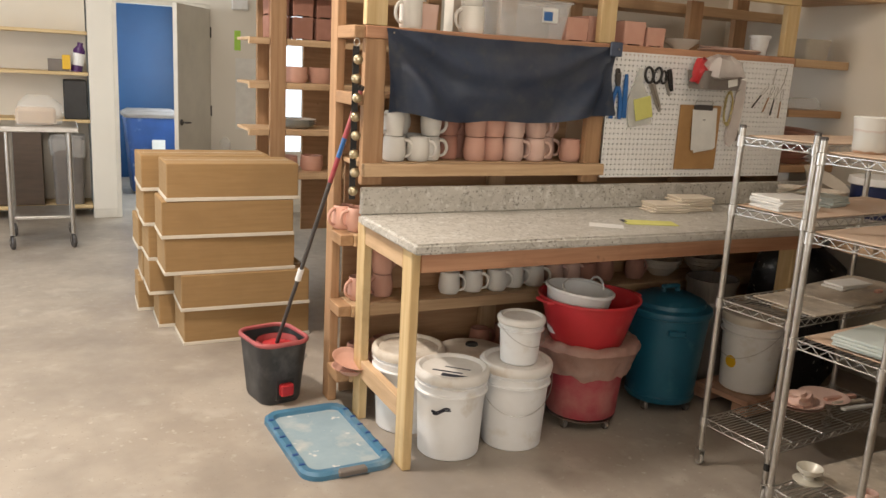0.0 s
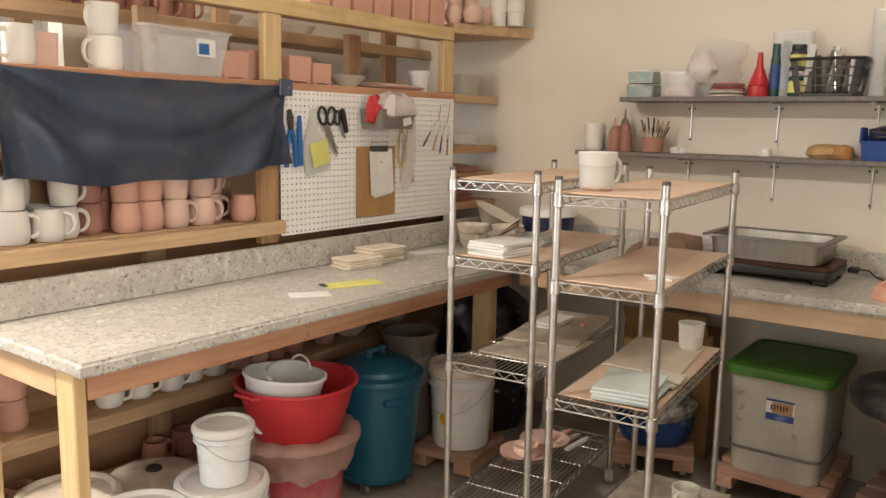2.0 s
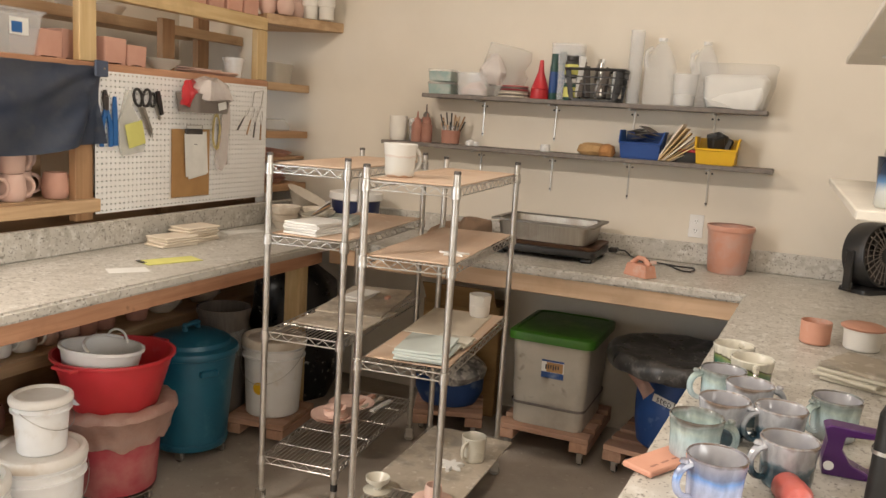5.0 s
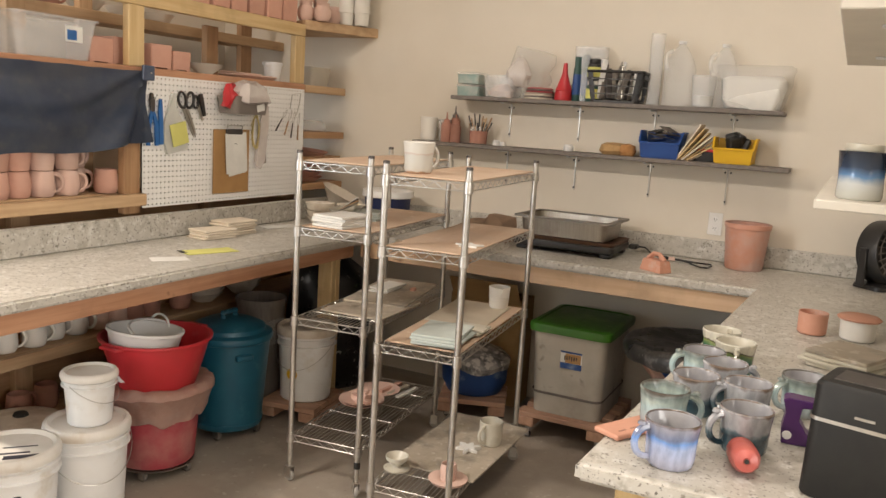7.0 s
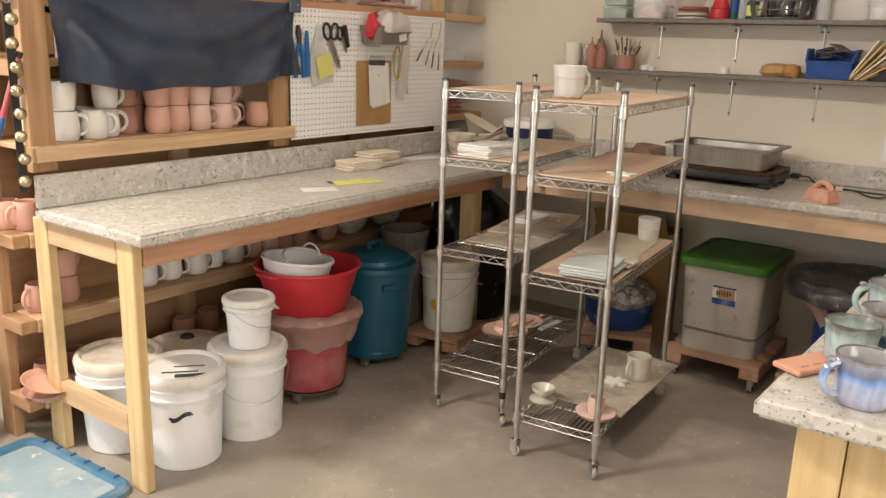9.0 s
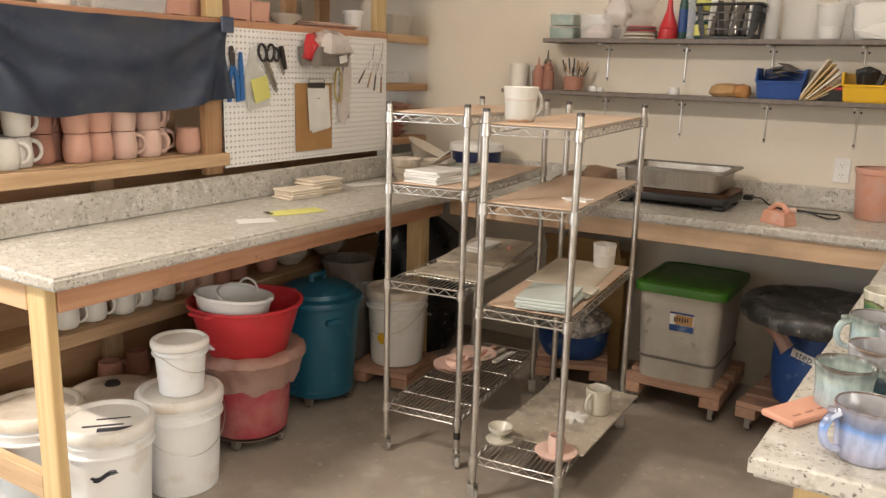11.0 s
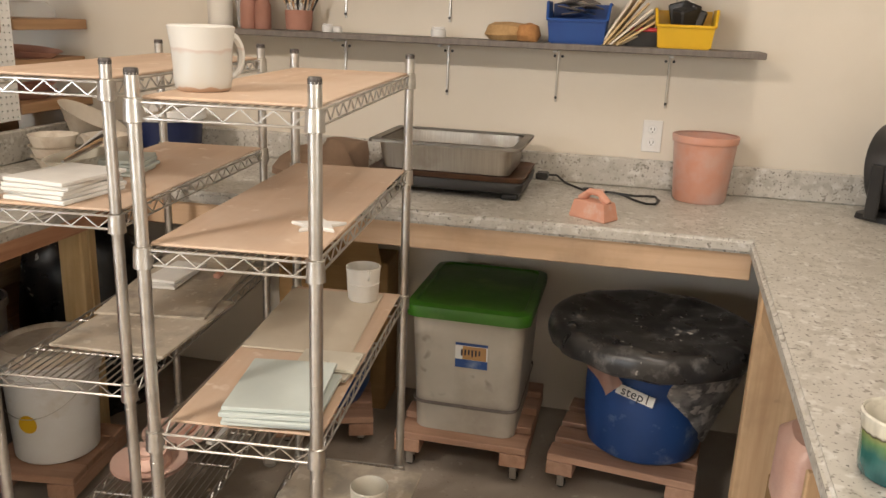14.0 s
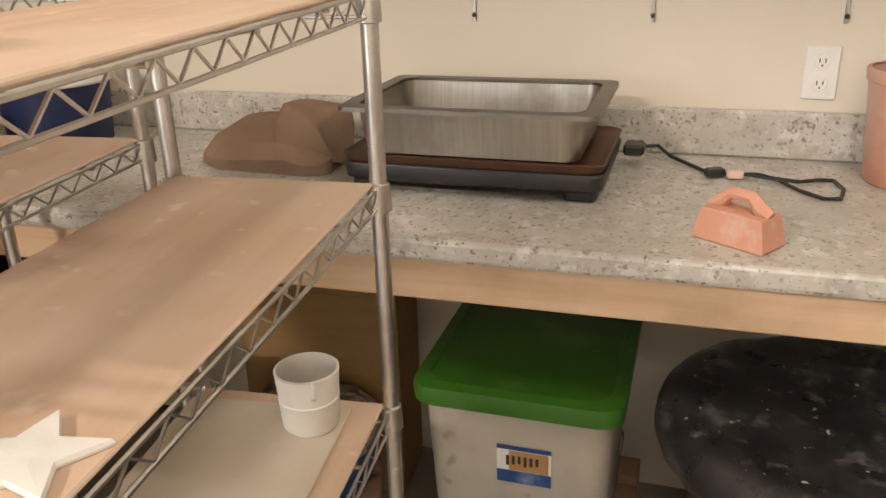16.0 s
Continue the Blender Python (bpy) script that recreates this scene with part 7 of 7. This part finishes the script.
part("neck", rumple(lathe([(0.05, 0.33), (0.02, 0.37), (0.045, 0.42), (0.03, 0.43), (0, 0.40)], 16), 0.012, 20), BLUEP, o, smooth=True)
o = thing("navy_tub", "dark navy tub with wire handle below worktop", "tub", pose(1.72, 0.40, 0.161))
part("body", lathe([(0, 0), (0.15, 0), (0.16, 0.01), (0.19, 0.42), (0.2, 0.43), (0.18, 0.43), (0.15, 0.02), (0, 0.02)], 30), BLUEP, o, smooth=True)
part("wire_handle", tube([(0.2 * math.cos(a), -0.2 * math.sin(a), 0.40 - 0.18 * math.sin(a)) for a in (math.pi * k / 16 for k in range(17))], 0.002, 5), STEEL, o)

# ---------------------------------------------------------------- mop, tote lid, bells
o = thing("mop_bucket", "black spin-mop bucket with red wringer basket", "mop bucket", pose(0.985, 3.62, 0, 0, 0, 12) @ Matrix.Diagonal((0.83, 0.83, 1.08, 1)))
BLK2 = mat("scuffed_black_plastic", (0.022, 0.022, 0.024), (0.04, 0.04, 0.04), 10, rough=0.5, bump=0.06, stain=(7, 0.5, 0.72, (0.10, 0.098, 0.095)))
DULLRED = mat("dusty_wringer_red", (0.42, 0.10, 0.10), (0.34, 0.08, 0.08), 8, rough=0.55, bump=0.05)
part("body", loft([(rounded(0.23, 0.27, 0.06), 0), (rounded(0.25, 0.29, 0.07), 0.02), (rounded(0.31, 0.36, 0.09), 0.28), (rounded(0.30, 0.35, 0.085), 0.28), (rounded(0.24, 0.28, 0.06), 0.03)]), BLK2, o, smooth=True)
part("rim", tube([(x, y, 0.282) for x, y in rounded(0.31, 0.36, 0.09, 8)], 0.011, 7, closed=True), DULLRED, o, smooth=True)
part("wringer", lathe([(0.115, 0.275), (0.118, 0.27), (0.105, 0.20), (0.08, 0.19), (0.08, 0.195), (0.10, 0.205), (0.108, 0.275)], 28, pose(0.0, -0.045, 0)), DULLRED, o, smooth=True)
part("mop_head", rumple(lathe([(0, 0.262), (0.05, 0.26), (0.095, 0.25), (0.09, 0.215), (0, 0.21)], 28, pose(0.0, -0.045, 0)), 0.014, 24), RED, o, smooth=True)
part("pedal", boxes([(-0.04, 0.04, -0.19, -0.145, 0.045, 0.10)], 0.008), RED, o, "red foot pedal")
part("pedal_recess", boxes([(-0.06, 0.06, -0.158, -0.13, 0.02, 0.14)], 0.008), BLACK, o)
part("spout", rumple(boxes([(0.13, 0.20, -0.05, 0.05, 0.14, 0.2)], 0.02), 0.008, 20), WHITEP, o)
o = thing("mop_pole", "mop pole with grey, red and blue sleeves", "mop", None)
p0, p1 = Vector((0.985, 3.58, 0.26)), Vector((1.25, 3.232, 1.50))


def along(a, b):
    return [tuple(p0.lerp(p1, a)), tuple(p0.lerp(p1, b))]


for a, b, r_, mt, nm in ((0, 0.28, 0.009, DARKMETAL, "lower_pole"), (0.28, 0.325, 0.014, WHITEP, "joint"), (0.325, 0.66, 0.0095, DARKMETAL, "middle_pole"), (0.66, 0.75, 0.0105, DUSTRED, "red_sleeve"), (0.75, 0.82, 0.0105, BRIGHTBLUE, "blue_sleeve"), (0.82, 0.985, 0.0105, DUSTRED, "red_sleeve"), (0.985, 1.0, 0.012, BLACK, "end_cap")):
    part(nm, tube(along(a, b), r_, 10), mt, o, smooth=True)
TOTEBLUE = mat("dusty_blue_lid", (0.055, 0.17, 0.27), (0.045, 0.14, 0.23), 6, rough=0.5, bump=0.05, stain=(6, 0.5, 0.75, (0.20, 0.28, 0.33)))
LIDTOP = mat("scuffed_pale_blue_lid", (0.30, 0.39, 0.43), (0.24, 0.33, 0.38), 6, rough=0.5, bump=0.06, stain=(5, 0.52, 0.7, (0.46, 0.48, 0.46)), specks=((18, 0.66, 0.7, (0.6, 0.6, 0.57)),))
o = thing("tote_lid", "scuffed blue storage tote lid lying on the floor", "lid", pose(1.075, 3.065, 0, 0, 0, 2))
part("panel", loft([(rounded(0.29, 0.54, 0.04), 0.008), (rounded(0.30, 0.55, 0.04), 0.012)]), LIDTOP, o, "pale scuffed centre panel")
part("rim", loft([(rounded(0.30, 0.55, 0.04, 8), 0.012), (rounded(0.315, 0.565, 0.045, 8), 0.028), (rounded(0.365, 0.625, 0.07, 8), 0.03), (rounded(0.39, 0.65, 0.08, 8), 0.02), (rounded(0.392, 0.652, 0.08, 8), 0.0)], False, False), TOTEBLUE, o, smooth=True)
for s in (-1, 1):
    for k in range(6):
        bx("lug", (s * 0.176 - 0.012, s * 0.176 + 0.012, -0.22 + 0.088 * k - 0.006, -0.22 + 0.088 * k + 0.006, 0.026, 0.0335), BLUEP, o, 0.002)
bx("latch", (-0.06, 0.06, -0.335, -0.30, 0.004, 0.03), GREYSHELF, o, 0.005)
BRASS = mat("dull_brass", (0.55, 0.47, 0.32), (0.48, 0.40, 0.26), 12, rough=0.3, metal=1.0, bump=0.04)
o = thing("sleigh_bells", "strap of round brass bells hanging on post", "bells", pose(1.222, 3.235, 0))
part("strap", boxes([(-0.014, 0.014, 0.0, 0.004, 1.02, 1.66)], 0.001), BLACK, o)
for k in range(8):
    part("bell", lathe([(0.021 * math.sin(math.pi * j / 9), -0.021 * math.cos(math.pi * j / 9)) for j in range(10)], 16, pose(-0.004 + 0.006 * (k % 2), -0.02, 1.06 + 0.078 * k)), BRASS, o, smooth=True)
part("hanging_ring", tube([(0.012 * math.cos(a), -0.002, 1.675 + 0.016 * math.sin(a)) for a in (2 * math.pi * k / 14 for k in range(14))], 0.0025, 5, closed=True), STEEL, o)

# ---------------------------------------------------------------- cartons by the shelving
random.seed(2)


def carton(m, w, d, h):
    o = thing("cardboard_box", "long brown cardboard box in a stack", "box", m, "stacked cardboard boxes")
    part("body", rumple(boxes([(0, w, 0, d, 0.001, h - 0.001)], 0.004), 0.0015, 9), CARD, o)
    bx("lid_edge", (-0.004, w + 0.004, -0.004, d + 0.004, 0.0005, 0.020), TAPE, o, 0.001, "frayed pale bottom edge")
    bx("flap_seam", (0.01, w - 0.01, d / 2 - 0.002, d / 2 + 0.002, h - 0.001, h + 0.0005), TAPE, o, 0)
    return o


HB = 0.2045
for k, x in enumerate((0.67, 0.655, 0.575, 0.562, 0.59)):
    carton(pose(x + 0.02, 4.43 + J(0.012), HB * k, 0, 0, J(1.0)), 0.715, 0.32, HB - 0.001)
for k, x in enumerate((0.60, 0.55, 0.55, 0.53, 0.52)):
    carton(pose(x, 4.80 + J(0.01), HB * k, 0, 0, J(1.0)), 0.73, 0.30, HB - 0.001)
for k, x in enumerate((0.52, 0.55, 0.53, 0.55, 0.54)):
    carton(pose(x, 5.18 + J(0.01), HB * k * 0.96, 0, 0, J(1.5)), 0.73, 0.30, HB * 0.96 - 0.001)

# ---------------------------------------------------------------- far timber shelving
far = thing("timber_shelving", "lumber shelving with plates in front of a bright window", "shelving")
for x in (1.445, 2.6):
    bx("post", (x, x + 0.11, 5.60, 5.64, 0, 2.7), DARKPINE["z"], far)
    bx("post", (x, x + 0.09, 6.0, 6.04, 0, 2.7), DARKPINE["z"], far)
ZF = (0.80, 1.11, 1.43, 1.725, 2.05)
for z in ZF:
    bx("shelf", (1.30, 2.7, 5.645, 5.998, z - 0.02, z), PINE["x"], far)
    bx("shelf_edge", (1.30, 1.44, 5.6, 5.64, z - 0.045, z), PINE["x"], far)
    bx("shelf_edge", (1.56, 2.7, 5.6, 5.64, z - 0.045, z), PINE["x"], far)
bx("back_panel", (1.80, 2.7, 6.045, 6.06, 0.3, 2.1), DARKPINE["x"], far)
ob = pot("plate_stack", "stack of white plates on the far shelving", "plates", [(0, 0), (0.07, 0), (0.13, 0.02), (0.08, 0.015), (0.135, 0.035), (0.08, 0.03), (0.138, 0.05), (0.08, 0.045), (0.138, 0.065), (0.13, 0.066), (0.06, 0.05), (0, 0.05)], WHITE)
put(ob, [pose(1.68, 5.76, ZF[1] + 0.001)])
ob = pot("pot_pair", "pink clay pot on the far shelving", "pot", [(0, 0), (0.07, 0), (0.085, 0.03), (0.08, 0.11), (0.072, 0.11), (0.07, 0.02), (0, 0.015)], PINK, "pots on the far shelving")
put(ob, [pose(1.66, 5.74, ZF[2] + 0.001), pose(1.60, 5.75, ZF[0] + 0.001), pose(1.80, 5.78, ZF[0] + 0.001), pose(1.85, 5.78, ZF[2] + 0.001)])
for x in (1.52, 1.69, 1.86):
    for k in range(2):
        planter(pose(x, 5.76, ZF[3] + 0.001 + 0.155 * k), 0.15, 0.17, 0.15, ROSE, "square rose clay planter on the far shelving")

# ---------------------------------------------------------------- the far end of the room
fr = thing("door_frame", "white painted door frame with open doorway", "door frame", None, "", "structure")
bx("jamb", (0.631, 0.671, YB - 0.012, YB + 0.15, 0, 2.058), DOORP, fr)
bx("jamb", (1.479, 1.519, YB - 0.012, YB + 0.15, 0, 2.058), DOORP, fr)
bx("head", (0.672, 1.478, YB - 0.012, YB + 0.15, 2.018, 2.058), DOORP, fr)
dr = thing("door_1", "white door standing partly open with lever handle", "door", pose(1.476, YB - 0.014, 0, 0, 0, 0) @ pose(0, 0, 0, 0, 0, 60), "", "structure")
bx("leaf", (-0.80, 0, -0.04, 0.0, 0.012, 2.015), DOORP, dr, 0.003)
h_ = part("door_handle", lathe([(0, 0.012), (0.026, 0.011), (0.028, 0), (0, 0)], 18, pose(-0.74, -0.041, 0.98, 90, 0, 0)), DARKMETAL, dr, "dark metal lever")
part("lever", tube([(-0.74, -0.05, 0.98), (-0.74, -0.085, 0.98), (-0.64, -0.088, 0.975)], 0.008, 7), DARKMETAL, h_)
for z in (0.3, 1.05, 1.8):
    bx("hinge", (0.001, 0.012, -0.05, -0.028, z - 0.05, z + 0.05), DARKMETAL, dr, 0.002)
o = thing("recycling_bin", "deep blue wheeled recycling cart in the next room", "bin", pose(1.12, 9.9, 0))
part("body", loft([(rounded(0.45, 0.45, 0.05), 0.03), (rounded(0.58, 0.56, 0.06), 0.86)]), BLUEP, o, smooth=True)
part("lid", loft([(rounded(0.62, 0.60, 0.06), 0.865), (rounded(0.62, 0.60, 0.06), 0.90), (rounded(0.5, 0.48, 0.06), 0.94)]), GREYSHELF, o, smooth=True)
bx("emblem", (-0.02, 0.12, -0.272, -0.262, 0.50, 0.62), PAPER, o, 0, "white recycling emblem")
sheet = sheet_of("wall_note", "lime green paper note taped on the wall", "note", pose(1.78, YB - 0.002, 1.74, 90, 0, 0), 0.06, 0.19, YGPAPER)
sheet_of("wall_paper", "white paper sheets pinned on the wall", "notice", pose(1.86, YB - 0.002, 1.22, 90, 0, 0), 0.20, 0.70, PAPER)
o = thing("wall_box", "small white alarm box high on the wall", "alarm box", pose(1.80, YB - 0.001, 2.08))
part("box", boxes([(-0.08, 0.08, -0.04, 0, -0.05, 0.05)], 0.01), WHITEP, o)
o = thing("wire_crate", "clear bottles beside the door", "bottles", pose(1.63, YB - 0.14, 0.0))
part("crate", boxes([(-0.09, 0.09, -0.1, 0.1, 0, 0.62)], 0.01), GREYSHELF, o)
part("bottles", lathe([(0, 0.621), (0.05, 0.621), (0.055, 0.75), (0.02, 0.80), (0, 0.80)], 14), CLEARP, o)
base = bx("baseboard", (1.521, 3.9, YB - 0.013, YB - 0.001, 0, 0.09), DOORP)
tagged(base, "white painted baseboard along the wall", "baseboard", "", "structure")
base = bx("baseboard", (0.425, 0.628, YB - 0.013, YB - 0.001, 0, 0.09), DOORP)
tagged(base, "white painted baseboard along the pier", "baseboard", "", "structure")
# store bay shelves
for z in (1.365, 1.735, 0.93, 0.12):
    o = thing("bay_shelf", "pale timber board shelf in the store bay", "shelf", None, "store bay shelves")
    bx("plank", (-2.2, 0.415, YB + 0.02, YB + 0.44, z - 0.03, z), PALE["x"], o)
o = thing("supply_box", "small grey and yellow packets on bay shelf", "packets", pose(0.17, YB + 0.16, 1.366))
bx("carton", (-0.09, 0.09, -0.08, 0.08, 0, 0.11), GREYSHELF, o)
bx("packet", (0.03, 0.10, -0.10, -0.082, 0.02, 0.15), YELLOWP, o, 0.004)
o = thing("bottle", "purple and white cleaner bottle on bay shelf", "bottle", pose(0.32, YB + 0.14, 1.366, 0, 9, 0))
part("body", lathe([(0, 0), (0.05, 0), (0.052, 0.20), (0.025, 0.24), (0.025, 0.27), (0, 0.27)], 16), PURPLE, o, smooth=True)
part("label", lathe([(0.0528, 0.06), (0.0535, 0.17)], 16), WHITEP, o)
o = thing("clear_bin", "grey plastic bin in a clear bag on bay floor", "bin", pose(0.215, YB + 0.20, 0.121) @ Matrix.Diagonal((0.95, 0.95, 1, 1)))
part("body", tub(0.26, 0.26, 0.30, 0.30, 0.62, 0.04), GREYSHELF, o, smooth=True)
part("bag", rumple(loft([(rounded(0.31, 0.31, 0.04), 0.45), (rounded(0.34, 0.34, 0.05), 0.62), (rounded(0.31, 0.31, 0.05), 0.66)], False, False), 0.03, 8), BAG, o, smooth=True)
o = thing("microwave", "black framed box standing on bay counter", "appliance", pose(0.30, YB + 0.18, 0.931))
part("body", boxes([(-0.1, 0.1, -0.14, 0.14, 0, 0.36)], 0.01), BLACK, o)
# box with door fronts, added to darken the space below the counter
o = thing("bay_cabinet", "dark brown box added as shade below the bay counter", "cabinet", pose(-0.55, YB + 0.24, 0.1205))
bx("carcass", (-0.75, 0.55, -0.16, 0.18, 0.0, 0.775), BROWN, o, 0.004)
for k in range(3):
    bx("door", (-0.745 + 0.432 * k, -0.318 + 0.432 * k, -0.178, -0.161, 0.01, 0.765), BROWN, o, 0.003)
# steel work cart
ct = thing("steel_cart", "stainless steel work cart on casters", "cart", pose(0.025, 7.33, 0))
bx("tabletop", (-0.33, 0.25, -0.30, 0.30, 0.93, 0.972), STEEL, ct, 0.006)
bx("undershelf", (-0.24, 0.17, -0.25, 0.25, 0.235, 0.26), STEEL, ct, 0.004)
for x in (-0.26, 0.18):
    for y in (-0.26, 0.26):
        part("leg", tube([(x, y, 0.12), (x, y, 0.93)], 0.019, 10), STEEL, ct, smooth=True)
        c_ = part("caster", moved(fork(0.02, 0.02, 0.05, 0.12), Matrix.Translation((x, y, 0))), STEEL, ct)
        part("wheel", lathe([(0, -0.014), (0.048, -0.014), (0.055, -0.008), (0.055, 0.008), (0.048, 0.014), (0, 0.014)], 20, pose(x, y, 0.056, 0, 90, 15)), DARKMETAL, c_)
o = thing("clay_sack", "bagged block of tan clay on the steel cart", "clay bag", pose(0.0, 7.30, 0.973))
part("block", boxes([(-0.17, 0.12, -0.12, 0.12, 0.002, 0.13)], 0.02), mat("tan_clay", (0.46, 0.32, 0.19), (0.40, 0.27, 0.16), 6, rough=0.8, bump=0.1), o)
part("bag", rumple(loft([(rounded(0.33, 0.27, 0.05), 0.001), (rounded(0.35, 0.29, 0.06), 0.10), (rounded(0.30, 0.24, 0.06), 0.16), (rounded(0.16, 0.1, 0.03), 0.22)]), 0.03, 9, 2), BAG, o, smooth=True)
# ceiling lamps and window
for x, y, sx, sy, drop in ((-0.15, 3.25, 0.2, 0.62, 0.18), (-0.5, 0.6, 0.36, 1.3, 0), (2.35, 0.65, 1.3, 0.36, 0), (-0.6, 5.8, 0.36, 1.3, 0)):
    o = thing("ceiling_light", "hanging white ceiling light fitting" if drop else "long white ceiling light fitting", "ceiling light", pose(x, y, ZC), "ceiling lights")
    bx("housing", (-sx / 2, sx / 2, -sy / 2, sy / 2, -0.09 - drop, -0.0005 - drop), WHITEP, o, 0.006)
    if drop:
        for k in (-1, 1):
            part("hanger", tube([(0, k * sy * 0.4, -drop - 0.01), (0, k * sy * 0.4, -0.0005)], 0.004, 6), STEEL, o)
wd = thing("window_1", "plain white framed window in the side wall", "window", None, "", "structure")
for dims in ((XW - 0.1, XW - 0.05, 4.0, 7.0, 0.901, 0.95), (XW - 0.1, XW - 0.05, 4.0, 7.0, 2.35, 2.399), (XW - 0.1, XW - 0.05, 4.001, 4.05, 0.951, 2.349), (XW - 0.1, XW - 0.05, 6.95, 6.999, 0.951, 2.349), (XW - 0.1, XW - 0.05, 5.475, 5.525, 0.951, 2.349)):
    bx("window_frame", dims, DOORP, wd)

# unseen window, added to go with the south fill light
w3 = thing("window_3", "unseen white framed window added for fill light", "window", None, "", "structure")
for dims in ((-1.899, 0.899, -2.96, -2.9, 0.851, 0.9), (-1.899, 0.899, -2.96, -2.9, 2.6, 2.649), (-1.899, -1.85, -2.96, -2.9, 0.901, 2.599), (0.85, 0.899, -2.96, -2.9, 0.901, 2.599), (-0.525, -0.475, -2.96, -2.9, 0.901, 2.599)):
    bx("window_frame", dims, DOORP, w3)
w2 = thing("window_2", "narrow bright window behind the far shelving", "window", None, "", "structure")
for dims in ((1.991, 2.03, YB + 0.03, YB + 0.10, 0.601, 2.199), (2.46, 2.499, YB + 0.03, YB + 0.10, 0.601, 2.199), (2.031, 2.459, YB + 0.03, YB + 0.10, 0.601, 0.64), (2.031, 2.459, YB + 0.03, YB + 0.10, 2.16, 2.199), (2.22, 2.25, YB + 0.03, YB + 0.10, 0.641, 2.159)):
    bx("window_frame", dims, DOORP, w2)
SKY = bpy.data.materials.new("bright_outside")
SKY.use_nodes = True
SKY.node_tree.nodes["Principled BSDF"].inputs["Emission Color"].default_value = (0.80, 0.90, 1.0, 1)
SKY.node_tree.nodes["Principled BSDF"].inputs["Emission Strength"].default_value = 3.0
tagged(bx("backdrop", (1.97, 2.7, YB + 0.6, YB + 0.62, 0.2, 2.6), SKY, None, 0), "bright daylight outside the window", "backdrop", "", "structure")
